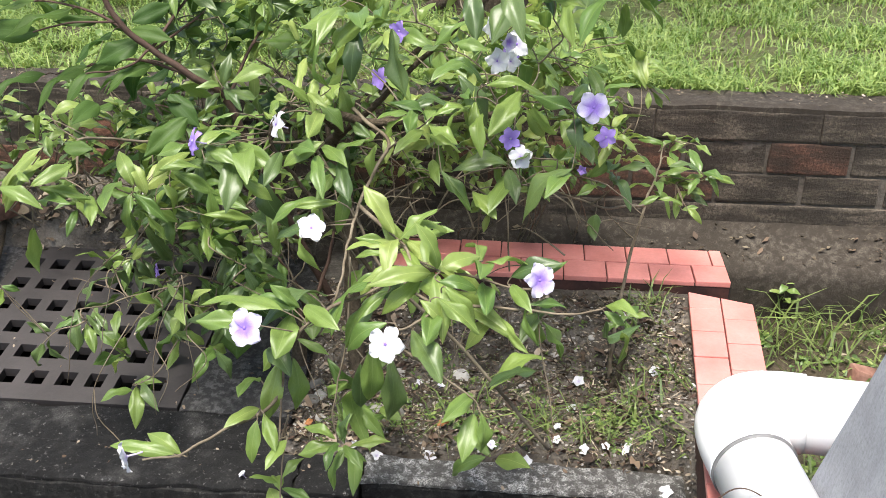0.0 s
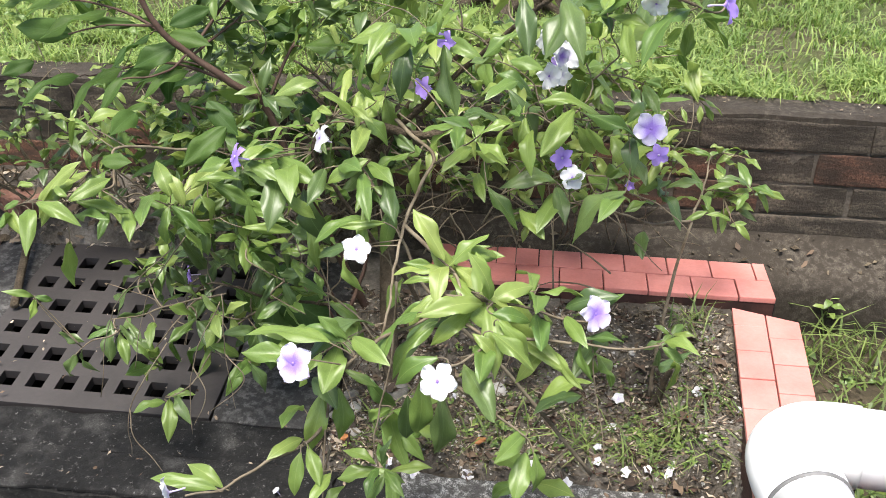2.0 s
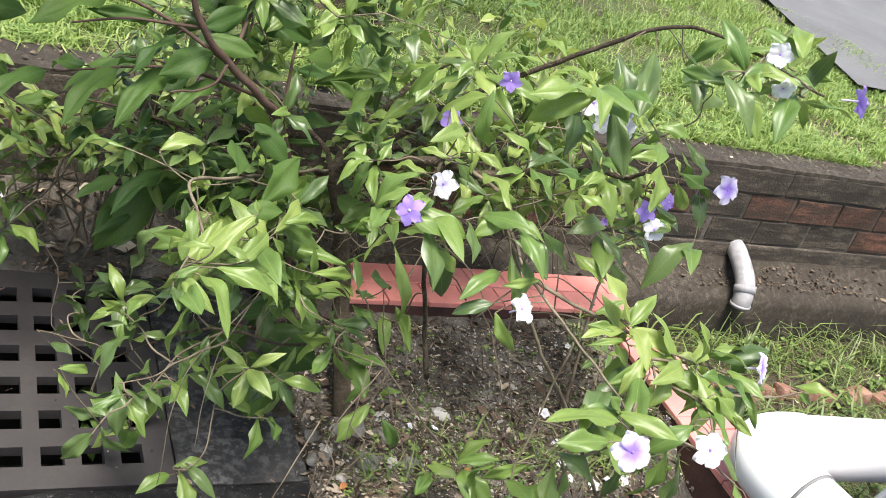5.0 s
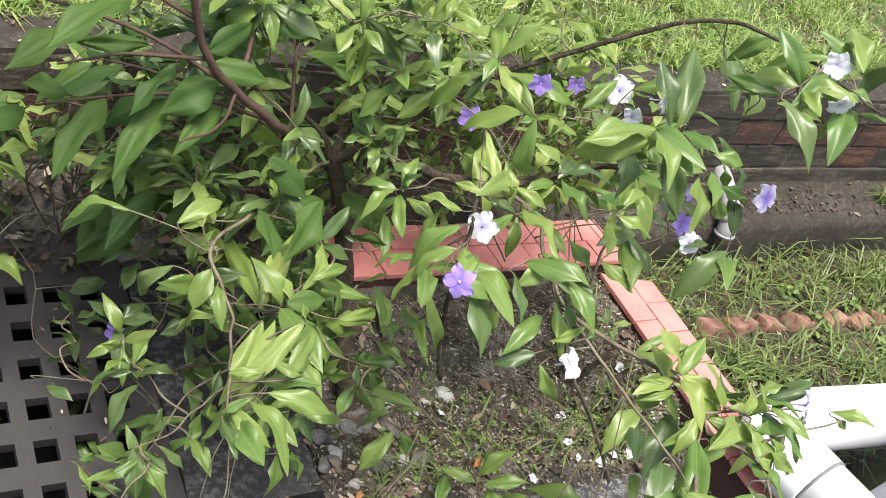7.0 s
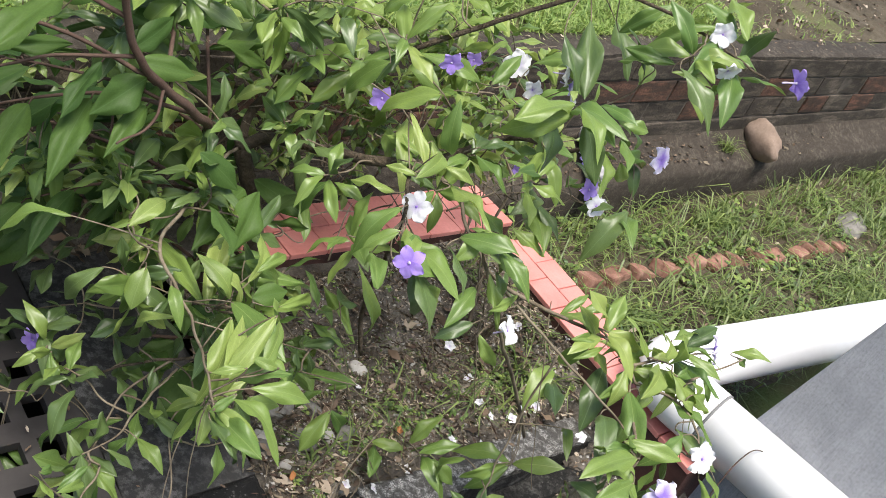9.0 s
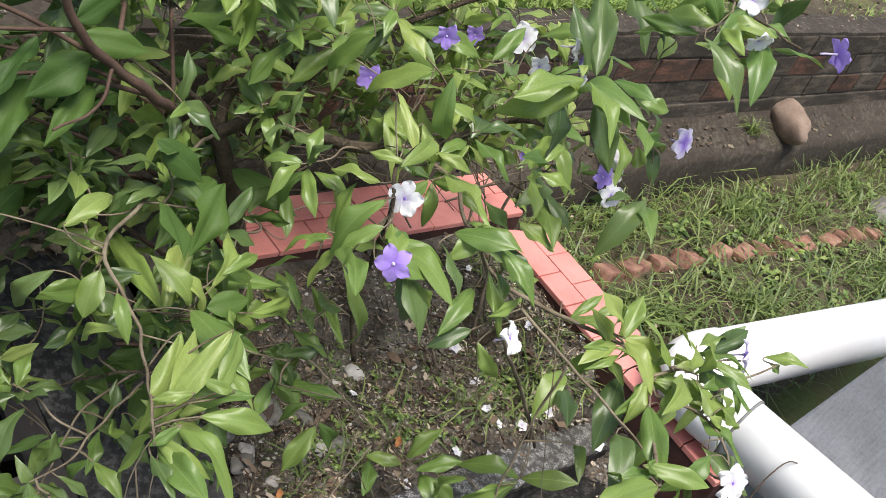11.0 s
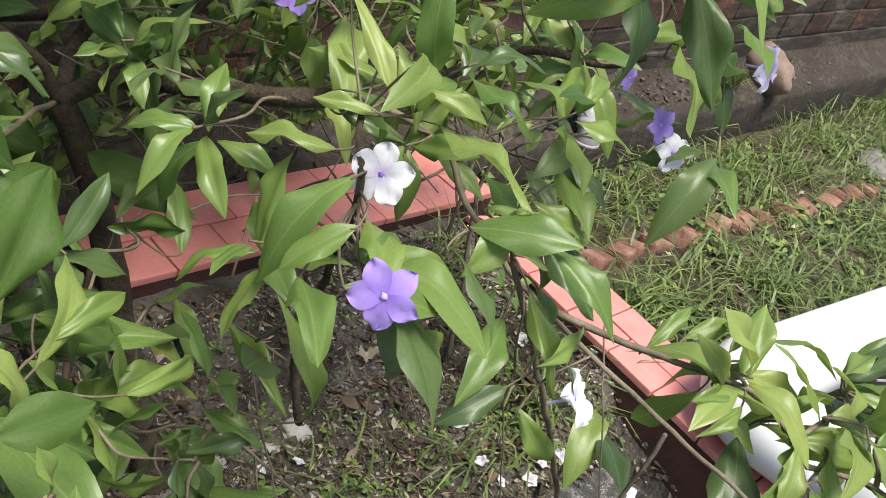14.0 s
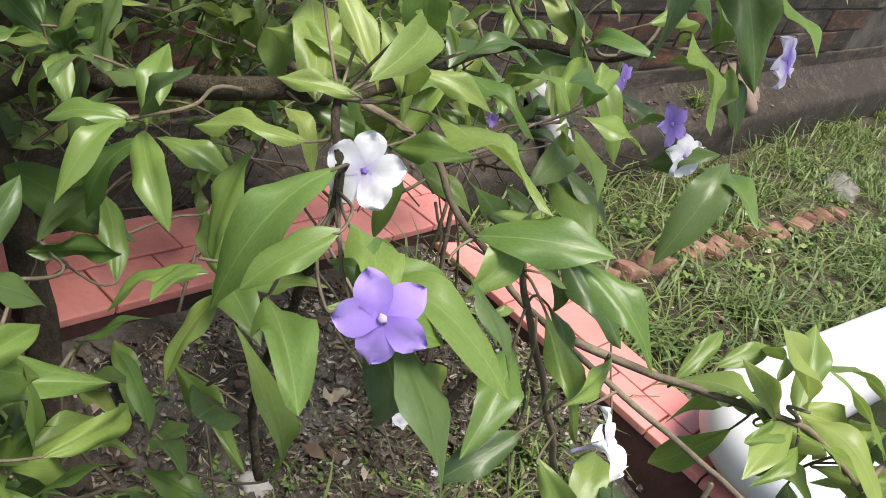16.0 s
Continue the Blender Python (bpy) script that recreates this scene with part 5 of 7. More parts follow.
leaf_between((0.060, 1.493, 1.118), (0.109, 1.419, 1.108), 0.031, 1, (-0.82, -0.52, 0.25))
leaf_between((0.067, 1.403, 1.056), (0.129, 1.355, 1.076), 0.026, 1, (-0.83, -0.49, 0.28))
leaf_between((0.078, 1.382, 1.044), (0.067, 1.344, 0.989), 0.048, 1, (-0.82, -0.48, 0.30))
leaf_between((0.068, 1.423, 1.075), (0.015, 1.406, 1.056), 0.042, 1, (-0.81, -0.51, 0.28))
leaf_between((-0.309, 1.347, 1.001), (-0.283, 1.295, 1.012), 0.025, 1, (-0.75, -0.55, 0.37))
leaf_between((-0.174, 1.378, 0.939), (-0.114, 1.351, 0.941), 0.025, 1, (-0.77, -0.52, 0.37))
leaf_between((-0.174, 1.367, 0.913), (-0.180, 1.318, 0.900), 0.028, 1, (-0.76, -0.52, 0.40))
leaf_between((-0.042, 1.436, 0.832), (0.088, 1.438, 0.788), 0.023, 1, (-0.77, -0.50, 0.40))
leaf_between((-0.030, 1.433, 0.808), (0.012, 1.424, 0.745), 0.028, 1, (-0.76, -0.50, 0.42))
leaf_between((0.036, 1.458, 0.786), (0.065, 1.418, 0.739), 0.032, 0, (-0.77, -0.49, 0.41))
leaf_between((-0.069, 1.444, 0.691), (-0.022, 1.413, 0.720), 0.031, 0, (-0.74, -0.50, 0.45))
leaf_between((0.031, 1.398, 0.707), (-0.055, 1.390, 0.632), 0.076, 0, (-0.75, -0.48, 0.46))
leaf_between((0.024, 1.418, 0.684), (0.042, 1.366, 0.695), 0.041, 1, (-0.76, -0.47, 0.45))
leaf_between((-0.781, 1.755, 0.463), (-0.870, 1.782, 0.467), 0.036, 2, (-0.36, -0.71, 0.60))
leaf_between((-0.834, 1.676, 0.529), (-0.899, 1.700, 0.505), 0.021, 2, (-0.36, -0.70, 0.61))
leaf_between((-0.787, 1.754, 0.483), (-0.835, 1.525, 0.577), 0.036, 1, (-0.40, -0.69, 0.61))
leaf_between((-0.585, 2.080, 0.184), (-0.471, 2.160, 0.230), 0.038, 2, (-0.41, -0.70, 0.58))
leaf_between((-0.837, 1.476, 0.567), (-0.748, 1.603, 0.632), 0.036, 2, (-0.43, -0.67, 0.61))
leaf_between((-0.758, 1.584, 0.543), (-0.673, 1.566, 0.585), 0.025, 1, (-0.46, -0.66, 0.60))
leaf_between((-0.746, 1.584, 0.529), (-0.618, 1.516, 0.545), 0.034, 1, (-0.47, -0.64, 0.61))
leaf_between((-0.753, 1.568, 0.510), (-0.679, 1.516, 0.467), 0.026, 1, (-0.45, -0.63, 0.63))
leaf_between((-0.729, 1.536, 0.476), (-0.654, 1.464, 0.448), 0.024, 1, (-0.47, -0.60, 0.65))
leaf_between((-0.644, 1.570, 0.426), (-0.566, 1.578, 0.450), 0.027, 1, (-0.49, -0.61, 0.62))
leaf_between((-0.881, 1.588, 0.561), (-0.894, 1.594, 0.474), 0.042, 1, (-0.37, -0.68, 0.64))
leaf_between((-0.932, 1.440, 0.662), (-0.946, 1.377, 0.657), 0.020, 1, (-0.39, -0.66, 0.64))
leaf_between((-0.922, 1.418, 0.618), (-0.986, 1.489, 0.569), 0.017, 2, (-0.36, -0.66, 0.66))
leaf_between((-0.925, 1.302, 0.723), (-0.981, 1.212, 0.668), 0.036, 2, (-0.41, -0.61, 0.67))
leaf_between((-0.971, 1.223, 0.661), (-0.920, 1.259, 0.760), 0.029, 2, (-0.43, -0.61, 0.67))
leaf_between((-0.928, 1.265, 0.651), (-0.853, 1.234, 0.673), 0.026, 1, (-0.45, -0.59, 0.68))
leaf_between((-0.948, 1.271, 0.593), (-0.984, 1.299, 0.494), 0.032, 1, (-0.37, -0.58, 0.72))
leaf_between((-0.996, 1.194, 0.689), (-0.974, 1.130, 0.696), 0.021, 2, (-0.41, -0.57, 0.71))
leaf_between((-1.002, 1.177, 0.696), (-0.983, 1.114, 0.690), 0.031, 1, (-0.41, -0.56, 0.72))
leaf_between((-1.006, 1.181, 0.683), (-1.008, 1.120, 0.695), 0.017, 0, (-0.40, -0.57, 0.72))
leaf_between((-0.874, 1.589, 0.458), (-0.812, 1.621, 0.304), 0.031, 0, (-0.37, -0.64, 0.67))
leaf_between((-0.813, 1.718, 0.218), (-0.774, 1.678, 0.187), 0.033, 1, (-0.36, -0.63, 0.69))
leaf_between((-0.861, 1.577, 0.212), (-0.928, 1.617, 0.174), 0.017, 1, (-0.32, -0.60, 0.73))
leaf_between((-0.925, 1.897, -0.025), (-0.996, 1.867, -0.078), 0.035, 0, (-0.24, -0.64, 0.73))
leaf_between((-0.907, 1.992, -0.021), (-0.923, 1.948, -0.087), 0.049, 0, (-0.26, -0.66, 0.71))
leaf_between((-0.933, 2.039, 0.005), (-0.875, 1.992, 0.020), 0.022, 0, (-0.26, -0.68, 0.68))
leaf_between((-0.950, 1.540, 0.151), (-0.994, 1.595, 0.153), 0.040, 1, (-0.28, -0.59, 0.76))
leaf_between((-0.940, 1.547, 0.132), (-1.006, 1.585, 0.060), 0.025, 2, (-0.27, -0.58, 0.77))
leaf_between((-0.950, 1.525, 0.155), (-0.951, 1.474, 0.154), 0.040, 1, (-0.30, -0.57, 0.77))
leaf_between((-0.944, 1.534, 0.164), (-0.926, 1.499, 0.208), 0.026, 1, (-0.31, -0.58, 0.76))
leaf_between((-0.981, 1.751, -0.005), (-0.930, 1.693, -0.015), 0.033, 1, (-0.26, -0.60, 0.75))
leaf_between((-0.989, 1.753, -0.022), (-0.965, 1.688, -0.071), 0.033, 1, (-0.25, -0.60, 0.76))
leaf_between((-0.873, 1.523, 0.228), (-0.923, 1.539, 0.164), 0.025, 1, (-0.33, -0.58, 0.75))
leaf_between((-0.900, 1.463, 0.301), (-0.887, 1.395, 0.310), 0.026, 1, (-0.35, -0.57, 0.74))
leaf_between((-0.913, 1.659, 0.508), (-0.995, 1.686, 0.420), 0.032, 0, (-0.31, -0.70, 0.64))
leaf_between((-0.911, 2.000, 0.169), (-0.964, 2.043, 0.120), 0.042, 0, (-0.26, -0.71, 0.65))
leaf_between((-0.912, 1.875, 0.220), (-0.873, 1.796, 0.258), 0.022, 0, (-0.30, -0.68, 0.66))
leaf_between((-0.310, 1.904, 0.173), (-0.305, 1.834, 0.129), 0.035, 1, (-0.51, -0.61, 0.61))
leaf_between((-0.613, 1.517, 0.394), (-0.535, 1.488, 0.408), 0.023, 1, (-0.50, -0.57, 0.65))
leaf_between((-0.550, 1.584, 0.308), (-0.429, 1.570, 0.242), 0.035, 1, (-0.50, -0.56, 0.65))
leaf_between((-0.523, 1.584, 0.281), (-0.475, 1.535, 0.205), 0.046, 1, (-0.50, -0.55, 0.67))
leaf_between((-0.383, 1.709, 0.319), (-0.417, 1.544, 0.343), 0.028, 1, (-0.54, -0.58, 0.62))
leaf_between((-0.526, 1.427, 0.474), (-0.541, 1.409, 0.610), 0.023, 1, (-0.56, -0.56, 0.61))
leaf_between((-0.659, 1.359, 0.743), (-0.679, 1.310, 0.737), 0.031, 1, (-0.56, -0.60, 0.57))
leaf_between((-0.582, 1.355, 0.735), (-0.521, 1.297, 0.734), 0.041, 1, (-0.61, -0.57, 0.55))
leaf_between((-0.542, 1.376, 0.679), (-0.497, 1.320, 0.578), 0.048, 0, (-0.60, -0.55, 0.59))
leaf_between((-0.382, 1.354, 0.722), (-0.354, 1.278, 0.674), 0.035, 0, (-0.67, -0.52, 0.53))
leaf_between((-0.411, 1.328, 0.688), (-0.408, 1.251, 0.618), 0.021, 1, (-0.65, -0.51, 0.56))
leaf_between((-0.435, 1.318, 0.663), (-0.480, 1.302, 0.629), 0.033, 1, (-0.63, -0.52, 0.57))
leaf_between((-0.444, 1.285, 0.616), (-0.497, 1.306, 0.578), 0.027, 0, (-0.62, -0.51, 0.60))
leaf_between((-0.440, 1.269, 0.604), (-0.426, 1.210, 0.559), 0.024, 1, (-0.64, -0.48, 0.60))
leaf_between((-0.528, 1.428, 0.279), (-0.589, 1.410, 0.204), 0.036, 1, (-0.49, -0.51, 0.70))
leaf_between((-0.454, 1.494, 0.187), (-0.382, 1.458, 0.096), 0.033, 1, (-0.52, -0.50, 0.70))
leaf_between((-0.471, 1.511, 0.239), (-0.442, 1.481, 0.270), 0.016, 1, (-0.52, -0.53, 0.67))
leaf_between((-0.502, 1.489, 0.263), (-0.562, 1.497, 0.247), 0.018, 1, (-0.50, -0.54, 0.68))
leaf_between((-0.322, 1.377, 0.163), (-0.292, 1.372, 0.248), 0.032, 1, (-0.58, -0.45, 0.67))
leaf_between((-0.370, 1.313, 0.226), (-0.312, 1.280, 0.277), 0.029, 1, (-0.59, -0.43, 0.68))
leaf_between((-0.366, 1.305, 0.225), (-0.372, 1.256, 0.213), 0.027, 1, (-0.58, -0.43, 0.70))
leaf_between((-0.358, 1.304, 0.217), (-0.301, 1.231, 0.189), 0.031, 1, (-0.59, -0.41, 0.70))
leaf_between((-0.290, 1.404, 0.103), (-0.329, 1.461, 0.090), 0.029, 1, (-0.55, -0.46, 0.69))
leaf_between((-0.338, 1.440, 0.094), (-0.368, 1.398, 0.070), 0.031, 1, (-0.54, -0.46, 0.71))
leaf_between((-0.080, 1.280, 0.113), (-0.173, 1.365, 0.148), 0.041, 1, (-0.63, -0.40, 0.67))
leaf_between((-0.076, 1.278, 0.114), (-0.012, 1.207, 0.165), 0.041, 2, (-0.66, -0.36, 0.66))
leaf_between((-0.090, 1.277, 0.113), (-0.187, 1.286, 0.062), 0.034, 1, (-0.62, -0.38, 0.68))
leaf_between((-0.166, 1.218, 0.557), (-0.174, 1.267, 0.452), 0.031, 1, (-0.70, -0.42, 0.57))
leaf_between((-0.249, 1.172, 0.626), (-0.260, 1.190, 0.676), 0.030, 2, (-0.72, -0.43, 0.55))
leaf_between((-0.242, 1.265, 0.608), (-0.191, 1.259, 0.655), 0.018, 1, (-0.71, -0.46, 0.53))
leaf_between((-0.209, 1.247, 0.625), (-0.163, 1.224, 0.655), 0.021, 1, (-0.73, -0.44, 0.53))
leaf_between((-0.256, 1.167, 0.619), (-0.260, 1.118, 0.611), 0.018, 2, (-0.72, -0.41, 0.57))
leaf_between((-0.200, 1.196, 0.596), (-0.075, 1.122, 0.582), 0.029, 2, (-0.74, -0.39, 0.55))
leaf_between((-0.177, 1.143, 0.584), (-0.039, 1.023, 0.565), 0.035, 2, (-0.76, -0.35, 0.55))
leaf_between((-0.255, 1.095, 0.642), (-0.308, 1.053, 0.608), 0.026, 2, (-0.72, -0.38, 0.58))
leaf_between((-0.082, 1.084, 0.564), (-0.120, 1.043, 0.533), 0.025, 2, (-0.75, -0.34, 0.56))
leaf_between((-0.070, 1.080, 0.565), (-0.033, 1.006, 0.544), 0.021, 2, (-0.77, -0.32, 0.55))
leaf_between((-0.025, 1.116, 0.588), (0.013, 1.125, 0.648), 0.032, 1, (-0.78, -0.36, 0.51))
leaf_between((0.000, 1.138, 0.555), (-0.016, 1.064, 0.563), 0.036, 0, (-0.77, -0.34, 0.54))
leaf_between((-0.026, 1.065, 0.597), (-0.027, 1.011, 0.552), 0.014, 1, (-0.78, -0.32, 0.54))
leaf_between((-0.256, 1.129, 0.609), (-0.297, 1.093, 0.536), 0.060, 0, (-0.71, -0.39, 0.59))
leaf_between((-0.014, 1.351, 0.329), (-0.059, 1.339, 0.285), 0.049, 1, (-0.68, -0.42, 0.60))
leaf_between((-0.029, 1.324, 0.312), (-0.050, 1.274, 0.309), 0.042, 0, (-0.69, -0.40, 0.60))
leaf_between((-0.307, 1.045, 0.651), (-0.324, 0.981, 0.602), 0.041, 1, (-0.73, -0.35, 0.59))
leaf_between((-0.374, 1.036, 0.629), (-0.416, 0.979, 0.633), 0.038, 0, (-0.70, -0.36, 0.61))
leaf_between((-0.420, 0.930, 0.661), (-0.492, 0.963, 0.645), 0.041, 1, (-0.70, -0.34, 0.63))
leaf_between((-0.387, 0.959, 0.633), (-0.432, 0.971, 0.659), 0.021, 1, (-0.71, -0.34, 0.62))
leaf_between((-0.451, 0.902, 0.651), (-0.494, 0.916, 0.620), 0.033, 1, (-0.69, -0.32, 0.65))
leaf_between((-0.242, 1.143, 0.435), (-0.286, 1.092, 0.469), 0.022, 1, (-0.68, -0.37, 0.63))
KEY = len(LEAVES)


def sprig(x, y, z, n=6, size=0.085, hue=1, lean=(0, 0, 0.5), twig=True):
    """A shoot with its leaves round the tip, on a twig from the nearest wood."""
    tip = Vector((x, y, z))
    if twig and NODES:
        near = min(NODES, key=lambda p: (p - tip).length + max(0, p.z - tip.z) * 0.6)
        if (near - tip).length > 0.02:
            midp = near.lerp(tip, 0.55) + Vector((rnd.uniform(-1, 1), rnd.uniform(-1, 1), 0.3 - 0.5 * (near - tip).length)) * 0.03
            far = (near - tip).length > 0.16
            bow = Vector((rnd.uniform(-1, 1), rnd.uniform(-1, 1), rnd.uniform(-1, 0.4))) * (near - tip).length * 0.12
            limb([near, near.lerp(midp, 0.5) + bow, midp, tip - bow * 0.2, tip], 0.0014 if far else 0.0021, 0.0010, "twig", "twig", n=4)
        ax = (tip - near).normalized() * 0.6 + Vector(lean)
    else:
        ax = Vector(lean) + Vector((rnd.uniform(-0.4, 0.4), rnd.uniform(-0.4, 0.4), 0))
    ax.normalize()
    u = ax.orthogonal().normalized()
    w = ax.cross(u)
    a0 = rnd.uniform(0, 6.28)
    for i in range(n):
        a = a0 + 2.4 * i
        out = u * math.cos(a) + w * math.sin(a)
        open_ = 0.55 + 0.75 * (i + 0.5) / n
        d = ax * math.cos(open_ * 1.15) + out * math.sin(open_ * 1.15) + Vector((0, 0, -0.22 * open_))
        ln = size * rnd.uniform(0.80, 1.26)
        b = tip - ax * (0.045 * i / n) + out * 0.004
        f = ax * 0.9 - out * 0.4 + Vector((0, 0, 0.7)) + Vector((rnd.uniform(-1, 1), rnd.uniform(-1, 1), rnd.uniform(-1, 1))) * 0.3
        h = hue if rnd.random() < 0.72 else max(0, min(2, hue + rnd.choice((-1, 1))))
        m = leaf_pose(b, b + d.normalized() * ln, ln * rnd.uniform(0.27, 0.37), f)
        if not in_the_way(m):
            LEAVES.append((LEAF[h][rnd.randrange(4)], m))


BLOOMS = []


def bloom(at, facing, c, size=0.022, spin=0.0, cup=0.0):
    BLOOMS.append((at, facing, c, size, spin, cup))
    open_to(at, facing)


bloom((-0.635, 1.306, 0.764), (-0.85, -0.45, 0.35), "purple", 0.0265, 0.3, 0)
bloom((-0.516, 1.441, 0.751), (-0.75, -0.5, 0.45), "white", 0.0275, 1.0, 0.1)
bloom((-0.413, 1.240, 0.632), (0.35, -0.6, 0.65), "white", 0.027, 0.5, 0.30)
bloom((-0.431, 0.865, 0.653), (-0.25, -0.85, 0.4), "pale", 0.029, 0.2, 0)
bloom((-0.234, 0.911, 0.608), (-0.2, -0.85, 0.45), "white", 0.029, 0.7, 0)
bloom((0.082, 1.419, 0.814), (0.05, -0.92, 0.35), "pale", 0.031, 0.4, 0)
bloom((0.125, 1.606, 0.688), (0.1, -0.95, 0.2), "purple", 0.024, 0.2, 0)
bloom((-0.067, 1.444, 0.738), (-0.2, -0.7, 0.35), "purple", 0.023, 0.2, 0.2)
bloom((-0.047, 1.424, 0.710), (-0.3, -0.75, 0.3), "white", 0.024, 1.2, 0.1)
bloom((-0.007, 1.081, 0.635), (0.45, -0.65, 0.45), "pale", 0.029, 0.1, 0.2)
bloom((0.158, 1.298, 1.067), (0.85, -0.4, 0.2), "purple", 0.031, 0.6, 0.3)
bloom((-0.363, 1.764, 0.747), (-0.5, -0.8, 0.1), "purple", 0.026, 0.9, 0.2)
bloom((-0.079, 1.839, 0.787), (-0.4, -0.8, 0), "purple", 0.022, 0.8, 0.3)
bloom((-0.065, 1.735, 0.840), (-0.4, -0.8, 0.3), "white", 0.031, 0.1, 0)
bloom((-0.076, 1.666, 0.823), (-0.2, -0.8, 0.1), "white", 0.023, 0.8, 0.3)
bloom((-0.600, 0.783, 0.473), (-0.85, -0.4, -0.1), "white", 0.024, 0.5, 0.3)
bloom((-0.940, 1.798, 0.221), (-0.8, -0.5, 0.1), "purple", 0.025, 0.3, 0.35)
bloom((0.071, 1.433, 1.088), (-0.5, -0.6, 0.2), "white", 0.026, 0.9, 0.4)
bloom((0.062, 1.382, 1.043), (-0.2, -0.7, -0.4), "white", 0.024, 0.2, 0.3)
bloom((-0.308, 1.683, 0.875), (-0.4, -0.8, 0), "purple", 0.024, 0.8, 0.3)
bloom((-0.111, 1.585, 0.911), (0.5, -0.7, 0.3), "white", 0.024, 0.3, 0.35)
bloom((-0.101, 1.556, 0.855), (0.4, -0.8, 0.1), "white", 0.026, 1.3, 0.35)
bloom((-0.082, 1.585, 0.885), (0.6, -0.6, 0), "pale", 0.02, 0.3, 0.5)
bloom((0.091, 1.744, 0.557), (-0.2, -0.8, 0.2), "purple", 0.013, 0.3, 0.6)
bloom((-1.172, 2.273, 0.220), (-0.2, -0.7, 0.5), "white", 0.024, 0.3, 0)

# shoots of the front and the right
sprig(-0.812, 1.468, 0.553, 6, 0.085, 1)
# low left shoots: dark leaf colour stands in for the shade under the shrub
sprig(-1.102, 1.681, 0.246, 6, 0.075, 0)
sprig(-0.839, 1.639, 0.274, 6, 0.08, 0)
sprig(-0.834, 1.541, 0.267, 5, 0.08, 0)
sprig(-0.977, 1.471, 0.268, 5, 0.075, 0, (0, 0, -0.2))
sprig(-1.037, 1.376, 0.265, 3, 0.08, 0, (0, 0, -0.3))
sprig(-0.976, 1.597, 0.349, 6, 0.08, 0)
sprig(-0.361, 1.550, 0.687, 5, 0.08, 1)
sprig(-0.203, 1.631, 0.857, 6, 0.085, 1)
sprig(0.044, 1.458, 0.804, 6, 0.075, 1)
sprig(-0.230, 1.692, 0.643, 5, 0.08, 1)
sprig(0.160, 1.727, 0.567, 6, 0.075, 1)
sprig(0.346, 2.097, 0.506, 6, 0.07, 1)
sprig(0.383, 1.925, 0.493, 6, 0.07, 1)
sprig(0.287, 1.955, 0.461, 6, 0.07, 1)
sprig(0.354, 1.964, 0.425, 5, 0.065, 1)
sprig(0.210, 1.891, 0.756, 7, 0.08, 2)
sprig(0.109, 1.784, 0.711, 6, 0.08, 1)
sprig(-0.107, 1.714, 0.645, 6, 0.085, 1)
sprig(-0.007, 1.840, 0.855, 6, 0.08, 2)
sprig(-0.348, 1.775, 0.872, 6, 0.09, 1)
sprig(-0.036, 1.586, 0.878, 6, 0.085, 1)
sprig(0.004, 1.494, 0.955, 5, 0.085, 1)
sprig(0.145, 1.415, 1.029, 6, 0.085, 1)
sprig(0.204, 1.528, 1.045, 6, 0.085, 1)
sprig(0.004, 1.428, 1.046, 6, 0.09, 1)
sprig(-0.221, 1.458, 0.768, 6, 0.085, 1)
sprig(-0.268, 1.571, 0.759, 6, 0.085, 1)
sprig(-0.150, 1.526, 0.787, 6, 0.085, 1)
sprig(0.025, 1.550, 0.660, 6, 0.08, 1)
sprig(0.215, 1.683, 0.225, 6, 0.05, 1)
sprig(-0.25, 1.16, 0.665, 6, 0.10, 2, (0.2, -0.3, 0.6))
sprig(-0.17, 1.07, 0.650, 6, 0.10, 2, (0.4, -0.3, 0.5))
sprig(-0.10, 1.12, 0.645, 5, 0.095, 2, (0.5, 0, 0.5))
sprig(-1.16, 2.24, 0.235, 6, 0.07, 1, (0, -0.3, 0.6))
sprig(-1.10, 2.20, 0.25, 5, 0.07, 1, (0.3, -0.3, 0.5))
# two low shoots hanging before the kerb
limb([(-0.413, 0.920, 0.396), (-0.426, 1.040, 0.368), (-0.433, 1.028, 0.312), (-0.437, 0.992, 0.250), (-0.428, 0.953, 0.219)], 0.0020, 0.0012, "twig", "twig")
sprig(-0.437, 0.998, 0.262, 5, 0.066, 1, (0, -0.3, 0.7), twig=False)
sprig(-0.428, 0.953, 0.219, 6, 0.066, 1, (0, -0.3, 0.3), twig=False)
limb([(-0.334, 1.180, 0.610), (-0.345, 1.175, 0.450), (-0.370, 1.150, 0.310), (-0.365, 1.141, 0.240)], 0.0022, 0.0013, "twig", "twig")
sprig(-0.367, 1.143, 0.240, 8, 0.070, 1, (0.1, -0.4, 0.4), twig=False)
# shoots higher up and behind, towards the wall
vol = random.Random(5)
for k in range(18):
    sprig(vol.uniform(-0.30, 0.19), vol.uniform(1.68, 1.95), vol.uniform(0.56, 0.80), 7, 0.072, vol.choice((1, 2, 2, 1)))
for k in range(26):
    sprig(vol.uniform(-0.40, 0.20), vol.uniform(1.95, 2.24), vol.uniform(0.50, 0.80), 8, 0.062, vol.choice((1, 2, 1, 2)))
for k in range(46):
    x, y, z = vol.uniform(-0.78, 0.20), vol.uniform(1.78, 2.24), vol.uniform(0.62, 1.06)
    if x > 0.02 and z > 0.78 or z < 0.66 and x > -0.2:
        continue
    sprig(x, y, z, 7, 0.075, vol.choice((1, 2, 2, 1)))
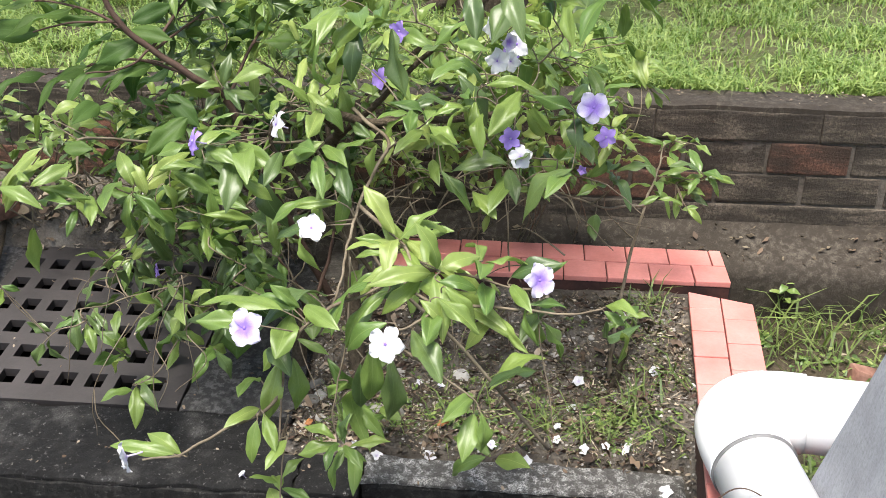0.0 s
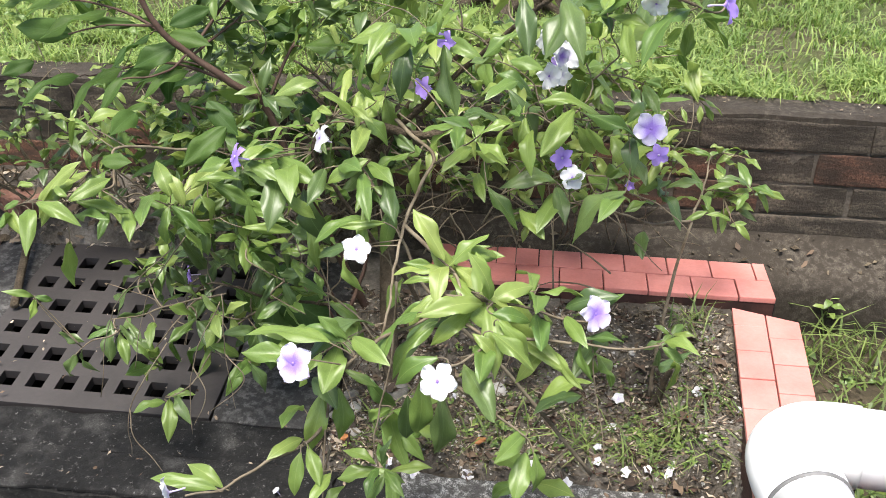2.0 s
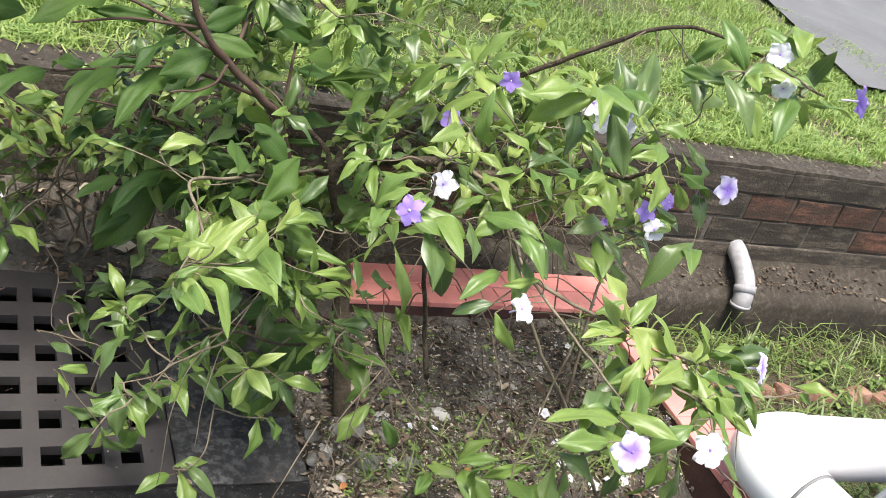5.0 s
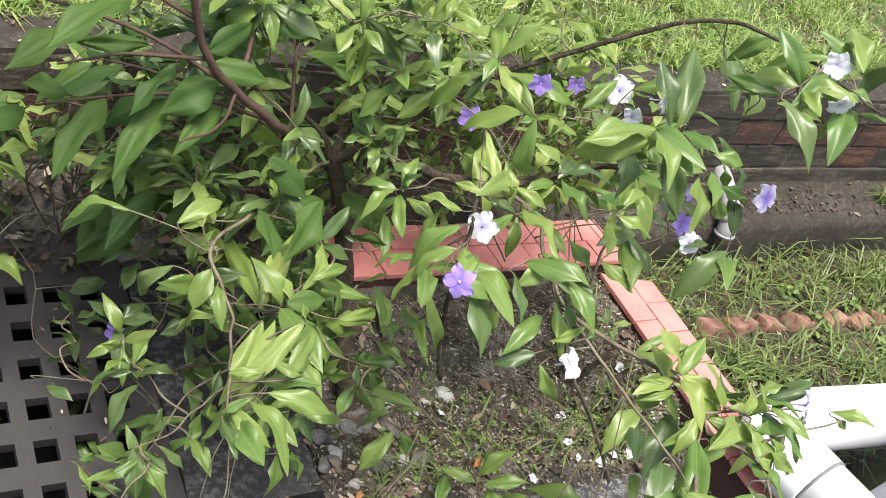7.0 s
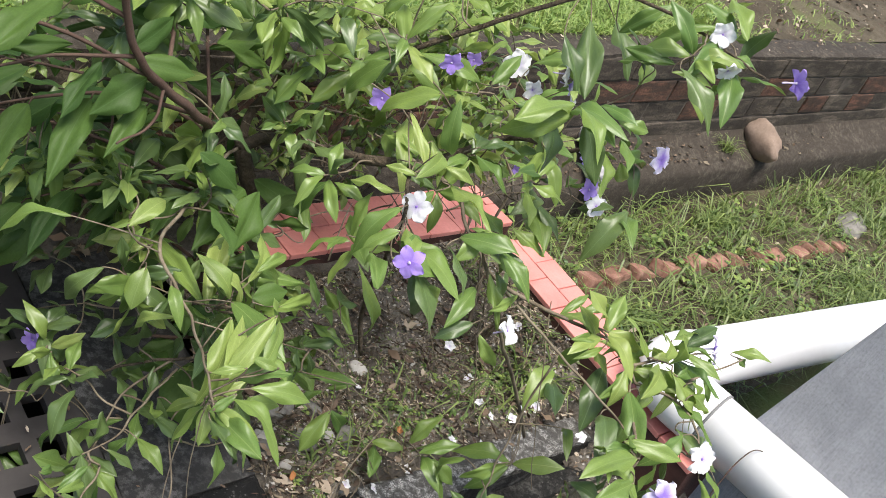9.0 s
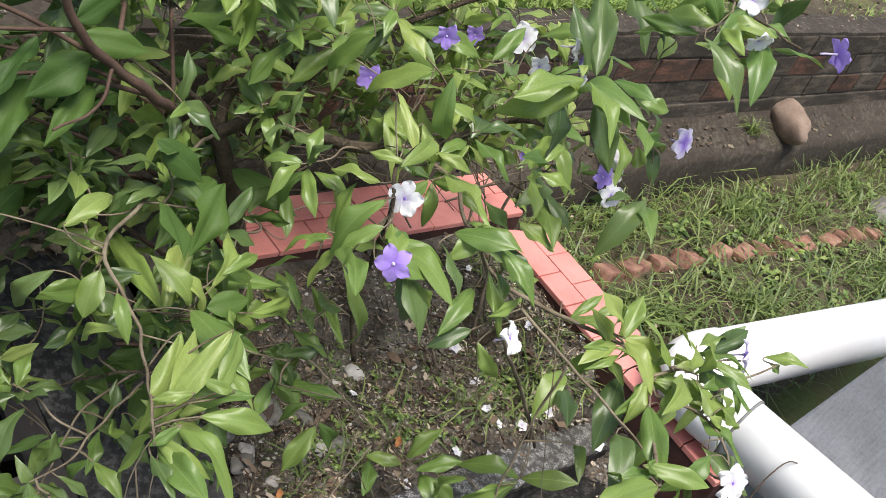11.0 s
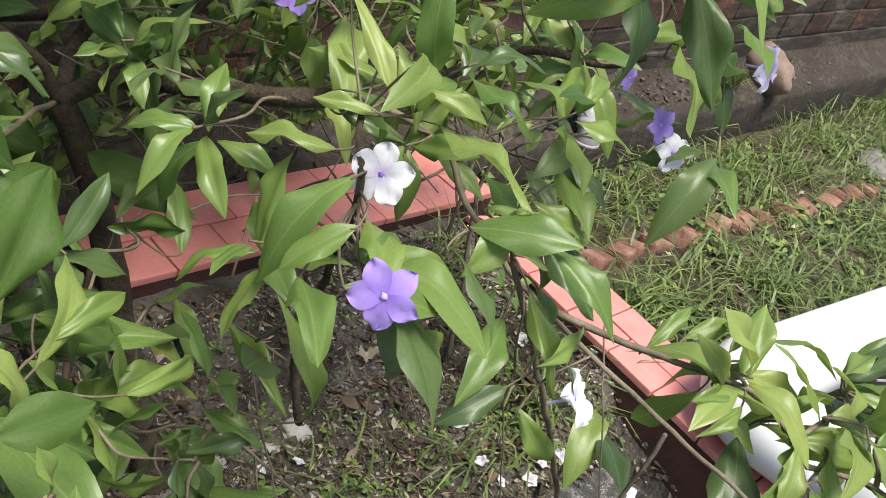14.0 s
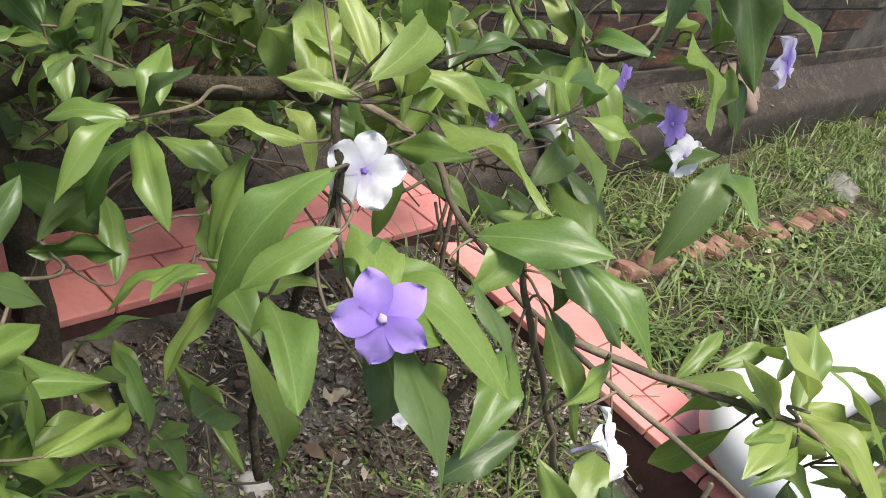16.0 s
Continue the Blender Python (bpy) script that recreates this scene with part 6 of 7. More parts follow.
for k in range(34):
    x, y, z = vol.uniform(-1.75, -0.62), vol.uniform(1.84, 2.2), vol.uniform(0.36, 0.64)
    limb([(x + vol.uniform(-0.3, 0.3), vol.uniform(2.22, 2.27), 0.08), (x + vol.uniform(-0.2, 0.2), 0.4 * y + 1.33, z * 0.75), (x + vol.uniform(-0.06, 0.06), y + 0.05, z * 1.08), (x, y, z)], 0.0026, 0.0013, 'stem', 'twig', nodes=False, n=4)
    sprig(x, y, z, 8, 0.075, vol.choice((1, 1, 2, 0)), twig=False)
for k in range(26):
    x, y, z = vol.uniform(-0.88, -0.50), vol.uniform(1.50, 1.82), vol.uniform(0.44, 0.74)
    if z > 0.72 and y < 1.3 or z < 0.66 and x > -0.55:
        continue
    sprig(x, y, z, 7, 0.075, vol.choice((1, 0, 1, 0)))
# upper left shoots: mostly the dark leaf colour, to paint in their shade
for k in range(14):
    x, y, z = vol.uniform(-0.90, -0.40), vol.uniform(1.72, 2.05), vol.uniform(0.78, 1.05)
    sprig(x, y, z, 6, 0.09, vol.choice((0, 1, 0)))

for k in range(28):
    x, y, z = vol.uniform(-1.02, -0.52), vol.uniform(1.46, 1.92), vol.uniform(0.20, 0.50)
    sprig(x, y, z, 6, 0.07, vol.choice((0, 1, 0, 1, 2)), (0, -0.2, 0.1))

# leaf stalks of the larger leaves, back to the nearest wood
stalks = bmesh.new()
for (me, *_), m in LEAVES[:KEY]:
    b = m.translation
    near = min(NODES, key=lambda p: (p - b).length)
    if 0.004 < (near - b).length < 0.16:
        run = m.col[1].xyz.normalized()
        pts = smooth_path([near, near.lerp(b, 0.6) - run * 0.008, b, b + run * 0.006], 3)
        one = tube(pts, [0.0014 - 0.0006 * i / len(pts) for i in range(len(pts))], 5)
        me_ = bpy.data.meshes.new("stalk")
        one.to_mesh(me_)
        one.free()
        stalks.from_mesh(me_)
        bpy.data.meshes.remove(me_)
tagged(part("leaf_stalk", stalks, MAT["twig"], shrub, "thin pale leaf stalks", True), kind="stuff")

for (me, *_), m in LEAVES[:300]:
    ob = new("leaf", me)
    ob.parent = shrub
    ob.matrix_parent_inverse = BASE[shrub].inverted()
    ob.matrix_basis = m
joined("foliage", LEAVES[300:], shrub, "dense smaller leaves of the shrub")


# flowers: a tube with five lobes
def petal_mesh(mat, ruffle=1.0, point=0.0):
    verts, faces, uvs = [], [], []
    prof = [(0.0, 0.08), (0.15, 0.20), (0.35, 0.335), (0.55, 0.415), (0.70, 0.42), (0.82, 0.36), (0.91, 0.245), (0.97, 0.12), (1.0, 0.02)]
    for t, w in prof:
        w *= 1 - 0.12 * point - 0.8 * point * max(0, t - 0.5)
        for s in (-1, -0.5, 0, 0.5, 1):
            verts.append((s * w, t, 0.14 * t - 0.28 * t * t + ruffle * (0.10 * math.sin(4 * s + 6 * t) * t + 0.06 * math.sin(9 * s + 2) * t * t) + 0.14 * abs(s) * w))
            uvs.append((0.5 + 0.5 * s, t))
    for j in range(len(prof) - 1):
        for i in range(4):
            a = j * 5 + i
            faces.append((a, a + 1, a + 6, a + 5))
    me = bpy.data.meshes.new("petal")
    me.from_pydata(verts, [], faces)
    uv = me.uv_layers.new(name="UVMap")
    for lp in me.loops:
        uv.data[lp.index].uv = uvs[lp.vertex_index]
    for f in me.polygons:
        f.use_smooth = True
    me.materials.append(mat)
    return me


PETAL = {c: petal_mesh(MAT["petal_" + c], r, q) for c, r, q in (("white", 1.5, 0.0), ("pale", 1.3, 0.0), ("purple", 1.0, 0.75))}
TUBE = {}
for c in PETAL:
    bm = tube(smooth_path([(0, 0, -0.95), (0.02, 0, -0.6), (0, 0, -0.15), (0, 0, 0.04)], 4), [0.06] * 4 + [0.055] * 5 + [0.075, 0.085, 0.09, 0.06], 8)
    TUBE[c] = mesh_of("flower", bm, MAT["petal_white"], True)


bm = bmesh.new()
bmesh.ops.create_icosphere(bm, subdivisions=2, radius=1)
for v in bm.verts:
    v.co = Vector((v.co.x * 0.10 * (1 + 0.3 * math.sin(5 * math.atan2(v.co.y, v.co.x))), v.co.y * 0.10, 0.05 + v.co.z * 0.07))
EYE_SPOT = mesh_of("eye", bm, MAT["petal_white"], True)
bm = bmesh.new()
bmesh.ops.create_icosphere(bm, subdivisions=2, radius=1)
for v in bm.verts:
    a = math.atan2(v.co.y, v.co.x)
    v.co = Vector((v.co.x * 0.085 * (1 + 0.35 * math.sin(5 * a)), v.co.y * 0.085 * (1 + 0.35 * math.sin(5 * a)), 0.045 + v.co.z * 0.03))
THROAT = mesh_of("eye", bm, MAT["petal_pale"], True)


def flower_pose(at, facing, size, spin):
    z = Vector(facing).normalized()
    x = z.orthogonal().normalized()
    return Matrix.Translation(at) @ Matrix((x, z.cross(x), z)).transposed().to_4x4() @ Matrix.Rotation(spin, 4, "Z") @ Matrix.Diagonal((size, size, size, 1))


def lobes(parent, c, cup=0.0):
    for i in range(5):
        p = new("petal", PETAL[c])
        p.parent = parent
        p.matrix_basis = Matrix.Rotation(6.28319 * i / 5 + rnd.uniform(-0.06, 0.06), 4, "Z") @ Matrix.Rotation(cup + rnd.uniform(-0.13, 0.13), 4, "X") @ Matrix.Rotation(rnd.uniform(-0.14, 0.14), 4, "Y") @ Matrix.Diagonal((rnd.uniform(0.95, 1.12), 1, 1, 1))


def flower(at, facing, c, size=0.022, spin=0.0, cup=0.0):
    ob = new("flower", TUBE[c])
    ob["label"] = {"white": "white five-lobed flower", "pale": "pale lilac five-lobed flower", "purple": "violet five-lobed flower with a white eye"}[c]
    under(ob, shrub)
    ob.matrix_basis = flower_pose(at, facing, size, spin)
    lobes(ob, c, cup)
    e = new("eye", EYE_SPOT if c == "purple" else THROAT)
    e.parent = ob
    e["label"] = "small white eye of the flower" if c == "purple" else "lilac throat of the flower"


for b in BLOOMS:
    flower(*b)


# ---- the broad-leaved plant ----
broad = thing("broad_leaved_plant", (-0.52, 1.86, 0.05), "tall plant with large dark green leaves on dark stems", "plant")
limb([(-0.500, 1.900, 0.050), (-0.589, 1.856, 0.292), (-0.658, 1.771, 0.535), (-0.711, 1.765, 0.680), (-0.770, 1.728, 0.749), (-0.850, 1.710, 0.813), (-0.907, 1.700, 0.870), (-0.938, 1.699, 0.936), (-0.998, 1.669, 1.156)], 0.011, 0.005, "stem", "dark_stem", broad, False)
limb([(-0.838, 1.711, 0.814), (-0.799, 1.810, 0.841), (-0.780, 1.877, 0.855)], 0.0035, 0.0018, "stem", "dark_stem", broad, False)
limb([(-0.907, 1.702, 0.873), (-1.012, 1.720, 0.863), (-1.115, 1.720, 0.840)], 0.0035, 0.0018, "stem", "dark_stem", broad, False)
limb([(-0.850, 1.710, 0.813), (-0.889, 1.656, 0.786), (-0.962, 1.614, 0.784)], 0.003, 0.0018, "stem", "dark_stem", broad, False)
limb([(-0.765, 2.102, 0.579), (-0.831, 2.077, 0.551), (-0.873, 2.006, 0.482)], 0.003, 0.0018, "stem", "dark_stem", broad, False)
limb([(-0.739, 2.056, 0.561), (-0.767, 1.994, 0.536), (-0.785, 1.945, 0.519)], 0.003, 0.0018, "stem", "dark_stem", broad, False)


def broad_leaf(base, tip, width, facing):
    f = Vector(facing) * 0.9 + Vector((0, 0, 0.3)) + Vector((rnd.uniform(-1, 1), rnd.uniform(-1, 1), rnd.uniform(-1, 1))) * 0.15
    ob = new("leaf", BROAD[rnd.randrange(3)][0])
    under(ob, broad)
    ob.matrix_basis = leaf_pose(base, tip, width, f)


broad_leaf((-1.173, 1.861, 0.796), (-1.332, 1.869, 0.810), 0.058, (0.46, -0.85, 0.26))
broad_leaf((-1.295, 1.889, 0.716), (-1.355, 1.839, 0.699), 0.040, (0.48, -0.83, 0.29))
broad_leaf((-0.980, 1.760, 0.857), (-1.092, 1.760, 0.854), 0.027, (0.40, -0.88, 0.26))
broad_leaf((-0.898, 1.741, 0.862), (-0.810, 1.773, 0.900), 0.042, (0.33, -0.91, 0.26))
broad_leaf((-0.771, 1.923, 0.852), (-0.628, 1.912, 0.810), 0.058, (0.25, -0.93, 0.27))
broad_leaf((-0.895, 1.728, 0.848), (-0.799, 1.701, 0.841), 0.040, (0.34, -0.90, 0.28))
broad_leaf((-0.879, 1.717, 0.826), (-0.972, 1.684, 0.785), 0.054, (0.37, -0.88, 0.29))
broad_leaf((-0.801, 1.649, 0.732), (-0.726, 1.609, 0.678), 0.046, (0.31, -0.88, 0.35))
broad_leaf((-0.735, 1.564, 0.713), (-0.809, 1.483, 0.657), 0.050, (0.32, -0.87, 0.38))
broad_leaf((-0.881, 1.476, 0.768), (-0.884, 1.373, 0.773), 0.042, (0.39, -0.85, 0.35))
broad_leaf((-0.887, 1.319, 0.735), (-0.829, 1.314, 0.741), 0.031, (0.40, -0.83, 0.38))
broad_leaf((-0.748, 2.420, 0.604), (-0.619, 2.405, 0.596), 0.051, (-0.35, -0.84, 0.42))
broad_leaf((-0.728, 2.246, 0.555), (-0.911, 2.297, 0.532), 0.019, (-0.31, -0.82, 0.47))
broad_leaf((-0.753, 2.164, 0.561), (-0.630, 1.959, 0.586), 0.058, (-0.39, -0.78, 0.49))
broad_leaf((-0.656, 2.373, 0.494), (-0.531, 2.347, 0.597), 0.038, (-0.39, -0.81, 0.44))
broad_leaf((-0.377, 2.352, 0.582), (-0.491, 2.462, 0.565), 0.040, (-0.44, -0.80, 0.42))
broad_leaf((-0.349, 2.419, 0.644), (-0.230, 2.271, 0.579), 0.063, (-0.49, -0.77, 0.40))
broad_leaf((-0.551, 2.088, 0.659), (-0.446, 1.954, 0.776), 0.031, (-0.49, -0.76, 0.43))
broad_leaf((-0.468, 1.996, 0.673), (-0.547, 2.009, 0.705), 0.032, (-0.48, -0.76, 0.44))
broad_leaf((-0.674, 2.057, 0.524), (-0.816, 2.176, 0.447), 0.023, (-0.36, -0.78, 0.52))
broad_leaf((-0.767, 2.066, 0.482), (-0.869, 2.071, 0.424), 0.039, (-0.33, -0.77, 0.54))
broad_leaf((-0.589, 2.155, 0.401), (-0.460, 1.987, 0.342), 0.081, (-0.43, -0.72, 0.54))
broad_leaf((-0.770, 1.976, 0.496), (-0.790, 1.868, 0.411), 0.109, (-0.36, -0.74, 0.57))
broad_leaf((-0.896, 2.038, 0.438), (-0.826, 1.922, 0.410), 0.081, (-0.32, -0.75, 0.57))
broad_leaf((-0.890, 1.951, 0.444), (-1.007, 1.904, 0.293), 0.097, (-0.28, -0.74, 0.61))
broad_leaf((-0.964, 2.120, 0.394), (-0.919, 2.047, 0.438), 0.028, (-0.27, -0.78, 0.56))
broad_leaf((-0.515, 1.965, 0.429), (-0.542, 2.117, 0.424), 0.050, (-0.44, -0.72, 0.53))
broad_leaf((-0.568, 2.107, 0.566), (-0.500, 2.044, 0.588), 0.042, (-0.45, -0.76, 0.47))
broad_leaf((-0.512, 2.048, 0.532), (-0.620, 2.099, 0.512), 0.021, (-0.43, -0.75, 0.50))
broad_leaf((-0.448, 2.041, 0.527), (-0.495, 1.998, 0.431), 0.037, (-0.47, -0.72, 0.51))
broad_leaf((-0.635, 1.733, 0.581), (-0.775, 1.628, 0.579), 0.069, (-0.45, -0.69, 0.57))
broad_leaf((-0.522, 1.857, 0.501), (-0.464, 1.716, 0.503), 0.054, (-0.50, -0.67, 0.55))

limb([(-0.575, 1.719, -0.02), (-0.575, 1.740, 0.067), (-0.566, 1.766, 0.117), (-0.552, 1.776, 0.150)], 0.022, 0.013, "stem", "bark", broad, False)
limb([(-0.566, 1.762, 0.105), (-0.600, 1.760, 0.185), (-0.680, 1.700, 0.255), (-0.760, 1.715, 0.263)], 0.0065, 0.003, "stem", "dark_stem", broad, False)
limb([(-0.566, 1.762, 0.105), (-0.560, 1.720, 0.215), (-0.600, 1.690, 0.330)], 0.006, 0.003, "stem", "dark_stem", broad, False)
limb([(-0.560, 1.765, 0.120), (-0.520, 1.830, 0.230), (-0.500, 1.850, 0.330)], 0.006, 0.0035, "stem", "dark_stem", broad, False)
broad_leaf((-0.695, 1.660, 0.228), (-0.697, 1.580, 0.108), 0.118, (-0.25, -0.82, 0.51))
broad_leaf((-0.689, 1.683, 0.264), (-0.545, 1.610, 0.225), 0.098, (-0.25, -0.82, 0.51))
broad_leaf((-0.707, 1.686, 0.255), (-0.795, 1.696, 0.200), 0.062, (-0.25, -0.82, 0.51))
broad_leaf((-0.647, 1.690, 0.312), (-0.725, 1.708, 0.282), 0.060, (-0.25, -0.82, 0.51))
big = random.Random(31)
for start, end in (((-0.711, 1.765, 0.680), (-0.98, 1.98, 0.70)), ((-0.770, 1.728, 0.749), (-1.12, 1.80, 0.72)), ((-0.850, 1.710, 0.813), (-1.22, 1.90, 0.86)), ((-0.938, 1.699, 0.936), (-1.30, 1.78, 0.98)),
                   ((-0.658, 1.771, 0.535), (-0.96, 1.86, 0.50)), ((-0.589, 1.856, 0.292), (-0.88, 2.00, 0.40)), ((-0.711, 1.765, 0.680), (-0.62, 2.12, 0.86)), ((-0.850, 1.710, 0.813), (-0.70, 2.02, 0.95)),
                   ((-0.658, 1.771, 0.535), (-1.06, 2.08, 0.56)), ((-0.938, 1.699, 0.936), (-0.86, 1.98, 1.06))):
    p0, p1 = Vector(start), Vector(end)
    way = smooth_path([p0, p0.lerp(p1, 0.35) + Vector((0, 0, 0.035)), p0.lerp(p1, 0.7) + Vector((big.uniform(-0.03, 0.03), 0, 0.03)), p1], 5)
    part("stem", tube(way, [0.0042 - 0.0026 * i / len(way) for i in range(len(way))], 6), MAT["dark_stem"], broad, smooth=True)
    run = (p1 - p0).normalized()
    side = run.cross(Vector((0, 0, 1))).normalized()
    for k in range(7):
        q = way[min(len(way) - 1, 3 + 2 * k)]
        d = (run * big.uniform(0.35, 0.8) + side * (1 if k % 2 else -1) * big.uniform(0.5, 1.0) + Vector((0, 0, big.uniform(-0.65, 0.02)))).normalized()
        ln = big.uniform(0.10, 0.165)
        b = q + d * 0.022 + Vector((0, 0, 0.004))
        part("stalk", tube([q, q.lerp(b, 0.5) + Vector((0, 0, 0.004)), b], 0.0013, 5), MAT["dark_stem"], broad, smooth=True)
        broad_leaf(b, b + d * ln, ln * big.uniform(0.28, 0.37), (big.uniform(-0.35, 0.35), big.uniform(-0.45, 0.1), 0.9))

# low straggling hedge of thin shoots along the foot of the wall
hedge = thing("wall_shrub", (-0.5, 2.15, 0.1), "straggling shrub of pale twigs and small yellow-green leaves", "shrub")
shoots = []
for k in range(64):
    x = big.uniform(-1.7, 0.12)
    a = Vector((x + big.uniform(-0.3, 0.3), big.uniform(2.20, 2.27), 0.10))
    top = Vector((x, big.uniform(1.92, 2.24), big.uniform(0.40, 0.84 if x < -0.1 else 0.62)))
    mid_ = a.lerp(top, 0.6) + Vector((big.uniform(-0.14, 0.14), big.uniform(-0.05, 0.02), big.uniform(-0.05, 0.08)))
    limb([a, a.lerp(mid_, 0.5) + Vector((big.uniform(-0.06, 0.06), 0, 0.02)), mid_, top], 0.0022, 0.0010, "shoot", "twig", hedge, False, 4)
    for i in range(16):
        q = mid_.lerp(top, big.uniform(0.1, 1.0))
        d = Vector((big.uniform(-1, 1), big.uniform(-1, 0.6), big.uniform(-0.4, 0.7))).normalized()
        ln = big.uniform(0.028, 0.055)
        shoots.append((LEAF[big.choice((1, 1, 2, 2, 0))][big.randrange(4)], leaf_pose(q, q + d * ln, ln * 0.38, (big.uniform(-0.4, 0.4), -0.4, 0.9))))
joined("foliage", shoots, hedge, "small yellow-green leaves")

# pale dry twigs hanging under the shrub
for k, pts in enumerate((((-0.787, 1.432, 0.538), (-0.859, 1.375, 0.432), (-0.884, 1.315, 0.285)), ((-0.811, 1.406, 0.518), (-0.918, 1.339, 0.412), (-0.944, 1.274, 0.243)),
                         ((-0.388, 1.340, 0.664), (-0.354, 1.318, 0.504), (-0.297, 1.295, 0.346)), ((-0.529, 1.515, 0.486), (-0.507, 1.428, 0.330), (-0.439, 1.347, 0.165)),
                         ((-0.095, 1.382, 0.507), (-0.156, 1.255, 0.352), (-0.181, 1.162, 0.207)), ((-0.014, 1.088, 0.606), (0.008, 1.064, 0.478), (0.031, 1.024, 0.374)))):
    limb(pts, 0.0013, 0.0008, "dry_twig", "twig", nodes=False)
for k in range(60):
    a = Vector((vol.uniform(-0.45, 0.12), vol.uniform(1.55, 1.95), vol.uniform(0.35, 0.75)))
    d = Vector((vol.uniform(-1, 1), vol.uniform(-1, 1), vol.uniform(-0.6, 0.8))).normalized()
    limb([a, a + d * 0.09 + Vector((0, 0, 0.02)), a + d * vol.uniform(0.14, 0.26)], 0.0022, 0.0009, "bare_twig", "twig", nodes=False, n=4)

limb([(0.26, 0.99, 0.10), (0.28, 1.0, 0.22), (0.335, 1.005, 0.297), (0.39, 0.99, 0.287), (0.425, 0.98, 0.24)], 0.0016, 0.001, "dry_twig", "dark_stem", nodes=False)
for k in range(3):
    a = Vector((vol.uniform(-0.82, -0.62), vol.uniform(1.14, 1.34), vol.uniform(0.42, 0.54)))
    e = a + Vector((vol.uniform(-0.08, 0.06), vol.uniform(-0.05, 0.05), vol.uniform(-0.28, -0.16)))
    m_ = a.lerp(e, 0.5) + Vector((vol.uniform(-0.03, 0.03), vol.uniform(-0.03, 0.03), 0))
    limb([a, m_, e], 0.0012, 0.0007, "dry_twig", "twig", nodes=False)
    limb([m_, m_ + Vector((vol.uniform(-0.05, 0.05), -0.01, -0.05)), m_ + Vector((vol.uniform(-0.06, 0.06), -0.02, -0.12))], 0.0012, 0.0007, "dry_twig", "twig", nodes=False)
# cut stub of a stem standing in the bed
stub = tagged(part("stem_stub", tube(smooth_path([(0.20, 1.70, 0.0), (0.208, 1.68, 0.06), (0.212, 1.665, 0.11), (0.222, 1.64, 0.165)], 4), [0.009] * 6 + [0.007] * 5 + [0.005, 0.002], 8), MAT["bark"], smooth=True),
              "brown split stub of a cut stem in the soil", "stem")


# ---- fallen leaves and a stick ----
FALLEN = leaf_mesh("fallen_leaf", MAT["fallen"], 0.3, 0.5, 0.3, 1.0, 3)[0]
for x, y, z, a, ln in ((-0.21, 1.495, 0.02, 0.6, 0.035), (-0.83, 1.21, -0.078, 2.4, 0.05), (-0.324, 1.262, -0.055, 0.2, 0.035), (-0.49, 1.49, 0.02, 4.0, 0.03), (0.52, 2.03, -0.03, 1.0, 0.05), (0.28, 1.60, 0.06, 3.1, 0.03)):
    ob = new("fallen_leaf", FALLEN)
    ob.matrix_basis = leaf_pose((x, y, z), (x + ln * math.cos(a), y + ln * math.sin(a), z + 0.004), ln * 0.45, (0.2, -0.3, 1))
    tagged(ob, "dead rust-coloured leaf fallen on the ground", "leaf", "fallen leaves")
stick = part("stick", tube(smooth_path([(-1.46, 1.86, 0.052), (-1.52, 2.05, 0.085), (-1.57, 2.22, 0.13), (-1.62, 2.30, 0.20)], 5), [0.011] * 8 + [0.008] * 8, 8), MAT["bark"], smooth=True)
tagged(stick, "dark dry stick leaning from the slab to the wall", "stick")

# weed with broad leaves at the foot of the ledge
weed = thing("weed", (0.70, 2.16, -0.045), "small upright weed with fresh green leaves by the ledge", "weed")
limb([(0.70, 2.16, -0.05), (0.703, 2.155, 0.02), (0.70, 2.15, 0.075)], 0.002, 0.0013, "stem", "twig", weed, False, 4)
for i in range(9):
    a, h = 2.4 * i, 0.015 + 0.0075 * i
    b = Vector((0.70, 2.152, h))
    ob = new("leaf", LEAF[1 if i % 2 else 2][i % 4][0])
    under(ob, weed)
    ob.matrix_basis = leaf_pose(b, b + Vector((math.cos(a), math.sin(a), 0.35)).normalized() * (0.055 - 0.002 * i), 0.020, (0.1, -0.4, 1))


# ---- fallen flowers ----
for i, (x, y) in enumerate(((0.097, 1.594), (0.066, 1.513), (-0.006, 1.41), (0.122, 1.445), (0.215, 1.453), (0.288, 1.655), (-0.085, 1.438), (-0.219, 1.424), (0.118, 1.705), (0.225, 1.85),
                            (-0.27, 1.675), (-0.216, 1.655), (-0.39, 1.43), (-0.335, 1.40), (-0.61, 1.31), (0.36, 1.55), (0.29, 1.34), (0.06, 1.465), (0.17, 1.46), (-0.638, 1.228), (-0.52, 1.242), (-0.495, 1.235))):
    z = soil_height(x, y) if y > 1.42 else -0.012 if y > 1.28 else -0.088
    ob = new("fallen_flower", TUBE["white"])
    ob.matrix_basis = flower_pose((x, y, z + 0.010), (vol.uniform(-0.7, 0.7), vol.uniform(-0.9, 0.2), 0.8), 0.0145 + 0.004 * vol.random(), vol.uniform(0, 6))
    lobes(ob, "white", vol.uniform(0.35, 1.15))
    ob.matrix_basis = ob.matrix_basis @ Matrix.Diagonal((vol.uniform(0.7, 1.15), vol.uniform(0.7, 1.15), 0.55, 1))
    tagged(ob, "wilted white flower fallen on the ground" if y > 1.42 or y < 1.28 else "wilted white flower fallen on the kerb", "flower", "fallen flowers")


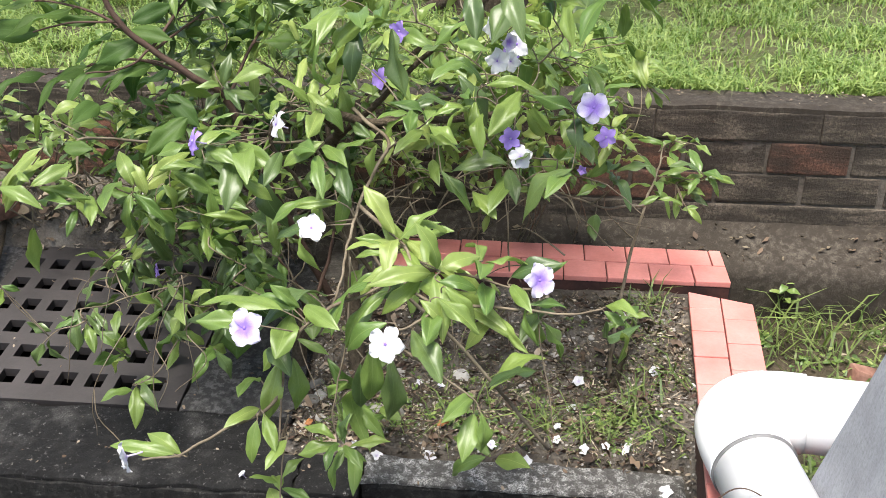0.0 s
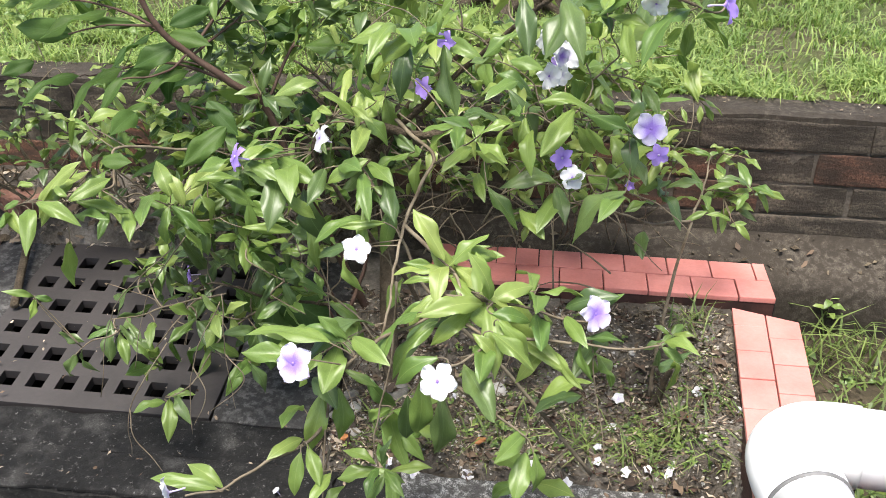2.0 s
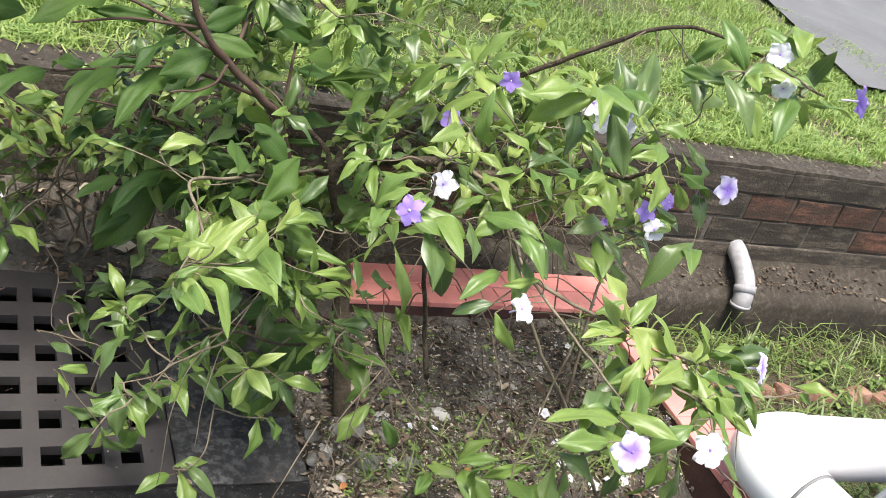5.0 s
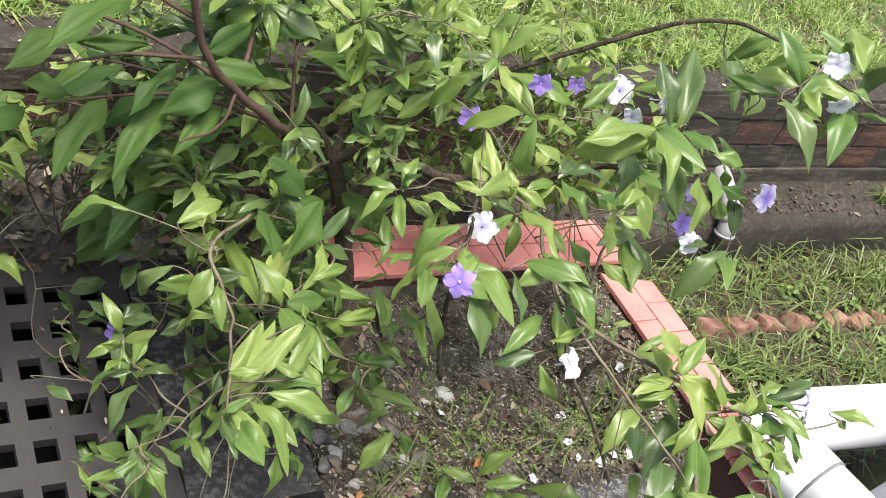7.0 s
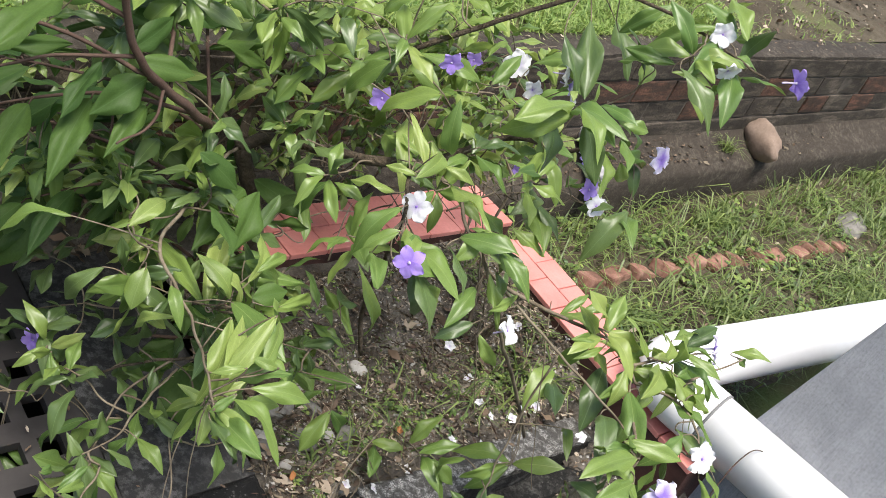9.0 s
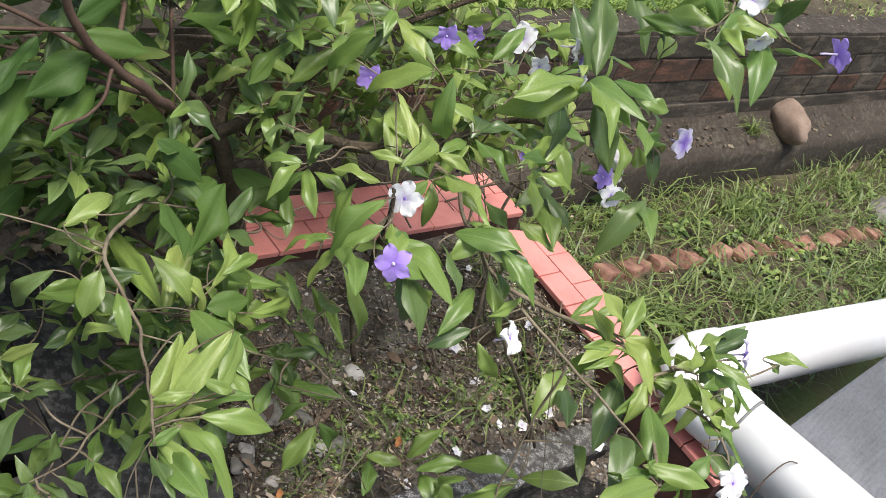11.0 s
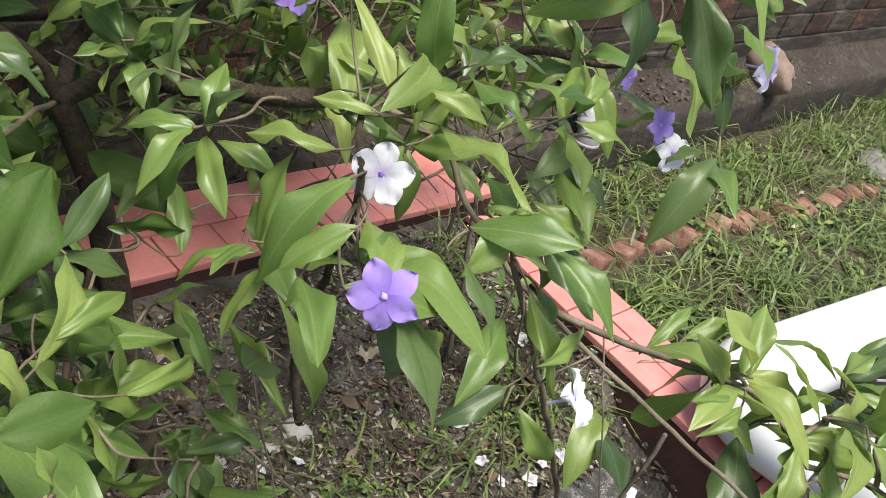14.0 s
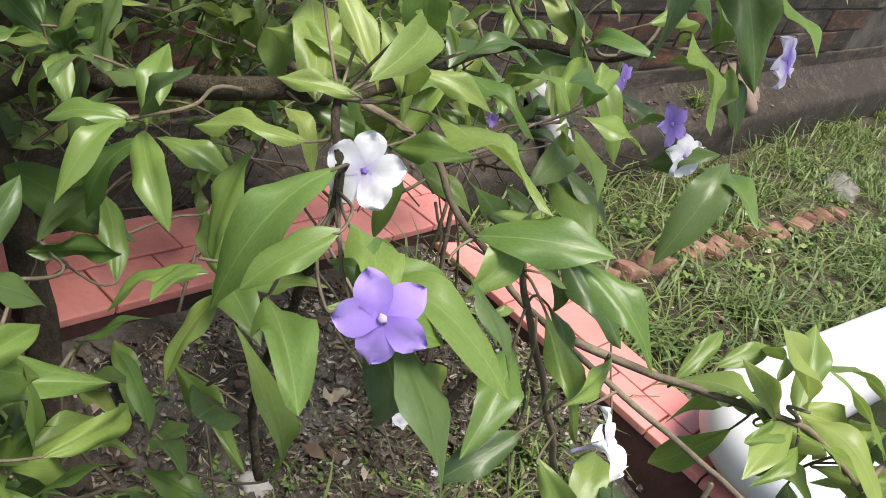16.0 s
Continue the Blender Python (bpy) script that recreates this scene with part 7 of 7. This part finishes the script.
# ---- grass, weeds and litter ----
def blades(name, places, heights, width, bend, seed, mat, label, parent=None):
    """Grass: each blade a bent tapering strip."""
    r = np.random.RandomState(seed)
    n = len(places)
    p = np.array(places)
    a = r.uniform(0, 6.28, n)
    h = heights[0] + (heights[1] - heights[0]) * r.rand(n) ** 1.5
    out = np.stack([np.cos(a), np.sin(a), np.zeros(n)], 1)
    side = np.stack([-np.sin(a), np.cos(a), np.zeros(n)], 1) * (width * (0.6 + 0.8 * r.rand(n)))[:, None]
    b = bend * (0.3 + r.rand(n))
    up = np.array([0, 0, 1.0])
    mid = p + up * (h * 0.6)[:, None] + out * (h * b * 0.45)[:, None]
    tip = p + up * (h * (1 - 0.35 * b))[:, None] + out * (h * b * 1.25)[:, None]
    v = np.stack([p - side, p + side, mid + side * 0.8, mid - side * 0.8, tip], 1).reshape(-1, 3)
    i = np.arange(n)[:, None] * 5
    quads, tris = i + np.array([[0, 1, 2, 3]]), i + np.array([[3, 2, 4]])
    me = bpy.data.meshes.new(name)
    me.from_pydata(v.tolist(), [], quads.tolist() + tris.tolist())
    uv = me.uv_layers.new(name="UVMap")
    uv.data.foreach_set("uv", np.tile(np.array([[0.2, 0.5]], dtype=np.float32), (len(me.loops), 1)).reshape(-1))
    me.materials.append(mat)
    ob = new(name, me)
    return tagged(ob, label, "grass", kind="stuff")


def scatter(n, x0, x1, y0, y1, height, seed, thin=0.0, near=None, bare=None, row=False):
    r = random.Random(seed)
    out = []
    while len(out) < n:
        x, y = r.uniform(x0, x1), r.uniform(y0, y1)
        if near is not None:
            y = y0 + (y1 - y0) * r.random() ** near
        if noise.noise(Vector((x * 2.6, y * 2.6, seed))) + 0.5 * noise.noise(Vector((x * 8, y * 8, seed))) < thin:
            if r.random() < 0.85:
                continue
        if row and abs(y - 1.858 + 0.075 * (x - 0.80)) < 0.05 and r.random() < 0.8:
            continue
        if bare and x > bare + 1.6 * (y - 2.42) + 0.3 * noise.noise(Vector((x * 3, y * 3, 4))) and r.random() < 0.93:
            continue
        out.append((x, y, height(x, y)))
    return out


def rough_ground(x, y):
    return ground_height(x, y) - 0.002


blades("lawn_grass", scatter(88000, -2.6, 3.2, 2.43, 4.6, rough_ground, 1, -0.06, 1.4, 1.72), (0.014, 0.070), 0.0024, 1.2, 1, MAT["grass"], "short green lawn above the wall")
blades("lawn_grass", scatter(9000, -6, 2.4, 4.4, 9.0, rough_ground, 2, -0.2), (0.03, 0.09), 0.006, 0.8, 2, MAT["grass"], "short green lawn farther off")
blades("rough_grass", scatter(5200, 0.58, 3.0, 1.30, 2.06, rough_ground, 3, 0.30, row=True), (0.02, 0.115), 0.0029, 1.6, 3, MAT["rough_grass"], "patchy rough grass beside the bed")
blades("rough_grass", scatter(8000, 3.0, 5.5, 1.1, 2.19, rough_ground, 12, 0.06), (0.015, 0.08), 0.003, 1.2, 12, MAT["rough_grass"], "rough grass farther along the ledge")
blades("rough_grass", scatter(520, 0.56, 4.5, 2.00, 2.14, rough_ground, 4, 0.05), (0.06, 0.19), 0.0026, 1.2, 4, MAT["rough_grass"], "taller grass along the ledge")
tufts = []
tr = random.Random(8)
for x, y, n, s in ((0.21, 1.56, 60, 0.03), (0.23, 1.52, 50, 0.03), (0.04, 1.52, 60, 0.03), (0.26, 1.84, 60, 0.03), (0.30, 1.90, 50, 0.02), (0.16, 1.5, 40, 0.04), (-0.15, 1.56, 50, 0.06), (0.30, 1.62, 40, 0.03), (0.33, 1.48, 60, 0.05), (-0.35, 1.5, 60, 0.06)):
    for k in range(round(n * 0.6)):
        px_, py_ = x + tr.gauss(0, s), y + tr.gauss(0, s * 0.7)
        if -0.5 < px_ < 0.36 and 1.43 < py_ < 1.93:
            tufts.append((px_, py_, soil_height(px_, py_) - 0.003))
blades("bed_grass", tufts, (0.025, 0.095), 0.0024, 1.3, 5, MAT["rough_grass"], "thin tufts of grass in the bed")
moss = [(x, y, soil_height(x, y) - 0.002) for x, y, _ in scatter(1700, -0.52, 0.36, 1.42, 1.80, soil_height, 9, 0.04)]
blades("low_weeds", moss, (0.004, 0.016), 0.0020, 1.6, 6, MAT["rough_grass"], "low green weeds on the soil")
blades("ledge_weed", [(1.99 + tr.gauss(0, 0.014), 2.235 + tr.gauss(0, 0.012), 0.138) for k in range(90)], (0.03, 0.09), 0.0016, 1.3, 7, MAT["rough_grass"], "spiky green weed on the ledge")


def litter(name, n, x0, x1, y0, y1, height, size, seed, label, mats, flat=0.65):
    """Dry bits lying about: scraps of leaf and short sticks."""
    r = random.Random(seed)
    shapes = [leaf_mesh("scrap", m, 0.12, 0.3, 0.25, 0.8, i, 5, 3) for i, m in enumerate(mats)]
    items = []
    for k in range(n):
        x, y = r.uniform(x0, x1), r.uniform(y0, y1)
        ln = size * r.uniform(0.4, 1.3)
        d = Vector((r.gauss(0, 1), r.gauss(0, 1), r.gauss(0, 0.25))).normalized() * ln
        b = Vector((x, y, height(x, y) + r.uniform(0.002, 0.010)))
        items.append((shapes[r.randrange(len(shapes))], leaf_pose(b, b + d, ln * (r.uniform(0.25, 0.55) if r.random() < flat else 0.055), (r.gauss(0, 0.4), r.gauss(0, 0.4), 1))))
    ob = joined(name, items, None, label)
    ob["category"] = "litter"
    return ob


litter("leaf_litter", 1000, -0.56, 0.385, 1.408, 1.965, soil_height, 0.011, 21, "dry leaf scraps on the soil", [MAT["straw"], MAT["straw"], MAT["straw"], MAT["dead_leaf"]])
litter("dead_leaves", 170, -0.56, 0.385, 1.42, 1.965, soil_height, 0.040, 31, "curled brown dead leaves on the soil", [MAT["dead_leaf"], MAT["straw"], MAT["dead_leaf"]], 1.0)
litter("dead_leaves", 90, -0.56, -0.30, 1.42, 1.95, soil_height, 0.042, 32, "dead leaves gathered beside the slab", [MAT["dead_leaf"], MAT["straw"]], 1.0)
litter("straw_litter", 2700, -0.56, 0.372, 1.408, 1.935, soil_height, 0.030, 25, "thin straw strewn on the soil", [MAT["straw"], MAT["straw"], MAT["twig"]], 0.0)
litter("twig_litter", 1900, -0.56, 0.372, 1.408, 1.935, soil_height, 0.042, 26, "thin dead twigs strewn on the soil", [MAT["bark"], MAT["dark_stem"], MAT["twig"]], 0.0)
litter("leaf_litter", 500, 0.25, 0.372, 1.03, 1.46, bank_height, 0.014, 30, "dry scraps on the bank of soil", [MAT["straw"], MAT["dead_leaf"], MAT["twig"]])
litter("leaf_litter", 900, -1.3, 0.33, 0.85, 1.27, lambda x, y: -0.086, 0.020, 27, "dry leaf scraps on the grit", [MAT["straw"], MAT["dead_leaf"], MAT["bark"]])
litter("leaf_litter", 60, -1.9, 0.30, 1.30, 1.40, lambda x, y: -0.008, 0.014, 28, "dry leaf scraps on the kerb", [MAT["straw"], MAT["dead_leaf"]])
litter("leaf_litter", 160, -1.9, -0.57, 1.44, 2.2, lambda x, y: 0.008 + max(0, y - 1.525) * 0.099, 0.014, 29, "dry leaf scraps on the drain slab", [MAT["straw"], MAT["dead_leaf"]])

# grit and crumbs on the soil
crumbs = []
cr = random.Random(51)
for k in range(6800):
    x, y, s = cr.uniform(-0.55, 0.37), cr.uniform(1.412, 1.93), 0.0012 + 0.0065 * cr.random() ** 2.5
    c, z = Vector((x, y, soil_height(x, y) + s * 0.3)), cr.uniform(0, 6)
    crumbs.append((c, s, z, cr.random()))
for k in range(900):
    x, y, s = cr.uniform(0.26, 0.374), cr.uniform(1.04, 1.45), 0.0012 + 0.006 * cr.random() ** 2.2
    crumbs.append((Vector((x, y, bank_height(x, y) + s * 0.3)), s, cr.uniform(0, 6), cr.random()))
for name, lo, hi, mat, label in (("grit", 0.0, 0.4, "pale_stone", "pale grit on the soil"), ("soil_crumbs", 0.4, 1.0, "soil", "crumbs of dark earth")):
    vs, fs = [], []
    for c, s, a, q in crumbs:
        if lo <= q < hi:
            n = len(vs)
            s = s * (0.8 if hi < 0.5 else 1.5)
            vs += [tuple(c + Vector((math.cos(a + k * 1.571) * s * cr.uniform(0.7, 1.2), math.sin(a + k * 1.571) * s * cr.uniform(0.7, 1.2), 0))) for k in range(4)] + [tuple(c + Vector((0, 0, s * 0.8))), tuple(c - Vector((0, 0, s * 0.8)))]
            fs += [(n + k, n + (k + 1) % 4, n + 4) for k in range(4)] + [(n + (k + 1) % 4, n + k, n + 5) for k in range(4)]
    me = bpy.data.meshes.new(name)
    me.from_pydata(vs, [], fs)
    me.materials.append(MAT[mat])
    tagged(new(name, me), label, "grit", kind="stuff")

# little leafy weeds on the soil
weeds = []
wr = random.Random(41)
for k in range(430):
    cx, cy = wr.uniform(-0.5, 0.34), wr.choice((wr.uniform(1.415, 1.60), wr.uniform(1.45, 1.9)))
    s = wr.uniform(0.005, 0.016)
    if noise.noise(Vector((cx * 6, cy * 6, 2))) < -0.05:
        continue
    for i in range(wr.randrange(4, 8)):
        a = wr.uniform(0, 6.28)
        q = Vector((cx, cy, soil_height(cx, cy) + wr.uniform(0.002, 0.012)))
        weeds.append((LEAF[wr.choice((1, 1, 2, 0))][wr.randrange(4)], leaf_pose(q, q + Vector((math.cos(a), math.sin(a), wr.uniform(0.0, 0.6))) * s, s * 0.5, (wr.uniform(-0.3, 0.3), -0.3, 1))))
joined("leafy_weeds", weeds, None, "small leafy green weeds on the soil")["category"] = "weeds"
turf = []
for k in range(420):
    cx, cy = wr.uniform(0.60, 2.7), wr.uniform(1.36, 2.13)
    s = wr.uniform(0.012, 0.032)
    if noise.noise(Vector((cx * 4, cy * 4, 6))) < 0.0:
        continue
    for i in range(wr.randrange(4, 8)):
        a = wr.uniform(0, 6.28)
        q = Vector((cx + wr.gauss(0, 0.012), cy + wr.gauss(0, 0.012), ground_height(cx, cy) + wr.uniform(0.004, 0.03)))
        turf.append((LEAF[wr.choice((1, 1, 2, 0))][wr.randrange(4)], leaf_pose(q, q + Vector((math.cos(a), math.sin(a), wr.uniform(0.0, 0.6))) * s, s * 0.55, (wr.uniform(-0.3, 0.3), -0.3, 1))))
joined("leafy_weeds", turf, None, "small leafy weeds among the rough grass")["category"] = "weeds"
litter("leaf_litter", 1500, 0.56, 3.0, 1.32, 2.15, ground_height, 0.03, 22, "dry leaf scraps among the grass", [MAT["straw"], MAT["dead_leaf"], MAT["bark"]])
litter("leaf_litter", 500, -2.4, 3.0, WALL_Y + 0.01, WALL_Y + 0.13, lambda x, y: WALL_TOP - 0.004, 0.014, 34, "dry scraps on top of the wall", [MAT["straw"], MAT["dead_leaf"], MAT["twig"]])
litter("leaf_litter", 240, -0.6, 2.9, 2.18, 2.29, ledge_height, 0.024, 23, "dry leaf scraps on the ledge", [MAT["dead_leaf"], MAT["bark"], MAT["twig"]])
litter("leaf_litter", 1500, 1.7, 4.2, 2.45, 3.3, ground_height, 0.035, 35, "dead leaves on the bare earth above the wall", [MAT["dead_leaf"], MAT["bark"], MAT["dead_leaf"], MAT["straw"]])
litter("leaf_litter", 260, 0.95, 1.75, 2.19, 2.285, ledge_height, 0.018, 33, "rust-brown leaf scraps drifted on the ledge", [MAT["dead_leaf"], MAT["dead_leaf"], MAT["bark"]])
litter("leaf_litter", 900, -2.4, -0.62, 2.18, 2.295, heap_height, 0.045, 24, "dry leaves and sticks on the earth by the wall", [MAT["straw"], MAT["bark"], MAT["dead_leaf"], MAT["twig"]])

# trunks on the lawn behind
for i, (x, y, r0, h) in enumerate(((-0.20, 3.25, 0.13, 3.0), (-2.35, 3.35, 0.12, 3.0))):
    z = ground_height(x, y)
    t = thing("tree", (x, y, z), "dark rough tree trunk with spreading roots on the lawn", "tree", "trees on the lawn")
    part("trunk", tube(smooth_path([(x, y, z - 0.1), (x + 0.01, y, z + 0.05), (x, y, z + 0.25), (x + 0.02, y, z + 1.0), (x - 0.03, y + 0.02, z + h)], 4), [r0 * 1.5] * 3 + [r0 * 1.15] * 5 + [r0 * 0.9] * 9, 14), MAT["bark"], t, smooth=True)
    for k in range(7):
        a = 0.9 * k + i
        d = Vector((math.cos(a), math.sin(a), 0))
        c = Vector((x, y, z))
        part("root", tube(smooth_path([c + d * r0 * 0.7 + Vector((0, 0, 0.12)), c + d * r0 * 1.5 + Vector((0, 0, 0.03)), c + d * r0 * 2.6 - Vector((0, 0, 0.03))], 4), [0.04] * 4 + [0.025] * 4 + [0.012], 8), MAT["bark"], t, smooth=True)


CROWN = leaf_mesh("crown_leaf", MAT["leaf_dark"], 0.4, 0.3, 0.1, 1.0, 2, 4, 3)
cw = random.Random(77)
for t in [o for o in bpy.data.objects if o.type == "EMPTY" and o.name.startswith("tree")]:
    c = BASE[t].translation
    leaves = []
    for k in range(6):
        a = 1.05 * k + cw.uniform(-0.3, 0.3)
        d = Vector((math.cos(a), math.sin(a) * 0.8, 0))
        p0, p1 = c + Vector((0, 0, 2.5 + 0.08 * k)), c + d * cw.uniform(0.9, 1.5) + Vector((0, 0, cw.uniform(3.4, 4.2)))
        part("limb", tube(smooth_path([p0, p0.lerp(p1, 0.5) + Vector((0, 0, -0.12)), p1], 4), [0.06] * 4 + [0.04] * 4 + [0.015], 8), MAT["bark"], t, smooth=True)
        for i in range(260):
            q = p0.lerp(p1, cw.uniform(0.45, 1.1)) + Vector((cw.gauss(0, 0.32), cw.gauss(0, 0.32), cw.gauss(0.1, 0.26)))
            e = Vector((cw.uniform(-1, 1), cw.uniform(-1, 1), cw.uniform(-0.8, 0.3))).normalized()
            leaves.append((CROWN, leaf_pose(q, q + e * 0.15, 0.055, (0, 0, 1))))
    joined("crown", leaves, t, "open crown of dark green leaves")


# ---- pieces: tiles and wall blocks ----
def pieces(name, x0, x1, y0, y1, z0, z1, mat, parent, bevel=0.0025):
    return part(name, box(x0, x1, y0, y1, z0, z1, bevel), mat, parent)


pr = random.Random(3)
for row, (y0, y1) in enumerate(((1.973, 2.062), (2.065, 2.155))):
    x = -0.374 - (0.055 if row else 0)
    while x < 0.50:
        x1 = min(x + 0.113, 0.509)
        if x1 - max(x, -0.374) > 0.02:
            pieces("tile", max(x, -0.374) + 0.0015, x1 - 0.0015, y0, y1, 0.150, 0.1650 + pr.uniform(-0.0012, 0.0012), MAT["tile"], edging)
        x = x1
for col, (x0, x1) in enumerate(((0.396, 0.4735), (0.4765, 0.554))):
    y = 1.08 - (0.05 if col else 0)
    while y < 1.90:
        y1 = y + 0.112 if y + 0.14 < 1.945 else 1.945
        part("tile", skewed(box(x0, x1, max(y, 1.08) + 0.0015, y1 - 0.0015, 0.136, 0.1500 + pr.uniform(-0.0012, 0.0012), 0.0025), 0.05 if y1 > 1.94 else 0), MAT["tile"], edging)
        y = y1
for course, (z0, z1, ln, mat) in enumerate(((0.434, 0.516, 0.46, "wall"), (0.341, 0.427, 0.225, "brick"), (0.250, 0.334, 0.225, "brick"))):
    x = -2.4 + 0.13 * course
    while x < 3.4:
        w = ln * pr.uniform(0.9, 1.08)
        m = MAT["wall"] if mat == "wall" or pr.random() < 0.5 else MAT["brick"]
        gap = 0.002 if mat == "wall" else pr.uniform(0.004, 0.009)
        part("block" if mat == "wall" else "brick", box(x + gap, x + w - gap, WALL_Y + (pr.uniform(-0.003, -0.001) if mat == "wall" else pr.uniform(-0.003, 0.0035)), WALL_Y + 0.05, z0, z1, 0.004, 3, 0.005, x * 3), m, wall)
        x += w
